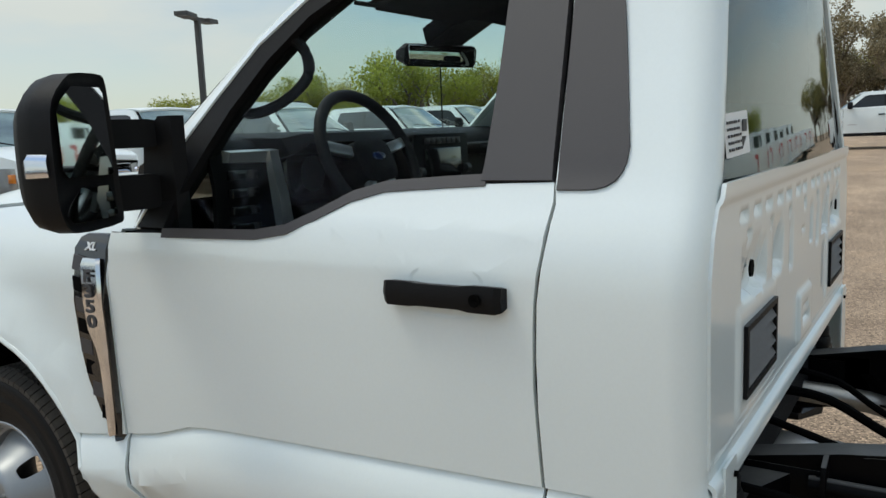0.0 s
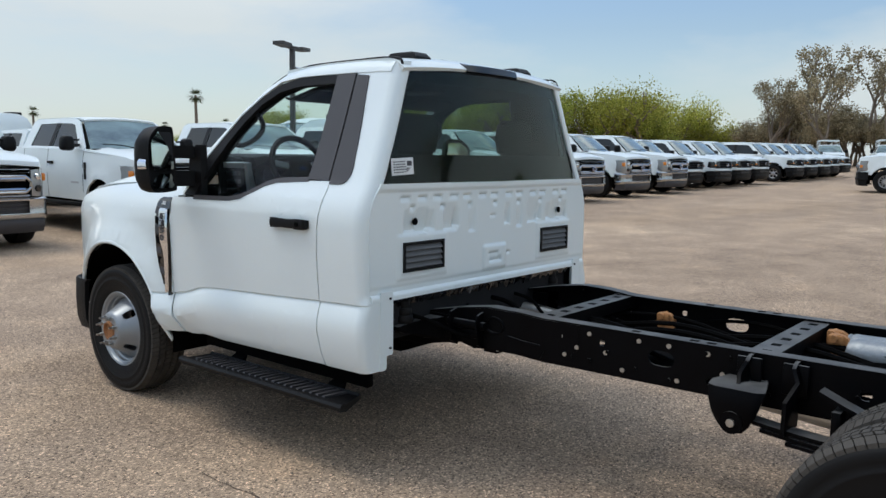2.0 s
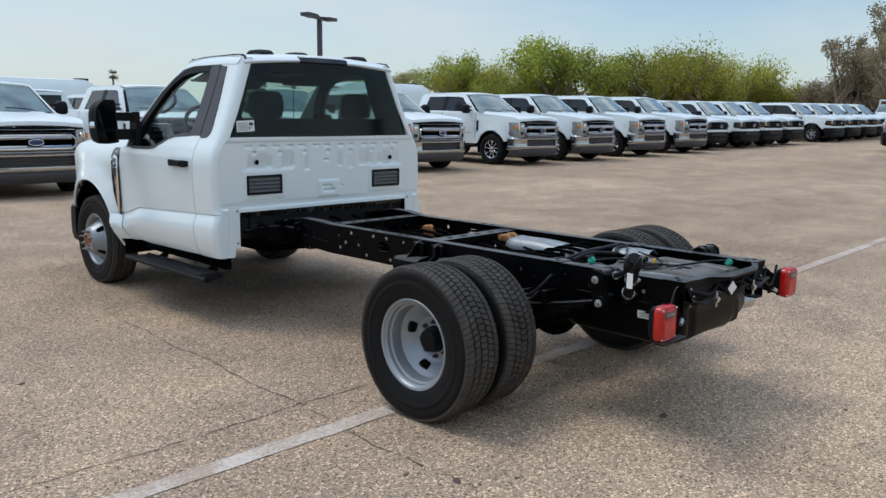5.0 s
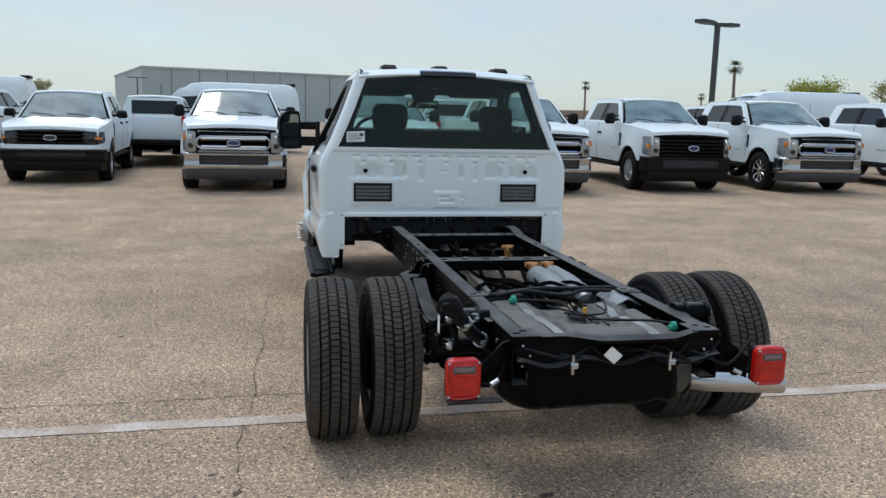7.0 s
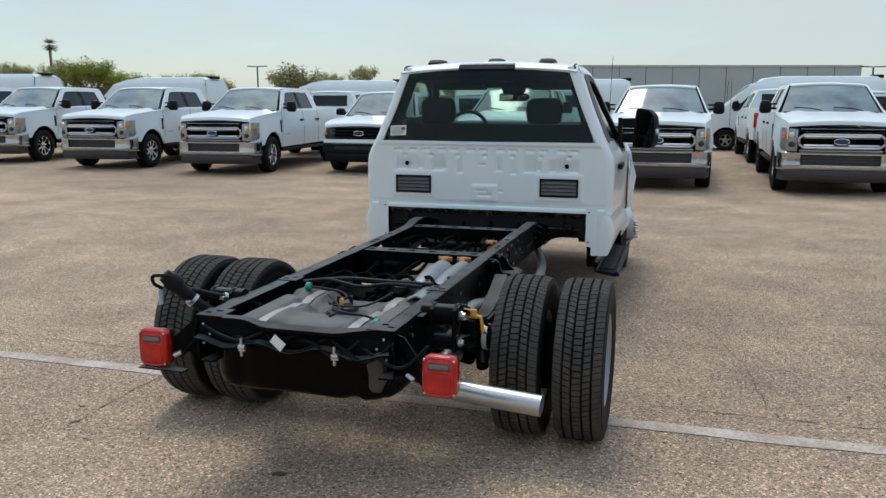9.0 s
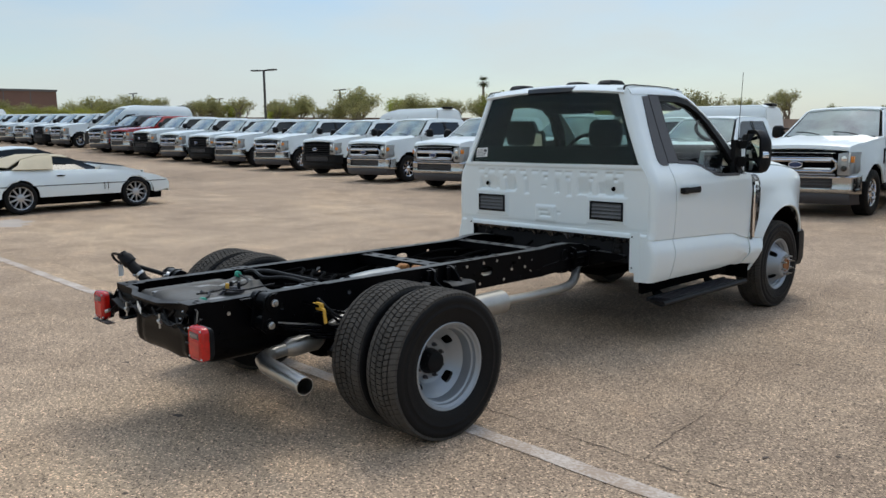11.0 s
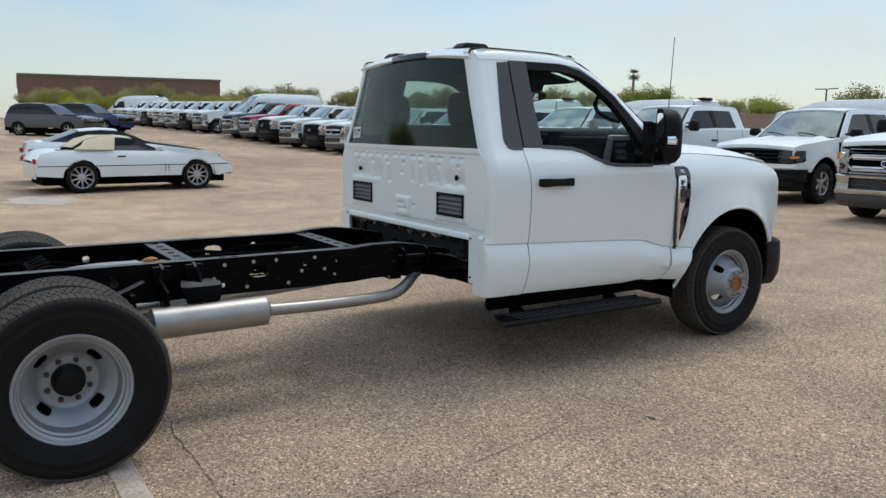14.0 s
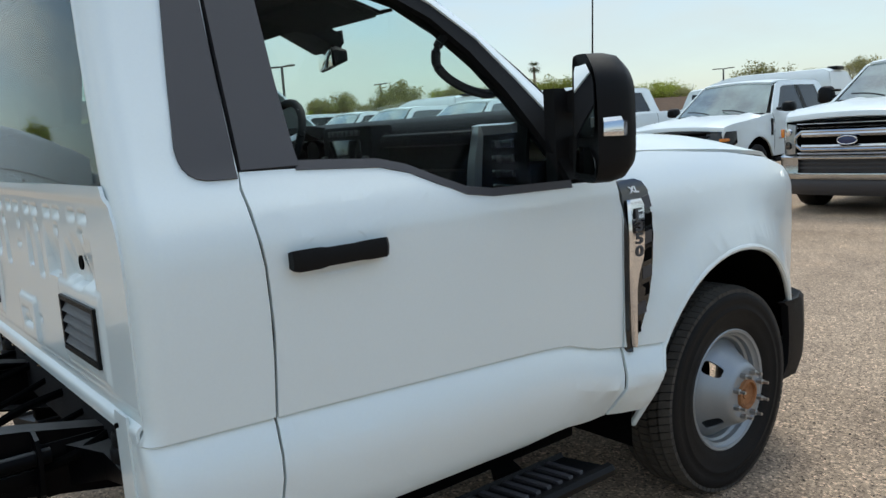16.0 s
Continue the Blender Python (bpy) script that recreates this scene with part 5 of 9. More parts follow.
    lathe(bm, [(0.0, 0.026), (0.012, 0.026), (0.014, 0.017), (0.03, 0.016), (0.031, 0.0)], 8, (0.590, 0.70, 0.535))
    if s < 0:
        mirror_x(bm)
    part("hanger_bolt", bm, M_STEEL, hg, "bright zinc bolt")
    bm = bm_new()
    for k in range(5):
        a, b = 0.70 - 0.09 * k, -0.715 + 0.10 * k
        pts = [(0.535, y, lerp_table(y, [-0.72, 0.0, 0.70], [0.640, 0.590, 0.545]) - 0.020 * k - 0.075 * (1 - (y / 0.72) ** 2)) for y in np.linspace(b, a, 12)]
        loft(bm, [[(p[0] - 0.035, p[1], p[2]), (p[0] + 0.035, p[1], p[2]), (p[0] + 0.035, p[1], p[2] + 0.014), (p[0] - 0.035, p[1], p[2] + 0.014)] for p in pts], True, True)
    # helper leaf over the pack
    pts = [(0.535, y, 0.565 + 0.16 * abs(y / 0.5) ** 1.6) for y in np.linspace(-0.46, 0.42, 12)]
    loft(bm, [[(p[0] - 0.035, p[1], p[2]), (p[0] + 0.035, p[1], p[2]), (p[0] + 0.035, p[1], p[2] + 0.014), (p[0] - 0.035, p[1], p[2] + 0.014)] for p in pts], True, True)
    for y in (-0.36, 0.36):
        box(bm, 0.490, 0.580, y - 0.015, y + 0.015, 0.535, 0.640, 0.004)
    box(bm, 0.48, 0.59, -0.13, 0.13, 0.395, 0.42, 0.005)
    box(bm, 0.485, 0.585, -0.10, 0.10, 0.53, 0.575, 0.01)
    for y in (-0.09, 0.09):
        for x in (0.49, 0.58):
            tube(bm, [(x, y, 0.36), (x, y, 0.58)], 0.009, 8)
    if s < 0:
        mirror_x(bm)
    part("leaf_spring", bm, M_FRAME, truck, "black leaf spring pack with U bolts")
    bm = bm_new()
    for x0 in (0.478, 0.578):
        loft(bm, [[(x, -0.702 + dy, 0.698 + dz) for dy, dz in ((-0.062, -0.075), (-0.035, -0.098), (0.010, -0.098), (0.030, -0.070), (0.050, 0.030), (0.058, 0.065), (0.038, 0.100), (0.0, 0.105), (-0.032, 0.085))] for x in (x0, x0 + 0.014)], True, True)
    tube(bm, [(0.434, -0.690, 0.752), (0.600, -0.690, 0.752)], 0.046, 16)
    tube(bm, [(0.485, -0.714, 0.640), (0.598, -0.714, 0.640)], 0.034, 14)
    loft(bm, [[(x, -0.80, 0.765), (x, -0.60, 0.765), (x, -0.655, 0.70), (x, -0.725, 0.70)] for x in (0.434, 0.465)], True, True)
    if s < 0:
        mirror_x(bm)
    sh = part("spring_shackle", bm, M_FRAME, truck, "black spring shackle")
    for y, z in ((-0.690, 0.752), (-0.714, 0.640)):
        bm = bm_new()
        lathe(bm, [(0.0, 0.020), (0.010, 0.020), (0.012, 0.013), (0.022, 0.012), (0.022, 0.0)], 8, (0.60, y, z))
        if s < 0:
            mirror_x(bm)
        part("shackle_bolt", bm, M_STEEL, sh, "bright zinc bolt")
    # damper
    bm = bm_new()
    tube(bm, [(0.50, -0.14, 0.38), (0.40, -0.62, 0.60)], 0.032, 12)
    tube(bm, [(0.40, -0.62, 0.60), (0.37, -0.74, 0.66)], 0.014, 8)
    if s < 0:
        mirror_x(bm)
    part("shock_absorber", bm, M_DARK, truck)
    # tail lamp on its bracket
    cx, ly, cz = (-0.636, -1.112, 0.622) if s < 0 else (0.642, -1.150, 0.634)

    def rounded(hw, hh, r_, y):
        return [(cx + sx * (hw - r_) + r_ * math.cos(q), y, cz + sz * (hh - r_) + r_ * math.sin(q)) for sx, sz, q0 in ((1, 1, 0), (-1, 1, 90), (-1, -1, 180), (1, -1, 270)) for q in [radians(q0 + 22.5 * i) for i in range(5)]]
    bm = bm_new()
    loft(bm, [rounded(0.066, 0.080, 0.026, ly + 0.042), rounded(0.068, 0.082, 0.027, ly + 0.016), rounded(0.066, 0.079, 0.026, ly + 0.006), rounded(0.060, 0.073, 0.024, ly + 0.001), rounded(0.055, 0.068, 0.022, ly + 0.003), rounded(0.052, 0.065, 0.02, ly)], True, True)
    for v in bm.verts:
        v.co.x = cx + (v.co.x - cx) * (1.05 - 0.10 * ((v.co.z - cz) / 0.08) ** 2)
    lamp = part("tail_light", bm, M_RED, truck, "red box tail light", 50)
    bm = bm_new()
    loft(bm, [rounded(0.052, 0.060, 0.016, ly + 0.075), rounded(0.064, 0.074, 0.018, ly + 0.062), rounded(0.066, 0.076, 0.018, ly + 0.042)], True, True)
    part("lamp_base", bm, M_BLACK, lamp)
    bm = bm_new()
    box(bm, cx - 0.044, cx + 0.044, ly - 0.0015, ly + 0.002, cz + 0.026, cz + 0.055, 0.0014)
    rv = part("reverse_lens", bm, M_TRIM, lamp, "dark framed reversing lens")
    bm = bm_new()
    box(bm, cx - 0.038, cx + 0.038, ly - 0.004, ly, cz + 0.033, cz + 0.051, 0.001)
    part("clear_pane", bm, M_SMOKE, rv, "clear ribbed lens")
    bm = bm_new()
    loft(bm, [rounded(0.047, 0.040, 0.010, ly + 0.001), rounded(0.045, 0.038, 0.010, ly - 0.003)], True, True)
    for v in bm.verts:
        v.co.z -= 0.022
    part("brake_lens", bm, M_RED, lamp)
    for dx in (-0.058, 0.058):
        for dz in (-0.066, 0.066):
            bm = bm_new()
            for v in bmesh.ops.create_uvsphere(bm, u_segments=8, v_segments=5, radius=0.0055)["verts"]:
                v.co += Vector((cx + dx, ly + 0.002, cz + dz))
            part("lens_screw", bm, M_STEEL, lamp)
    # gusset from the rail's end to the lamp
    bm = bm_new()
    loft(bm, [[(s * 0.434, y, 0.755), (s * 0.47, y, 0.745), (s * 0.56, y + (ly + 1.09), 0.665), (s * 0.56, y + (ly + 1.09), 0.575), (s * 0.50, y, 0.60), (s * 0.434, y, 0.58)] for y in (-1.045, -1.037)], True, True)
    tube(bm, smooth_line([(s * 0.43, -1.0, 0.70), (s * 0.49, -1.08, 0.62), (s * 0.53, -1.07, 0.585), (cx, ly + 0.09, cz - 0.03)], 4), 0.009, 8)
    part("lamp_bracket", bm, M_FRAME, lamp)
    bm = bm_new()
    tube(bm, [(s * 0.50, -1.10, 0.615), (s * 0.53, -1.11, 0.60)], 0.010, 8)
    part("wire_clip", bm, M_STEEL, lamp, "bright wire clip")
    if s < 0:
        bm = panel([(-0.700, -1.080), (-0.485, -1.080), (-0.485, -1.125), (-0.70, -1.125)], lambda u, v: (u, v, 0.538), ([(-0.675, -1.095), (-0.62, -1.095), (-0.62, -1.11), (-0.675, -1.11)],), (), (), 0.005, (0, 0, 1))
        part("plate_bracket", bm, M_FRAME, lamp)

# Cross members.
for yc, w in ((1.64, 0.05), (0.675, 0.055)):
    zt = rail_z(yc) - 0.010
    bm = bm_new()
    sec = [(-w, 0), (w, 0), (w, -0.06), (w - 0.006, -0.06), (w - 0.006, -0.012), (-w + 0.006, -0.012), (-w + 0.006, -0.06), (-w, -0.06)]
    loft(bm, [[(x, yc + a_, zt + b_) for a_, b_ in sec] for x in (-0.425, 0.425)], True, True)
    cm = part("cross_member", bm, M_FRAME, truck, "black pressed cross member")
    for k in range(6):
        bm = bm_new()
        box(bm, -0.36 + k * 0.13, -0.32 + k * 0.13, yc - 0.018, yc + 0.018, zt, zt + 0.001)
        part("slot", bm, M_DARK, cm)
    for x in (-0.405, -0.385, 0.385, 0.405):
        for dy in (-0.03, 0.03):
            bm = bm_new()
            box(bm, x - 0.007, x + 0.007, yc + dy - 0.007, yc + dy + 0.007, zt - 0.002, zt + 0.007, 0.003)
            part("rivet", bm, M_FRAME, cm)
for y0, y1, z0, z1 in ((-0.32, -0.26, 0.575, 0.60), (1.88, 1.96, 0.55, 0.60)):
    bm = bm_new()
    box(bm, -0.42, 0.42, y0, y1, z0, z1, 0.004)
    part("cross_member", bm, M_FRAME, truck, "black pressed cross member")
bm = bm_new()
rows = []
for x in np.linspace(-0.43, 0.43, 33):
    bow = max(0.0, min(1.0, (0.30 - abs(x - 0.06)) / 0.17))
    bow = bow * bow * (3 - 2 * bow)
    yb = -1.074 - 0.060 * bow
    yf = yb + 0.034
    zl = 0.672 - 0.016 * math.cos(x * 22)
    rows.append([(x, yb, 0.772 - 0.008 * bow), (x, yf, 0.776), (x, yf, 0.768), (x, yb + 0.02, 0.764 - 0.008 * bow), (x, -1.080, 0.72), (x, -1.080, zl + 0.008), (x, -1.112, zl), (x, -1.112, zl - 0.006), (x, -1.074, zl - 0.002), (x, -1.074, 0.724), (x, yb + 0.004, 0.758 - 0.008 * bow)])
loft(bm, rows, True, True)
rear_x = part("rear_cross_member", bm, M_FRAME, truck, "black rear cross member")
for x, z in ((-0.40, 0.74), (-0.37, 0.70), (-0.40, 0.66), (0.40, 0.74), (0.37, 0.70), (0.41, 0.66)):
    bm = bm_new()
    for v in bmesh.ops.create_uvsphere(bm, u_segments=8, v_segments=5, radius=0.006)["verts"]:
        v.co += Vector((x, -1.084, z))
    part("rear_bolt", bm, M_STEEL, rear_x)
bm = bm_new()
box(bm, -0.030, 0.030, -0.001, 0.001, -0.024, 0.024, m=pose(-0.040, -1.118, 0.700, 12, 40, 0))
part("paper_tag", bm, M_PAPER, rear_x, "small white paper tag")
for x in (-0.205, 0.205):
    bm = bm_new()
    tube(bm, [(x, -1.118, 0.63), (x, -1.118, 0.705)], 0.006, 8)
    lathe(bm, [(-0.014, 0.011), (0.014, 0.011)], 8, (x + 0.004, -1.120, 0.668))
    box(bm, x - 0.010, x + 0.020, -1.126, -1.112, 0.652, 0.660, 0.002)
    part("strap_bolt", bm, M_STEEL, rear_x, "bright tank strap bolt")

# Fuel tank with straps, filler necks and lines.
def tank_z(x, y):
    """Top of the moulded tank: two long swells, a cross-shaped dip and grooves under the straps."""
    z = 0.690 + 0.055 * math.exp(-((x + 0.24) / 0.13) ** 4) + 0.048 * math.exp(-((x - 0.27) / 0.11) ** 4)
    z += 0.052 * math.exp(-((x - 0.02) / 0.19) ** 4 - ((y + 0.86) / 0.13) ** 4) + 0.030 * math.exp(-((x - 0.02) / 0.10) ** 4 - ((y + 0.62) / 0.12) ** 4)
    z -= 0.024 * math.exp(-(((x - 0.02) * 0.55 + (y + 0.70) * 0.75) / 0.020) ** 2) * (x < 0.05) + 0.024 * math.exp(-(((x - 0.02) * 0.55 - (y + 0.70) * 0.75) / 0.020) ** 2) * (x > -0.01)
    for xs_ in (-0.192, 0.215):
        z -= 0.016 * math.exp(-((x - xs_) / 0.03) ** 4)
    return z


bm = bm_new()
rows = []
for y, k in ((-1.008, 0.70), (-1.0, 0.86), (-0.985, 0.95), (-0.965, 1.0), *[(-0.93 + 0.035 * i, 1.0) for i in range(16)], (-0.33, 0.97), (-0.315, 0.8)):
    ring = []
    zb = 0.46
    for x in np.linspace(-0.345, 0.355, 60):
        ring.append((x * (0.9 + 0.1 * k), y, zb + (tank_z(x, y) - zb) * k * (1.0 if 0 < abs(x) < 0.33 else 0.93) + (1 - k) * 0.12))
    for x, z in ((0.375, 0.60), (0.378, 0.54), (0.35, 0.48), (0.28, 0.46), (0.0, 0.455), (-0.28, 0.46), (-0.34, 0.48), (-0.368, 0.54), (-0.365, 0.60)):
        ring.append((x * (0.9 + 0.1 * k), y, z + (1 - k) * 0.12 * (1 if z < 0.5 else 0)))
    rows.append(ring)
loft(bm, rows, True, True)
tank = part("fuel_tank", bm, M_TANKTOP, truck, "dusty black plastic fuel tank")
bm = bm_new()
rows = []
for z, q in ((0.655, 0.97), (0.645, 1.0), (0.62, 1.0), (0.605, 0.975), (0.56, 0.985), (0.50, 0.985), (0.465, 0.96), (0.445, 0.90), (0.438, 0.8)):
    ring = []
    for k in range(120):
        t = 2 * math.pi * k / 120
        cx_, sy_ = math.cos(t), math.sin(t)
        px = -0.012 + q * 0.432 * math.copysign(abs(cx_) ** 0.28, cx_)
        py = -0.685 + q * 0.345 * math.copysign(abs(sy_) ** 0.28, sy_)
        if sy_ < -0.2:
            py += 0.016 * max(0.0, math.cos(px * 17.0 + 0.6)) ** 3 + 0.010 * max(0.0, math.sin(px * 41.0)) ** 4
        notch = max(math.exp(-((px + 0.14) / 0.035) ** 4), 0.6 * math.exp(-((px - 0.235) / 0.03) ** 4))
        if sy_ < -0.2:
            py += 0.010 * notch * (z < 0.60)
        ring.append((px, py, z + (0.022 * notch if z < 0.48 else 0.0)))
    rows.append(ring)
loft(bm, rows, True, True)
part("tank_shell", bm, M_TANK, tank, "glossy black tank shell", 50)
for x in (-0.192, 0.215):
    bm = bm_new()
    loft(bm, [[(x - 0.022, y, tank_z(x, y) + 0.006), (x + 0.022, y, tank_z(x, y) + 0.006)] for y in np.linspace(-0.97, -0.36, 10)])
    thicken(bm, 0.003)
    part("tank_strap", bm, M_GALV, tank, "bright metal tank strap")
for pts, r_ in (([(-0.30, -0.34, 0.765), (-0.16, -0.36, 0.79), (0.02, -0.40, 0.775), (0.14, -0.33, 0.78), (0.30, -0.30, 0.77)], 0.009), ([(-0.34, -0.28, 0.75), (-0.1, -0.30, 0.785), (0.10, -0.26, 0.775), (0.34, -0.24, 0.77)], 0.012),
                ([(-0.24, -0.42, 0.765), (-0.06, -0.46, 0.76), (0.0, -0.52, 0.745), (-0.04, -0.62, 0.74)], 0.006), ([(-0.05, -0.60, 0.742), (0.02, -0.66, 0.745), (0.14, -0.62, 0.745), (0.20, -0.44, 0.765)], 0.005),
                ([(0.02, -0.72, 0.742), (0.12, -0.80, 0.755), (0.24, -0.86, 0.765), (0.31, -0.92, 0.765)], 0.006), ([(-0.10, -0.50, 0.75), (0.05, -0.70, 0.745), (0.06, -0.84, 0.745)], 0.005)):
    bm = bm_new()
    tube(bm, smooth_line(pts, 4), r_, 7)
    part("fuel_line", bm, M_BLACK, tank, "black fuel line")
bm = bm_new()
loft(bm, [[(x, y, 0.722 + 0.040 * math.cos((x - 0.325) / 0.065 * 1.3) + 0.003 * math.sin(x * 90 + y * 60)) for x in np.linspace(0.258, 0.392, 11)] for y in np.linspace(-0.46, -0.22, 11)])
thicken(bm, 0.006)
part("heat_wrap", bm, M_SHIELD, tank, "crumpled pale heat wrap")
for k in range(6):
    bm = bm_new()
    x0 = -0.40 + 0.14 * k
    pts = [(x0, -1.07, 0.73 - 0.03 * (k % 2)), (x0 + 0.08, -1.10, 0.71 - 0.02 * (k % 3)), (x0 + 0.18, -1.10, 0.69 - 0.01 * k), (x0 + 0.28, -1.08, 0.73)]
    tube(bm, smooth_line(pts, 4), 0.007, 7)
    part("wiring_loom", bm, M_BLACK, rear_x, "black wiring loom")
for x, y in ((-0.24, -0.42), (0.31, -0.93)):
    bm = bm_new()
    lathe(bm, [(-0.01, 0.020), (0.01, 0.020), (0.014, 0.010), (0.02, 0.0)], 10, (x, y, tank_z(x, y) + 0.02))
    box(bm, x - 0.02, x + 0.02, y - 0.012, y + 0.012, tank_z(x, y) + 0.006, tank_z(x, y) + 0.022, 0.003)
    part("line_connector", bm, M_GREEN, tank, "green line connector")
# pump flange on the tank, its pipes and plug
bm = bm_new()
lathe(bm, [(-0.006, 0.0), (-0.006, 0.062), (0.004, 0.062), (0.006, 0.050), (0.008, 0.030), (0.022, 0.026), (0.022, 0.0)], 20)
bmesh.ops.rotate(bm, verts=bm.verts, cent=(0, 0, 0), matrix=Matrix.Rotation(radians(-90), 3, "Y"))
bmesh.ops.translate(bm, verts=bm.verts, vec=(0.03, -0.60, tank_z(0.03, -0.60) + 0.008))
pump = part("pump_flange", bm, M_TRIM, tank, "dusty black fuel pump flange")
for x, y in ((0.0, -0.60), (0.05, -0.58), (0.03, -0.64)):
    bm = bm_new()
    box(bm, x - 0.009, x + 0.009, y - 0.008, y + 0.008, tank_z(x, y) + 0.012, tank_z(x, y) + 0.055, 0.003)
    part("pump_port", bm, M_YELLOW if y < -0.62 else M_BLACK, pump, "small pump port")
bm = bm_new()
tube(bm, smooth_line([(0.03, -0.66, tank_z(0.03, -0.66) + 0.02), (0.032, -0.72, tank_z(0.03, -0.72) + 0.012), (0.03, -0.80, tank_z(0.03, -0.80) + 0.010)], 4), 0.008, 7)
part("pump_pipe", bm, M_TRIM, pump)
# filler necks at the left side behind the wheel
bm = bm_new()
neck = smooth_line([(-0.36, -0.70, 0.61), (-0.46, -0.78, 0.662), (-0.56, -0.86, 0.755), (-0.650, -0.92, 0.865)], 9)
tube(bm, neck, [0.030 if i < len(neck) * 0.45 else 0.024 + 0.003 * (i % 2) if i < len(neck) * 0.72 else 0.031 for i in range(len(neck))], 14)
vent = smooth_line([(-0.36, -0.58, 0.66), (-0.44, -0.66, 0.735), (-0.53, -0.77, 0.780), (-0.60, -0.86, 0.820), (-0.635, -0.905, 0.838)], 7)
tube(bm, vent, [0.018 if i < 9 else 0.013 for i in range(len(vent))], 10)
tube(bm, [(-0.635, -0.906, 0.846), (-0.657, -0.926, 0.876), (-0.663, -0.932, 0.884), (-0.677, -0.944, 0.902)], [0.040, 0.042, 0.034, 0.030], 18)
tube(bm, smooth_line([(-0.640, -0.95, 0.90), (-0.700, -0.985, 0.905), (-0.715, -0.965, 0.865), (-0.69, -0.94, 0.84)], 4), 0.008, 7)
fn = part("filler_neck", bm, M_BLACK, truck, "black filler neck with cap")
bm = bm_new()
box(bm, -0.705, -0.703, -0.955, -0.925, 0.765, 0.835)
part("hang_tag", bm, M_PAPER, fn)
for line, i, rad in ((neck, 12, 0.033), (vent, 12, 0.020), (neck, 20, 0.033)):
    bm = bm_new()
    d = (Vector(line[i + 1]) - Vector(line[i - 1])).normalized() * 0.008
    tube(bm, [Vector(line[i]) - d, Vector(line[i]) + d], rad, 14)
    q = Vector(line[i])
    box(bm, q.x - 0.012, q.x + 0.012, q.y - rad - 0.010, q.y - rad + 0.004, q.z - 0.007, q.z + 0.007, 0.002)
    part("hose_clamp", bm, M_STEEL, fn)
# brake gear and sensor bracket inboard of the right wheels
bm = bm_new()
lathe(bm, [(-0.09, 0.0), (-0.09, 0.05), (-0.07, 0.062), (0.05, 0.062), (0.07, 0.05), (0.07, 0.0)], 18, (0.62, -0.20, 0.52))
tube(bm, [(0.60, -0.30, 0.46), (0.62, -0.36, 0.42)], 0.030, 10)
cal = part("brake_calliper", bm, M_FRAME, truck, "black brake calliper with hoses")
bm = bm_new()
lathe(bm, [(-0.012, 0.064), (0.012, 0.064)], 18, (0.60, -0.20, 0.52))
part("pale_band", bm, M_PAPER, cal, "pale paper band")
bm = bm_new()
box(bm, 0.535, 0.60, -0.40, -0.385, 0.660, 0.705, 0.006)
tube(bm, [(0.50, -0.38, 0.685), (0.62, -0.40, 0.67), (0.63, -0.40, 0.60)], 0.010, 8)
part("sensor_bracket", bm, M_YELLOW, truck, "yellow passivated sensor bracket")
for s in (-1, 1):
    for z, y in ((0.60, -0.28), (0.66, -0.32)):
        bm = bm_new()
        tube(bm, smooth_line([(s * 0.45, y, z + 0.03), (s * 0.54, y - 0.05, z + 0.05), (s * 0.60, y + 0.02, z - 0.04), (s * 0.64, -0.12, z - 0.12)], 4), 0.008, 7)
        part("brake_hose", bm, M_BLACK, truck, "black brake hose")
# label on the left rail
bm = bm_new()
box(bm, -0.4405, -0.438, -0.935, -0.832, 0.566, 0.602)
lb = part("rail_label", bm, M_PAPER, truck, "white printed label")
bm = bm_new()
for i in range(4):
    box(bm, -0.4415, -0.4400, -0.90, -0.84 - 0.01 * (i % 2), 0.572 + i * 0.007, 0.575 + i * 0.007)
part("label_print", bm, M_INK, lb)

# Axle, driveline, exhaust.
bm = bm_new()
tube(bm, [(-0.80, 0, AXLE_Z), (-0.2, 0, AXLE_Z), (0.2, 0, AXLE_Z), (0.80, 0, AXLE_Z)], 0.055, 14)
for v in bmesh.ops.create_uvsphere(bm, u_segments=20, v_segments=12, radius=0.17)["verts"]:
    v.co = Vector((v.co.x * 0.95 + 0.02, v.co.y * 0.9, v.co.z + AXLE_Z))
part("rear_axle", bm, M_DARK, truck, "black rear axle with differential")
bm = bm_new()
tube(bm, [(0.02, 0.16, 0.41), (0.02, 0.95, 0.48), (0.02, 2.3, 0.56)], 0.05, 14)
part("drive_shaft", bm, M_STEEL, truck, "steel drive shaft")
bm = bm_new()
tube(bm, [(-0.76, WB, AXLE_Z - 0.02), (0.76, WB, AXLE_Z - 0.02)], 0.05, 12)
for s in (-1, 1):
    tube(bm, [(s * 0.5, WB - 0.1, 0.40), (s * 0.42, 3.3, 0.50)], 0.035, 10)
part("front_axle", bm, M_DARK, truck)
bm = bm_new()
tube(bm, [(0.60, 0.42, 0.49), (0.60, 0.44, 0.49), (0.60, 1.02, 0.495), (0.60, 1.04, 0.495)], [0.05, 0.080, 0.080, 0.05], 20)
muf = part("muffler", bm, M_GALV, truck, "dull metal muffler")
bm = bm_new()
tube(bm, smooth_line([(0.60, 1.02, 0.495), (0.59, 1.30, 0.485), (0.56, 1.62, 0.478), (0.53, 1.84, 0.485), (0.49, 1.96, 0.53), (0.42, 2.08, 0.59), (0.36, 2.30, 0.62)], 5), 0.033, 14)
part("exhaust_pipe", bm, M_GALV, muf, "dull metal exhaust pipe")
bm = bm_new()
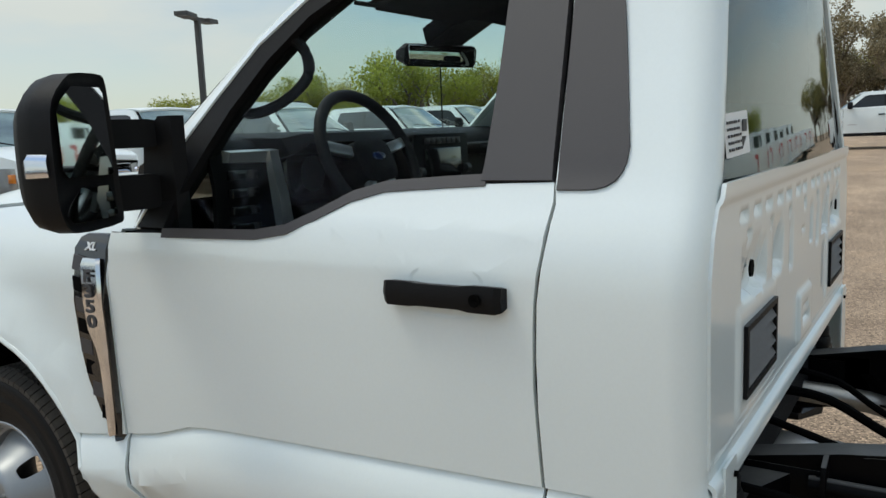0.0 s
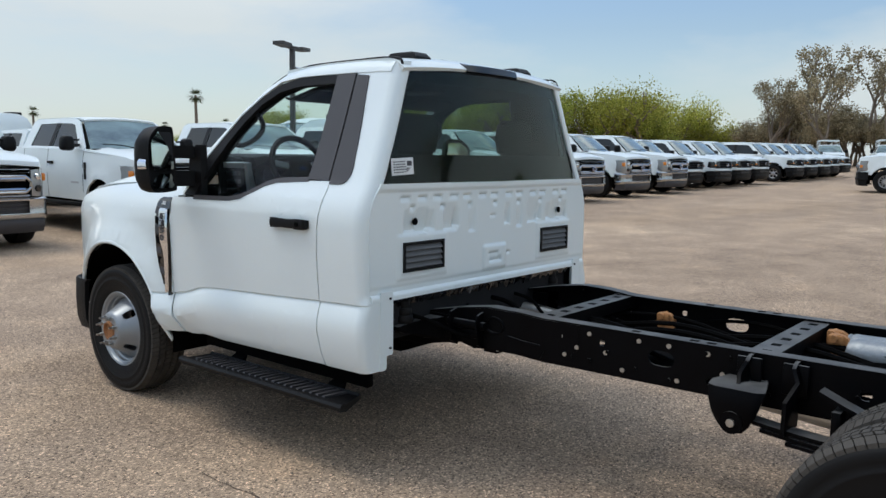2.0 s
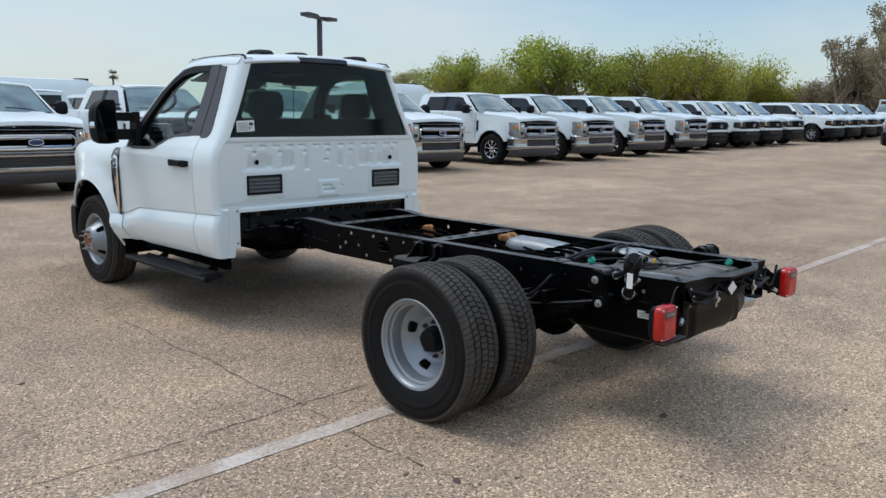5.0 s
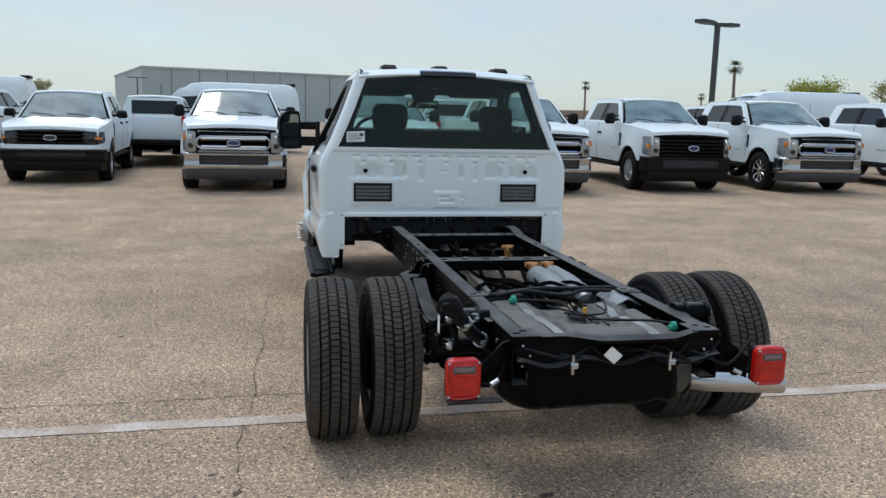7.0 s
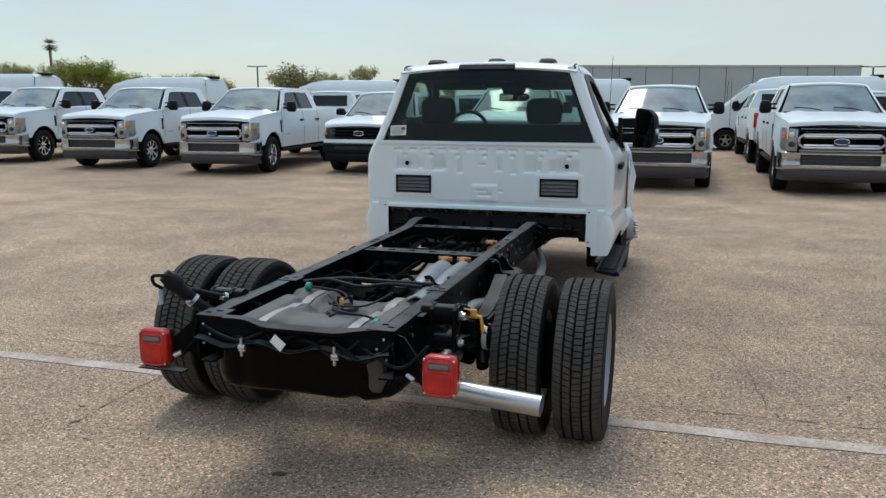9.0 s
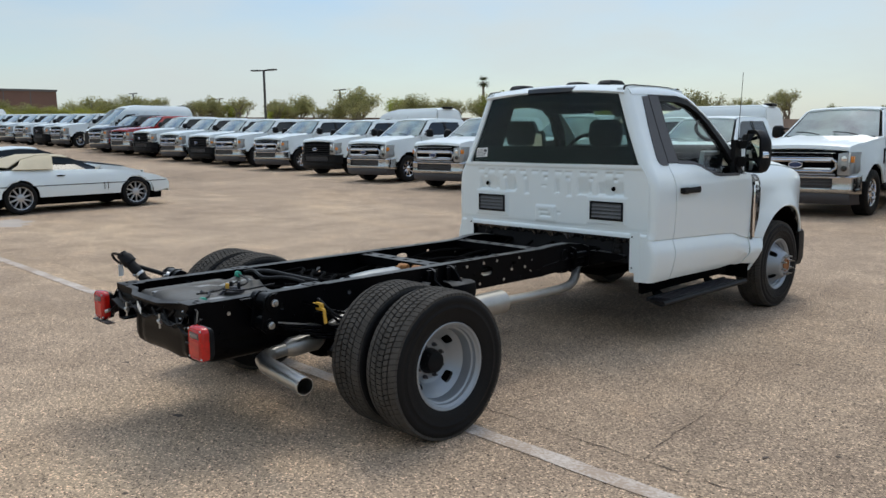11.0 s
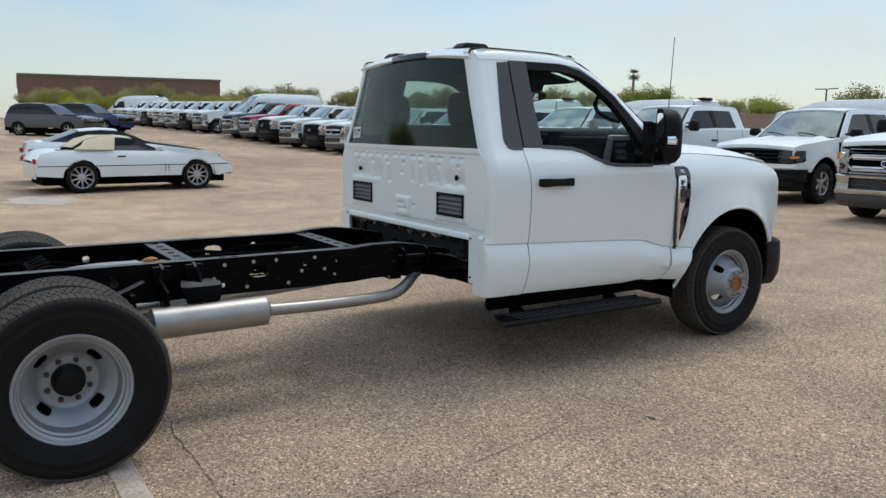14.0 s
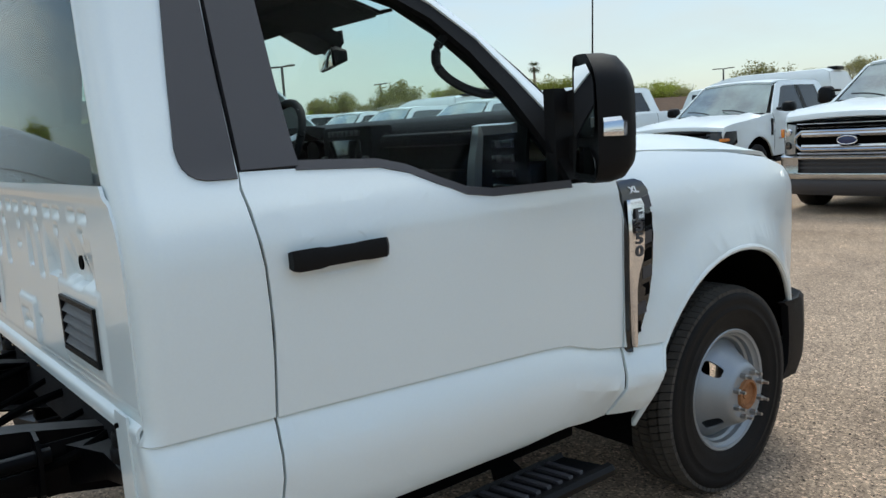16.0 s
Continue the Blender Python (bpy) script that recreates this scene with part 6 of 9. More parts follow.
tube(bm, smooth_line([(0.60, 0.44, 0.46), (0.50, 0.30, 0.55), (0.46, 0.0, 0.60), (0.48, -0.24, 0.54), (0.47, -0.34, 0.48)], 5), 0.034, 14)
tube(bm, [(0.47, -0.32, 0.485), (0.47, -0.36, 0.475), (0.47, -0.52, 0.465), (0.47, -0.56, 0.462)], [0.036, 0.055, 0.055, 0.036], 16)
tube(bm, smooth_line([(0.47, -0.56, 0.460), (0.475, -0.64, 0.452), (0.50, -0.70, 0.444), (0.60, -0.742, 0.437)], 5), 0.036, 14)
part("tail_pipe", bm, M_GALV, muf, "dull metal tail pipe with resonator")
bm = bm_new()
tube(bm, [(0.475, -0.655, 0.450), (0.515, -0.715, 0.442), (0.60, -0.745, 0.436), (0.970, -0.768, 0.416)], [0.040, 0.043, 0.045, 0.045], 20, caps=False)
thicken(bm, 0.003)
part("pipe_tip", bm, M_STEEL, muf, "bright tail pipe tip")
for x, y0, y1, r_ in ((0.180, 0.02, 0.50, 0.066), (0.290, -0.04, 0.53, 0.060)):
    bm = bm_new()
    tube(bm, smooth_line([(x, y0, 0.64), (x, y0 + 0.05, 0.665), (x, (y0 + y1) / 2, 0.685), (x, y1 - 0.06, 0.685), (x, y1, 0.69)], 4), [0.04, r_ * 0.8, r_, r_] + [r_] * 10 + [r_ * 0.85, 0.055, 0.05], 20)
    part("canister", bm, M_SHIELD, truck, "bright metal canister between the rails")
for x, y, z in ((0.170, 0.53, 0.712), (0.275, 0.56, 0.708), (0.260, 1.34, 0.680)):
    bm = bm_new()
    lathe(bm, [(-0.016, 0.038), (-0.016, 0.046), (0.016, 0.046), (0.016, 0.038)], 16, (x, y, z))
    box(bm, x - 0.024, x + 0.024, y - 0.02, y + 0.045, z, z + 0.045, 0.010)
    lathe(bm, [(-0.040, 0.016), (0.040, 0.016)], 10, (x, y + 0.02, z + 0.030))
    part("yoke", bm, M_RUSTY2, truck, "rust coloured cast yoke")
bm = bm_new()
box(bm, -0.35, 0.15, 0.02, 0.30, 0.54, 0.62, 0.02)
part("skid_plate", bm, M_DARK, truck)
bm = bm_new()
box(bm, -0.40, -0.20, 0.62, 1.25, 0.55, 0.66, 0.02)
part("battery_box", bm, M_DARK, truck)
r9 = random.Random(11)
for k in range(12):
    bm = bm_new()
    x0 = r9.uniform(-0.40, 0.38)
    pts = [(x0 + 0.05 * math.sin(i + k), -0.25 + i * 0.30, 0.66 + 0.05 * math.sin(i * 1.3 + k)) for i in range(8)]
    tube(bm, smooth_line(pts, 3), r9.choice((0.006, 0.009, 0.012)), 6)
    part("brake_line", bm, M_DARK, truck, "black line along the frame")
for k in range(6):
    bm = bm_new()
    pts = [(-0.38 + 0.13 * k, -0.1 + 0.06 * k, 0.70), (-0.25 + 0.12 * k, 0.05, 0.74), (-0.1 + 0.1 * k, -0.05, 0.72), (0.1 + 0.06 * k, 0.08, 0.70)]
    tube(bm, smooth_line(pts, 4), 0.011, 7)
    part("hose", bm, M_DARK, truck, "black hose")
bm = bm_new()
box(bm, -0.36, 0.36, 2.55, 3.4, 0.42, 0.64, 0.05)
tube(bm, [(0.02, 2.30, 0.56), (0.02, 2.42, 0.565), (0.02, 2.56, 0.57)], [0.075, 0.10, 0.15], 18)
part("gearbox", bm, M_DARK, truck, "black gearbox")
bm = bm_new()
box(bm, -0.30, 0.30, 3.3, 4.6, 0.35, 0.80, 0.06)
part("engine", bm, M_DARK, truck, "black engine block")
for s in (-1, 1):
    # outrigger from the rail, with the rubber puck and bolt that carry the cab
    bm = bm_new()
    loft(bm, [[(0.455, 2.20 - a, 0.70), (0.455, 2.30 + a, 0.70), (0.455, 2.30 + a, 0.585), (0.455, 2.20 - a, 0.585)] if k == 0 else [(x, 2.22, zt), (x, 2.28 + 0.02, zt), (x, 2.28 + 0.02, zb), (x, 2.22, zb)] for k, (x, a, zt, zb) in enumerate(((0.455, 0.05, 0, 0), (0.58, 0, 0.690, 0.62), (0.70, 0, 0.685, 0.645), (0.74, 0, 0.680, 0.66)))], True, True)
    box(bm, 0.462, 0.472, 2.08, 2.36, 0.575, 0.715, 0.004)
    if s < 0:
        mirror_x(bm)
    mount = part("cab_mount", bm, M_FRAME, truck, "black cab mount outrigger")
    for zc, rad, h in ((0.705, 0.046, 0.020), (0.742, 0.040, 0.018), (0.775, 0.030, 0.03)):
        bm = bm_new()
        lathe(bm, [(-h, 0.0), (-h, rad * 0.9), (-h * 0.6, rad), (h * 0.6, rad), (h, rad * 0.9), (h, 0.0)], 18)
        bmesh.ops.rotate(bm, verts=bm.verts, cent=(0, 0, 0), matrix=Matrix.Rotation(radians(-90), 3, "Y"))
        bmesh.ops.translate(bm, verts=bm.verts, vec=(s * 0.66, 2.262, zc))
        part("mount_puck", bm, M_RUBBER, mount, "black rubber mount")
# Dark boxes added below the sills to stand for shade and hide lit ground.
for s in (-1, 1):
    bm = bm_new()
    box(bm, 0.80, 0.845, 2.32, 3.62, 0.385, 0.52, 0.012)
    if s < 0:
        mirror_x(bm)
    part("sill_shade_box", bm, M_DARK, truck, "dark sill box added for underbody shade")
for k in range(6):
    bm = bm_new()
    x0 = -0.62 + 0.22 * k
    tube(bm, smooth_line([(x0, 2.30, 0.72), (x0 + 0.02, 2.15, 0.70 - 0.015 * (k % 3)), (x0 * 0.8, 2.02 - 0.03 * (k % 2), 0.63), (x0 * 0.55, 1.85, 0.60), (x0 * 0.5, 1.6, 0.62)], 4), 0.010 + 0.003 * (k % 2), 7)
    part("cable", bm, M_DARK, truck, "black cable under the cab")
bm = bm_new()
def crinkle(x, k):
    return 0.009 * math.sin(x * 37 + k) + 0.007 * math.sin(x * 71 + 2.3 * k) + 0.005 * math.sin(x * 113 - k)


loft(bm, [[(x, 2.222, 0.826), (x, 2.228 + 0.5 * crinkle(x, 1), 0.806), (x, 2.246 + crinkle(x, 2), 0.788 + 0.6 * crinkle(x, 3)), (x, 2.275 + crinkle(x, 4), 0.770 + crinkle(x, 5)), (x, 2.320 + crinkle(x, 6), 0.752 + crinkle(x, 7)), (x, 2.38, 0.730 + crinkle(x, 8)), (x, 2.46, 0.66)] for x in np.linspace(-0.78, 0.78, 150)])
thicken(bm, 0.006)
part("insulation_skirt", bm, M_GLOSSBLACK, truck, "black crinkled insulation below the cab")

# Side steps.
for s in (-1, 1):
    bm = bm_new()
    loft(bm, [[(0.865, y + e, 0.340), (0.865, y + e, 0.362), (0.880, y + e * 0.9, 0.370), (0.890, y + e * 0.85, 0.358), (1.022, y + e * 0.15, 0.354), (1.030, y, 0.366), (1.048, y, 0.363), (1.058, y, 0.350), (1.055, y, 0.332), (1.02, y, 0.326)] for y, e in ((2.28, 0.06), (2.29, 0.05), (2.35, 0.0), (2.45, 0.0), (3.42, 0.0), (3.50, 0.0), (3.56, -0.05), (3.57, -0.06))], True, True)
    if s < 0:
        mirror_x(bm)
    step = part("side_step", bm, M_STEP, truck, "black ribbed side step")
    for k in range(23):
        bm = bm_new()
        y = 2.425 + 0.0465 * k
        loft(bm, [[(x, y - w + (x - 0.955) * 0.22, z), (x, y + w + (x - 0.955) * 0.22, z)] for x, z, w in ((0.892, 0.356, 0.006), (0.897, 0.369, 0.010), (1.013, 0.366, 0.010), (1.019, 0.353, 0.006))])
        thicken(bm, 0.010)
        if s < 0:
            mirror_x(bm)
        part("tread_rib", bm, M_TRIM, step)
    for y in (2.52, 3.30):
        bm = bm_new()
        loft(bm, [[(x, y - w, z), (x, y + w, z), (x, y + w, z - 0.028), (x, y - w, z - 0.028)] for x, w, z in ((0.815, 0.035, 0.430), (0.840, 0.045, 0.385), (0.880, 0.055, 0.358), (0.92, 0.060, 0.350))], True, True)
        if s < 0:
            mirror_x(bm)
        part("step_bracket", bm, M_DARK, step)

# ---- towing mirrors, cabin ----
def set_mirror(bm, s):
    """Moves a mirror piece from its drawn place to its own side; the passenger one is folded back a little."""
    cx, cy, cz = (1.188, 3.50, 1.446) if s < 0 else (1.165, 3.41, 1.432)
    for v in bm.verts:
        v.co.y = 3.485 + (v.co.y - 3.485) * 0.62
    bmesh.ops.rotate(bm, verts=bm.verts, cent=(1.22, 3.53, 1.425), matrix=Matrix.Rotation(radians(-19 if s < 0 else -30), 3, "Z"))
    for v in bm.verts:
        v.co = Vector((v.co.x - 1.245 + cx, v.co.y - 3.50 + cy, (v.co.z - 1.425) * 0.80 + cz))
    if s < 0:
        mirror_x(bm)


for s in (-1, 1):
    bm = bm_new()
    # housing: rounded shell, open to the rear, where the glass sits
    def shell(q, y):
        xs_ = [(-0.106, -0.195), (-0.094, -0.214), (0.05, -0.222), (0.085, -0.206), (0.105, -0.16), (0.110, -0.05), (0.108, 0.09), (0.092, 0.145), (0.045, 0.196), (0.02, 0.206), (-0.064, 0.208), (-0.080, 0.195), (-0.087, 0.12), (-0.097, -0.05)]
        for _ in range(1):
            xs_ = [w_ for p_, n_ in zip(xs_, xs_[1:] + xs_[:1]) for w_ in ((p_[0] * 0.75 + n_[0] * 0.25, p_[1] * 0.75 + n_[1] * 0.25), (p_[0] * 0.25 + n_[0] * 0.75, p_[1] * 0.25 + n_[1] * 0.75))]
        return [(1.245 + x * q, y, 1.425 + z * q) for x, z in xs_]
    loft(bm, [shell(0.90, 3.50), shell(1.0, 3.485), shell(1.0, 3.56), shell(0.95, 3.62), shell(0.78, 3.665), shell(0.45, 3.685)], True, True)
    set_mirror(bm, s)
    mir = part("towing_mirror", bm, M_BLACK, truck, "black telescopic towing mirror", 40)
    for z0, z1, nm in ((1.355, 1.595, "upper_mirror_glass"), (1.235, 1.325, "lower_mirror_glass")):
        bm = panel([(1.163, z0 + 0.01), (1.170, z0), (1.315, z0), (1.330, z0 + 0.02), (1.332, z1 - 0.07), (1.318, z1 - 0.04), (1.280, z1), (1.188, z1), (1.178, z1 - 0.015)], lambda u, v: (u, 3.4835 - 0.012 * (u - 1.245), v), (), (), (), 0.003, (0, -1, 0))
        set_mirror(bm, s)
        part(nm, bm, M_MIRROR, mir, "silvered mirror glass")
    for zb, h in ((1.480, 0.034), (1.340, 0.042)):
        bm = bm_new()
        loft(bm, [[(x, 3.53 + 0.02 * k, zb - h * q), (x, 3.60 + 0.02 * k, zb - h * q), (x, 3.60 + 0.02 * k, zb + h * q), (x, 3.53 + 0.02 * k, zb + h * q)] for k, x, q in ((0, 0.93, 0.8), (0.2, 0.97, 1.0), (0.5, 1.0, 1.0), (1, 1.05, 1.0), (1, 1.12 if s < 0 else 1.06, 0.9))], True, True)
        if s < 0:
            mirror_x(bm)
        part("mirror_arm", bm, M_BLACK, mir, "black mirror arm")
    bm = bm_new()
    loft(bm, [[(0.915, 3.47, z), (0.948, 3.48, z), (0.952, 3.60 - k, z), (0.91, 3.61 - k, z)] for z, k in ((1.245, 0.0), (1.30, 0.0), (1.46, 0.02), (1.52, 0.08))], True, True)
    if s < 0:
        mirror_x(bm)
    part("mirror_foot", bm, M_BLACK, mir)
    bm = bm_new()
    loft(bm, [[(1.346, 3.50, 1.355), (1.353, 3.50, 1.36), (1.357, 3.50, 1.40), (1.352, 3.50, 1.418)], [(1.345, 3.58, 1.352), (1.355, 3.585, 1.358), (1.356, 3.585, 1.405), (1.348, 3.58, 1.420)], [(1.30, 3.655, 1.36), (1.315, 3.66, 1.365), (1.318, 3.66, 1.40), (1.30, 3.655, 1.41)]], True, True)
    set_mirror(bm, s)
    for v in bm.verts:
        v.co.x += 0.007 * s
    part("turn_signal", bm, M_CHROME, mir, "clear turn signal lens")

# Seats and headrests, bench between them.
for cx in (-0.43, 0.43):
    bm = bm_new()
    rows = []
    for z, y, w, d in ((0.94, 2.50, 0.25, 0.07), (1.0, 2.48, 0.26, 0.08), (1.2, 2.43, 0.26, 0.075), (1.40, 2.385, 0.24, 0.06), (1.47, 2.37, 0.20, 0.045)):
        rows.append([(cx + w * math.copysign(abs(math.cos(t)) ** 0.5, math.cos(t)), y + d * math.copysign(abs(math.sin(t)) ** 0.6, math.sin(t)), z) for t in [2 * math.pi * k / 20 for k in range(20)]])
    loft(bm, rows, True, True)
    box(bm, cx - 0.26, cx + 0.26, 2.46, 2.98, 0.80, 0.98, 0.05, 3)
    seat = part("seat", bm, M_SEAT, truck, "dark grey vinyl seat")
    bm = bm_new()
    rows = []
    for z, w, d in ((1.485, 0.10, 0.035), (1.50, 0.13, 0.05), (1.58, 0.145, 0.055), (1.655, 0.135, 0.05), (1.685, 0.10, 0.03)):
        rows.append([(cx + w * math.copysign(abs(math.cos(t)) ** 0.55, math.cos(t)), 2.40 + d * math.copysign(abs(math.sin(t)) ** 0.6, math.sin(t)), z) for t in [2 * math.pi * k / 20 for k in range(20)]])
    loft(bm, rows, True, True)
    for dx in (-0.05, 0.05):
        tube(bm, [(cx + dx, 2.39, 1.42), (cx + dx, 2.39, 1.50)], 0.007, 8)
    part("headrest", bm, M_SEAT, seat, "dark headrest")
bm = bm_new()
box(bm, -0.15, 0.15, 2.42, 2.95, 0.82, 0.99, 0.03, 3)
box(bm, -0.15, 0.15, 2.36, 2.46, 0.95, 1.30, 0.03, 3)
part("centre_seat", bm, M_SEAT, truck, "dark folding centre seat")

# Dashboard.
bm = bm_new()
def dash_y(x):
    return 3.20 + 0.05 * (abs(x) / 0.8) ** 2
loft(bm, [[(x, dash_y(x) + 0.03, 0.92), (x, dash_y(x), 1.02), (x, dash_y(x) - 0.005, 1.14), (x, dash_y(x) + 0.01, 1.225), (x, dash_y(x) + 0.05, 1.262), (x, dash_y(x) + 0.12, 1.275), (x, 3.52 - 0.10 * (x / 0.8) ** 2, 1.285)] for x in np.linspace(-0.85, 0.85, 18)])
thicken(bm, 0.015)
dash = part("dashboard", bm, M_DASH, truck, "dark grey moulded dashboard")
dash.location = (0, 0.20, 0.19)
bm = bm_new()
loft(bm, [[(x, 3.15 + 0.03 * e, 1.275 - 0.01 * e), (x, 3.12 + 0.03 * e, 1.25 - 0.03 * e), (x, 3.24, 1.20), (x, 3.34, 1.27)] for x, e in ((-0.68, 1), (-0.63, 0), (-0.45, 0), (-0.24, 0), (-0.19, 1))], True, True)
part("cluster_hood", bm, M_DASH, dash)
bm = bm_new()
box(bm, -0.65, -0.22, 3.195, 3.215, 1.08, 1.245, 0.01)
part("instrument_cluster", bm, M_GLOSSBLACK, dash, "dark instrument cluster")
bm = bm_new()
for x, r in ((-0.55, 0.05), (-0.33, 0.05), (-0.44, 0.03)):
    for v in bmesh.ops.create_circle(bm, cap_ends=True, segments=20, radius=r)["verts"]:
        v.co = Vector((x + v.co.x, 3.193, 1.165 + v.co.y))
part("dial_rings", bm, M_TRIM, dash)
bm = bm_new()
box(bm, -0.14, 0.20, 3.13, 3.23, 0.98, 1.265, 0.015)
cst = part("centre_stack", bm, M_DASH, dash, "dark centre stack with screen")
bm = bm_new()
box(bm, -0.085, 0.135, 3.124, 3.132, 1.085, 1.215, 0.004)
part("screen", bm, M_GLOSSBLACK, cst, "dark touch screen")
bm = bm_new()
for k in range(7):
    box(bm, -0.08 + 0.031 * k, -0.058 + 0.031 * k, 3.122, 3.131, 1.228, 1.248, 0.002)
for k in range(2):
    lathe(bm, [(-0.012, 0.016), (0.012, 0.016)], 12, (-0.118 + 0.286 * k, 3.125, 1.14))
part("stack_buttons", bm, M_TRIM, cst)
for s in (-1, 1):
    bm = bm_new()
    loft(bm, [[(s * 0.70, 3.175, 1.235), (s * 0.735, 3.17, 1.235), (s * 0.735, 3.19, 1.235)], [(s * 0.69, 3.155, 1.12), (s * 0.73, 3.15, 1.12), (s * 0.73, 3.18, 1.12)], [(s * 0.66, 3.165, 1.00), (s * 0.705, 3.165, 1.0), (s * 0.705, 3.19, 1.0)]], True, True)
    loft(bm, [[(s * 0.70, 3.17, 1.235), (s * 0.84, 3.20, 1.235), (s * 0.84, 3.21, 1.210), (s * 0.70, 3.18, 1.205)], [(s * 0.70, 3.20, 1.24), (s * 0.84, 3.23, 1.24), (s * 0.84, 3.23, 1.21), (s * 0.70, 3.20, 1.21)]], True, True)
    av = part("air_vent", bm, M_SILVER, dash, "silver framed air vent")
    bm = bm_new()
    for k in range(4):
        box(bm, s * 0.79 - 0.045, s * 0.79 + 0.045, 3.205, 3.225, 1.03 + 0.045 * k, 1.055 + 0.045 * k, 0.003)
    part("vent_slats", bm, M_GLOSSBLACK, av)
# glove box ledge on the passenger side
bm = bm_new()
box(bm, 0.26, 0.66, 3.12, 3.26, 1.18, 1.225, 0.015)
box(bm, 0.26, 0.66, 3.17, 3.26, 0.98, 1.10, 0.02)
part("glove_box", bm, M_DASH, dash, "dark glove box shelf")
# steering wheel
sw = new("steering_wheel")
sw.parent = truck
tagged(sw, "black four spoke steering wheel")
sw.matrix_basis = pose(-0.43, 3.28, 1.395, 66, 0, 0)
bm = bm_new()
tube(bm, [(0.19 * math.cos(t), 0.19 * math.sin(t), 0) for t in [2 * math.pi * k / 40 for k in range(40)]], 0.017, 10, closed=True)
part("wheel_rim", bm, M_SEAT, sw)
bm = bm_new()
loft(bm, [[(0.085 * q * math.copysign(abs(math.cos(t)) ** 0.5, math.cos(t)), -0.015 + 0.065 * q * math.copysign(abs(math.sin(t)) ** 0.5, math.sin(t)), z) for t in [2 * math.pi * k / 24 for k in range(24)]] for q, z in ((0.9, -0.05), (1.0, -0.02), (0.95, 0.015), (0.6, 0.028))], True, True)
part("airbag_hub", bm, M_DASH, sw)
bm = bm_new()
for a in (12, 168, 240, 300):
    box(bm, 0.06, 0.185, -0.016, 0.016, -0.012, 0.008, 0.005, m=Matrix.Rotation(radians(a), 4, "Z"))
part("spokes", bm, M_SILVER, sw)
bm = bm_new()
for v in bmesh.ops.create_uvsphere(bm, u_segments=16, v_segments=8, radius=0.03)["verts"]:
    v.co = Vector((v.co.x, v.co.y * 0.42 - 0.01, 0.028 + v.co.z * 0.1))
part("hub_badge", bm, M_BLUEBADGE, sw)
bm = bm_new()
tube(bm, [(-0.43, 3.30, 1.37), (-0.43, 3.52, 1.26)], 0.05, 12)
tube(bm, [(-0.38, 3.34, 1.38), (-0.22, 3.29, 1.44)], 0.012, 8)
tube(bm, [(-0.48, 3.34, 1.38), (-0.63, 3.29, 1.40)], 0.010, 8)
part("steering_column", bm, M_DASH, truck, "dark steering column with stalks")
# inside mirror and its pod
bm = bm_new()
loft(bm, [[(x, y, 1.60 + h) for y, h in ((2.955, -0.030 * q), (2.94, -0.037 * q), (2.935, 0.033 * q), (2.95, 0.037 * q), (2.985, 0.02 * q), (2.985, -0.02 * q))] for x, q in ((-0.145, 0.6), (-0.135, 0.95), (0, 1.0), (0.135, 0.95), (0.145, 0.6))], True, True)
tube(bm, [(0, 2.98, 1.62), (0, 3.0, 1.66), (0, 3.0, 1.70)], 0.013, 8)
rm = part("rear_view_mirror", bm, M_BLACK, truck, "black framed inside mirror")
rm.matrix_basis = pose(0, 0.36, 0.10) @ Matrix.Translation((0, 2.96, 1.60)) @ pose(0, 0, 0, 4, 0, -20) @ Matrix.Translation((0, -2.96, -1.60))
bm = bm_new()
box(bm, -0.132, 0.132, 2.930, 2.934, 1.570, 1.630, 0.002)
part("mirror_face", bm, M_MIRROR, rm)
bm = bm_new()
loft(bm, [[(-0.11, y, z), (0.11, y, z), (0.09, y, z - 0.05), (-0.09, y, z - 0.05)] for y, z in ((3.02, 1.86), (3.16, 1.845), (3.30, 1.775))], True, True)
box(bm, -0.12, 0.12, 2.66, 2.92, 1.825, 1.875, 0.02)
part("overhead_console", bm, M_BLACK, truck, "dark overhead console")
for cx in (-0.40, 0.40):
    bm = bm_new()
    box(bm, cx - 0.20, cx + 0.20, -0.10, 0.10, -0.009, 0.009, 0.006, m=pose(0, 3.02, 1.79, -14, 0, 0))
    part("sun_visor", bm, M_LINER, truck, "grey sun visor")
# upper backing of the cab behind the seats
bm = bm_new()
loft(bm, [[(x, 2.255, z) for x in (-0.80, 0.80)] for z in (0.62, 1.36)])
loft(bm, [[(x * (1 - 0.28 * (z - 1.36)), 2.275 + 0.09 * (z - 1.36), z) for x in np.linspace(-0.80, 0.80, 9)] for z in (1.34, 1.42, 1.475)])
thicken(bm, 0.01)
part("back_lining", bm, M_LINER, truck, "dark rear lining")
# whip antenna on the passenger side fender
bm = bm_new()
tube(bm, [(0.80, 3.82, 1.31), (0.80, 3.82, 1.36), (0.805, 3.822, 1.60), (0.82, 3.83, 2.08)], [0.012, 0.006, 0.003, 0.0022], 6)
part("antenna", bm, M_BLACK, truck, "thin black whip antenna")

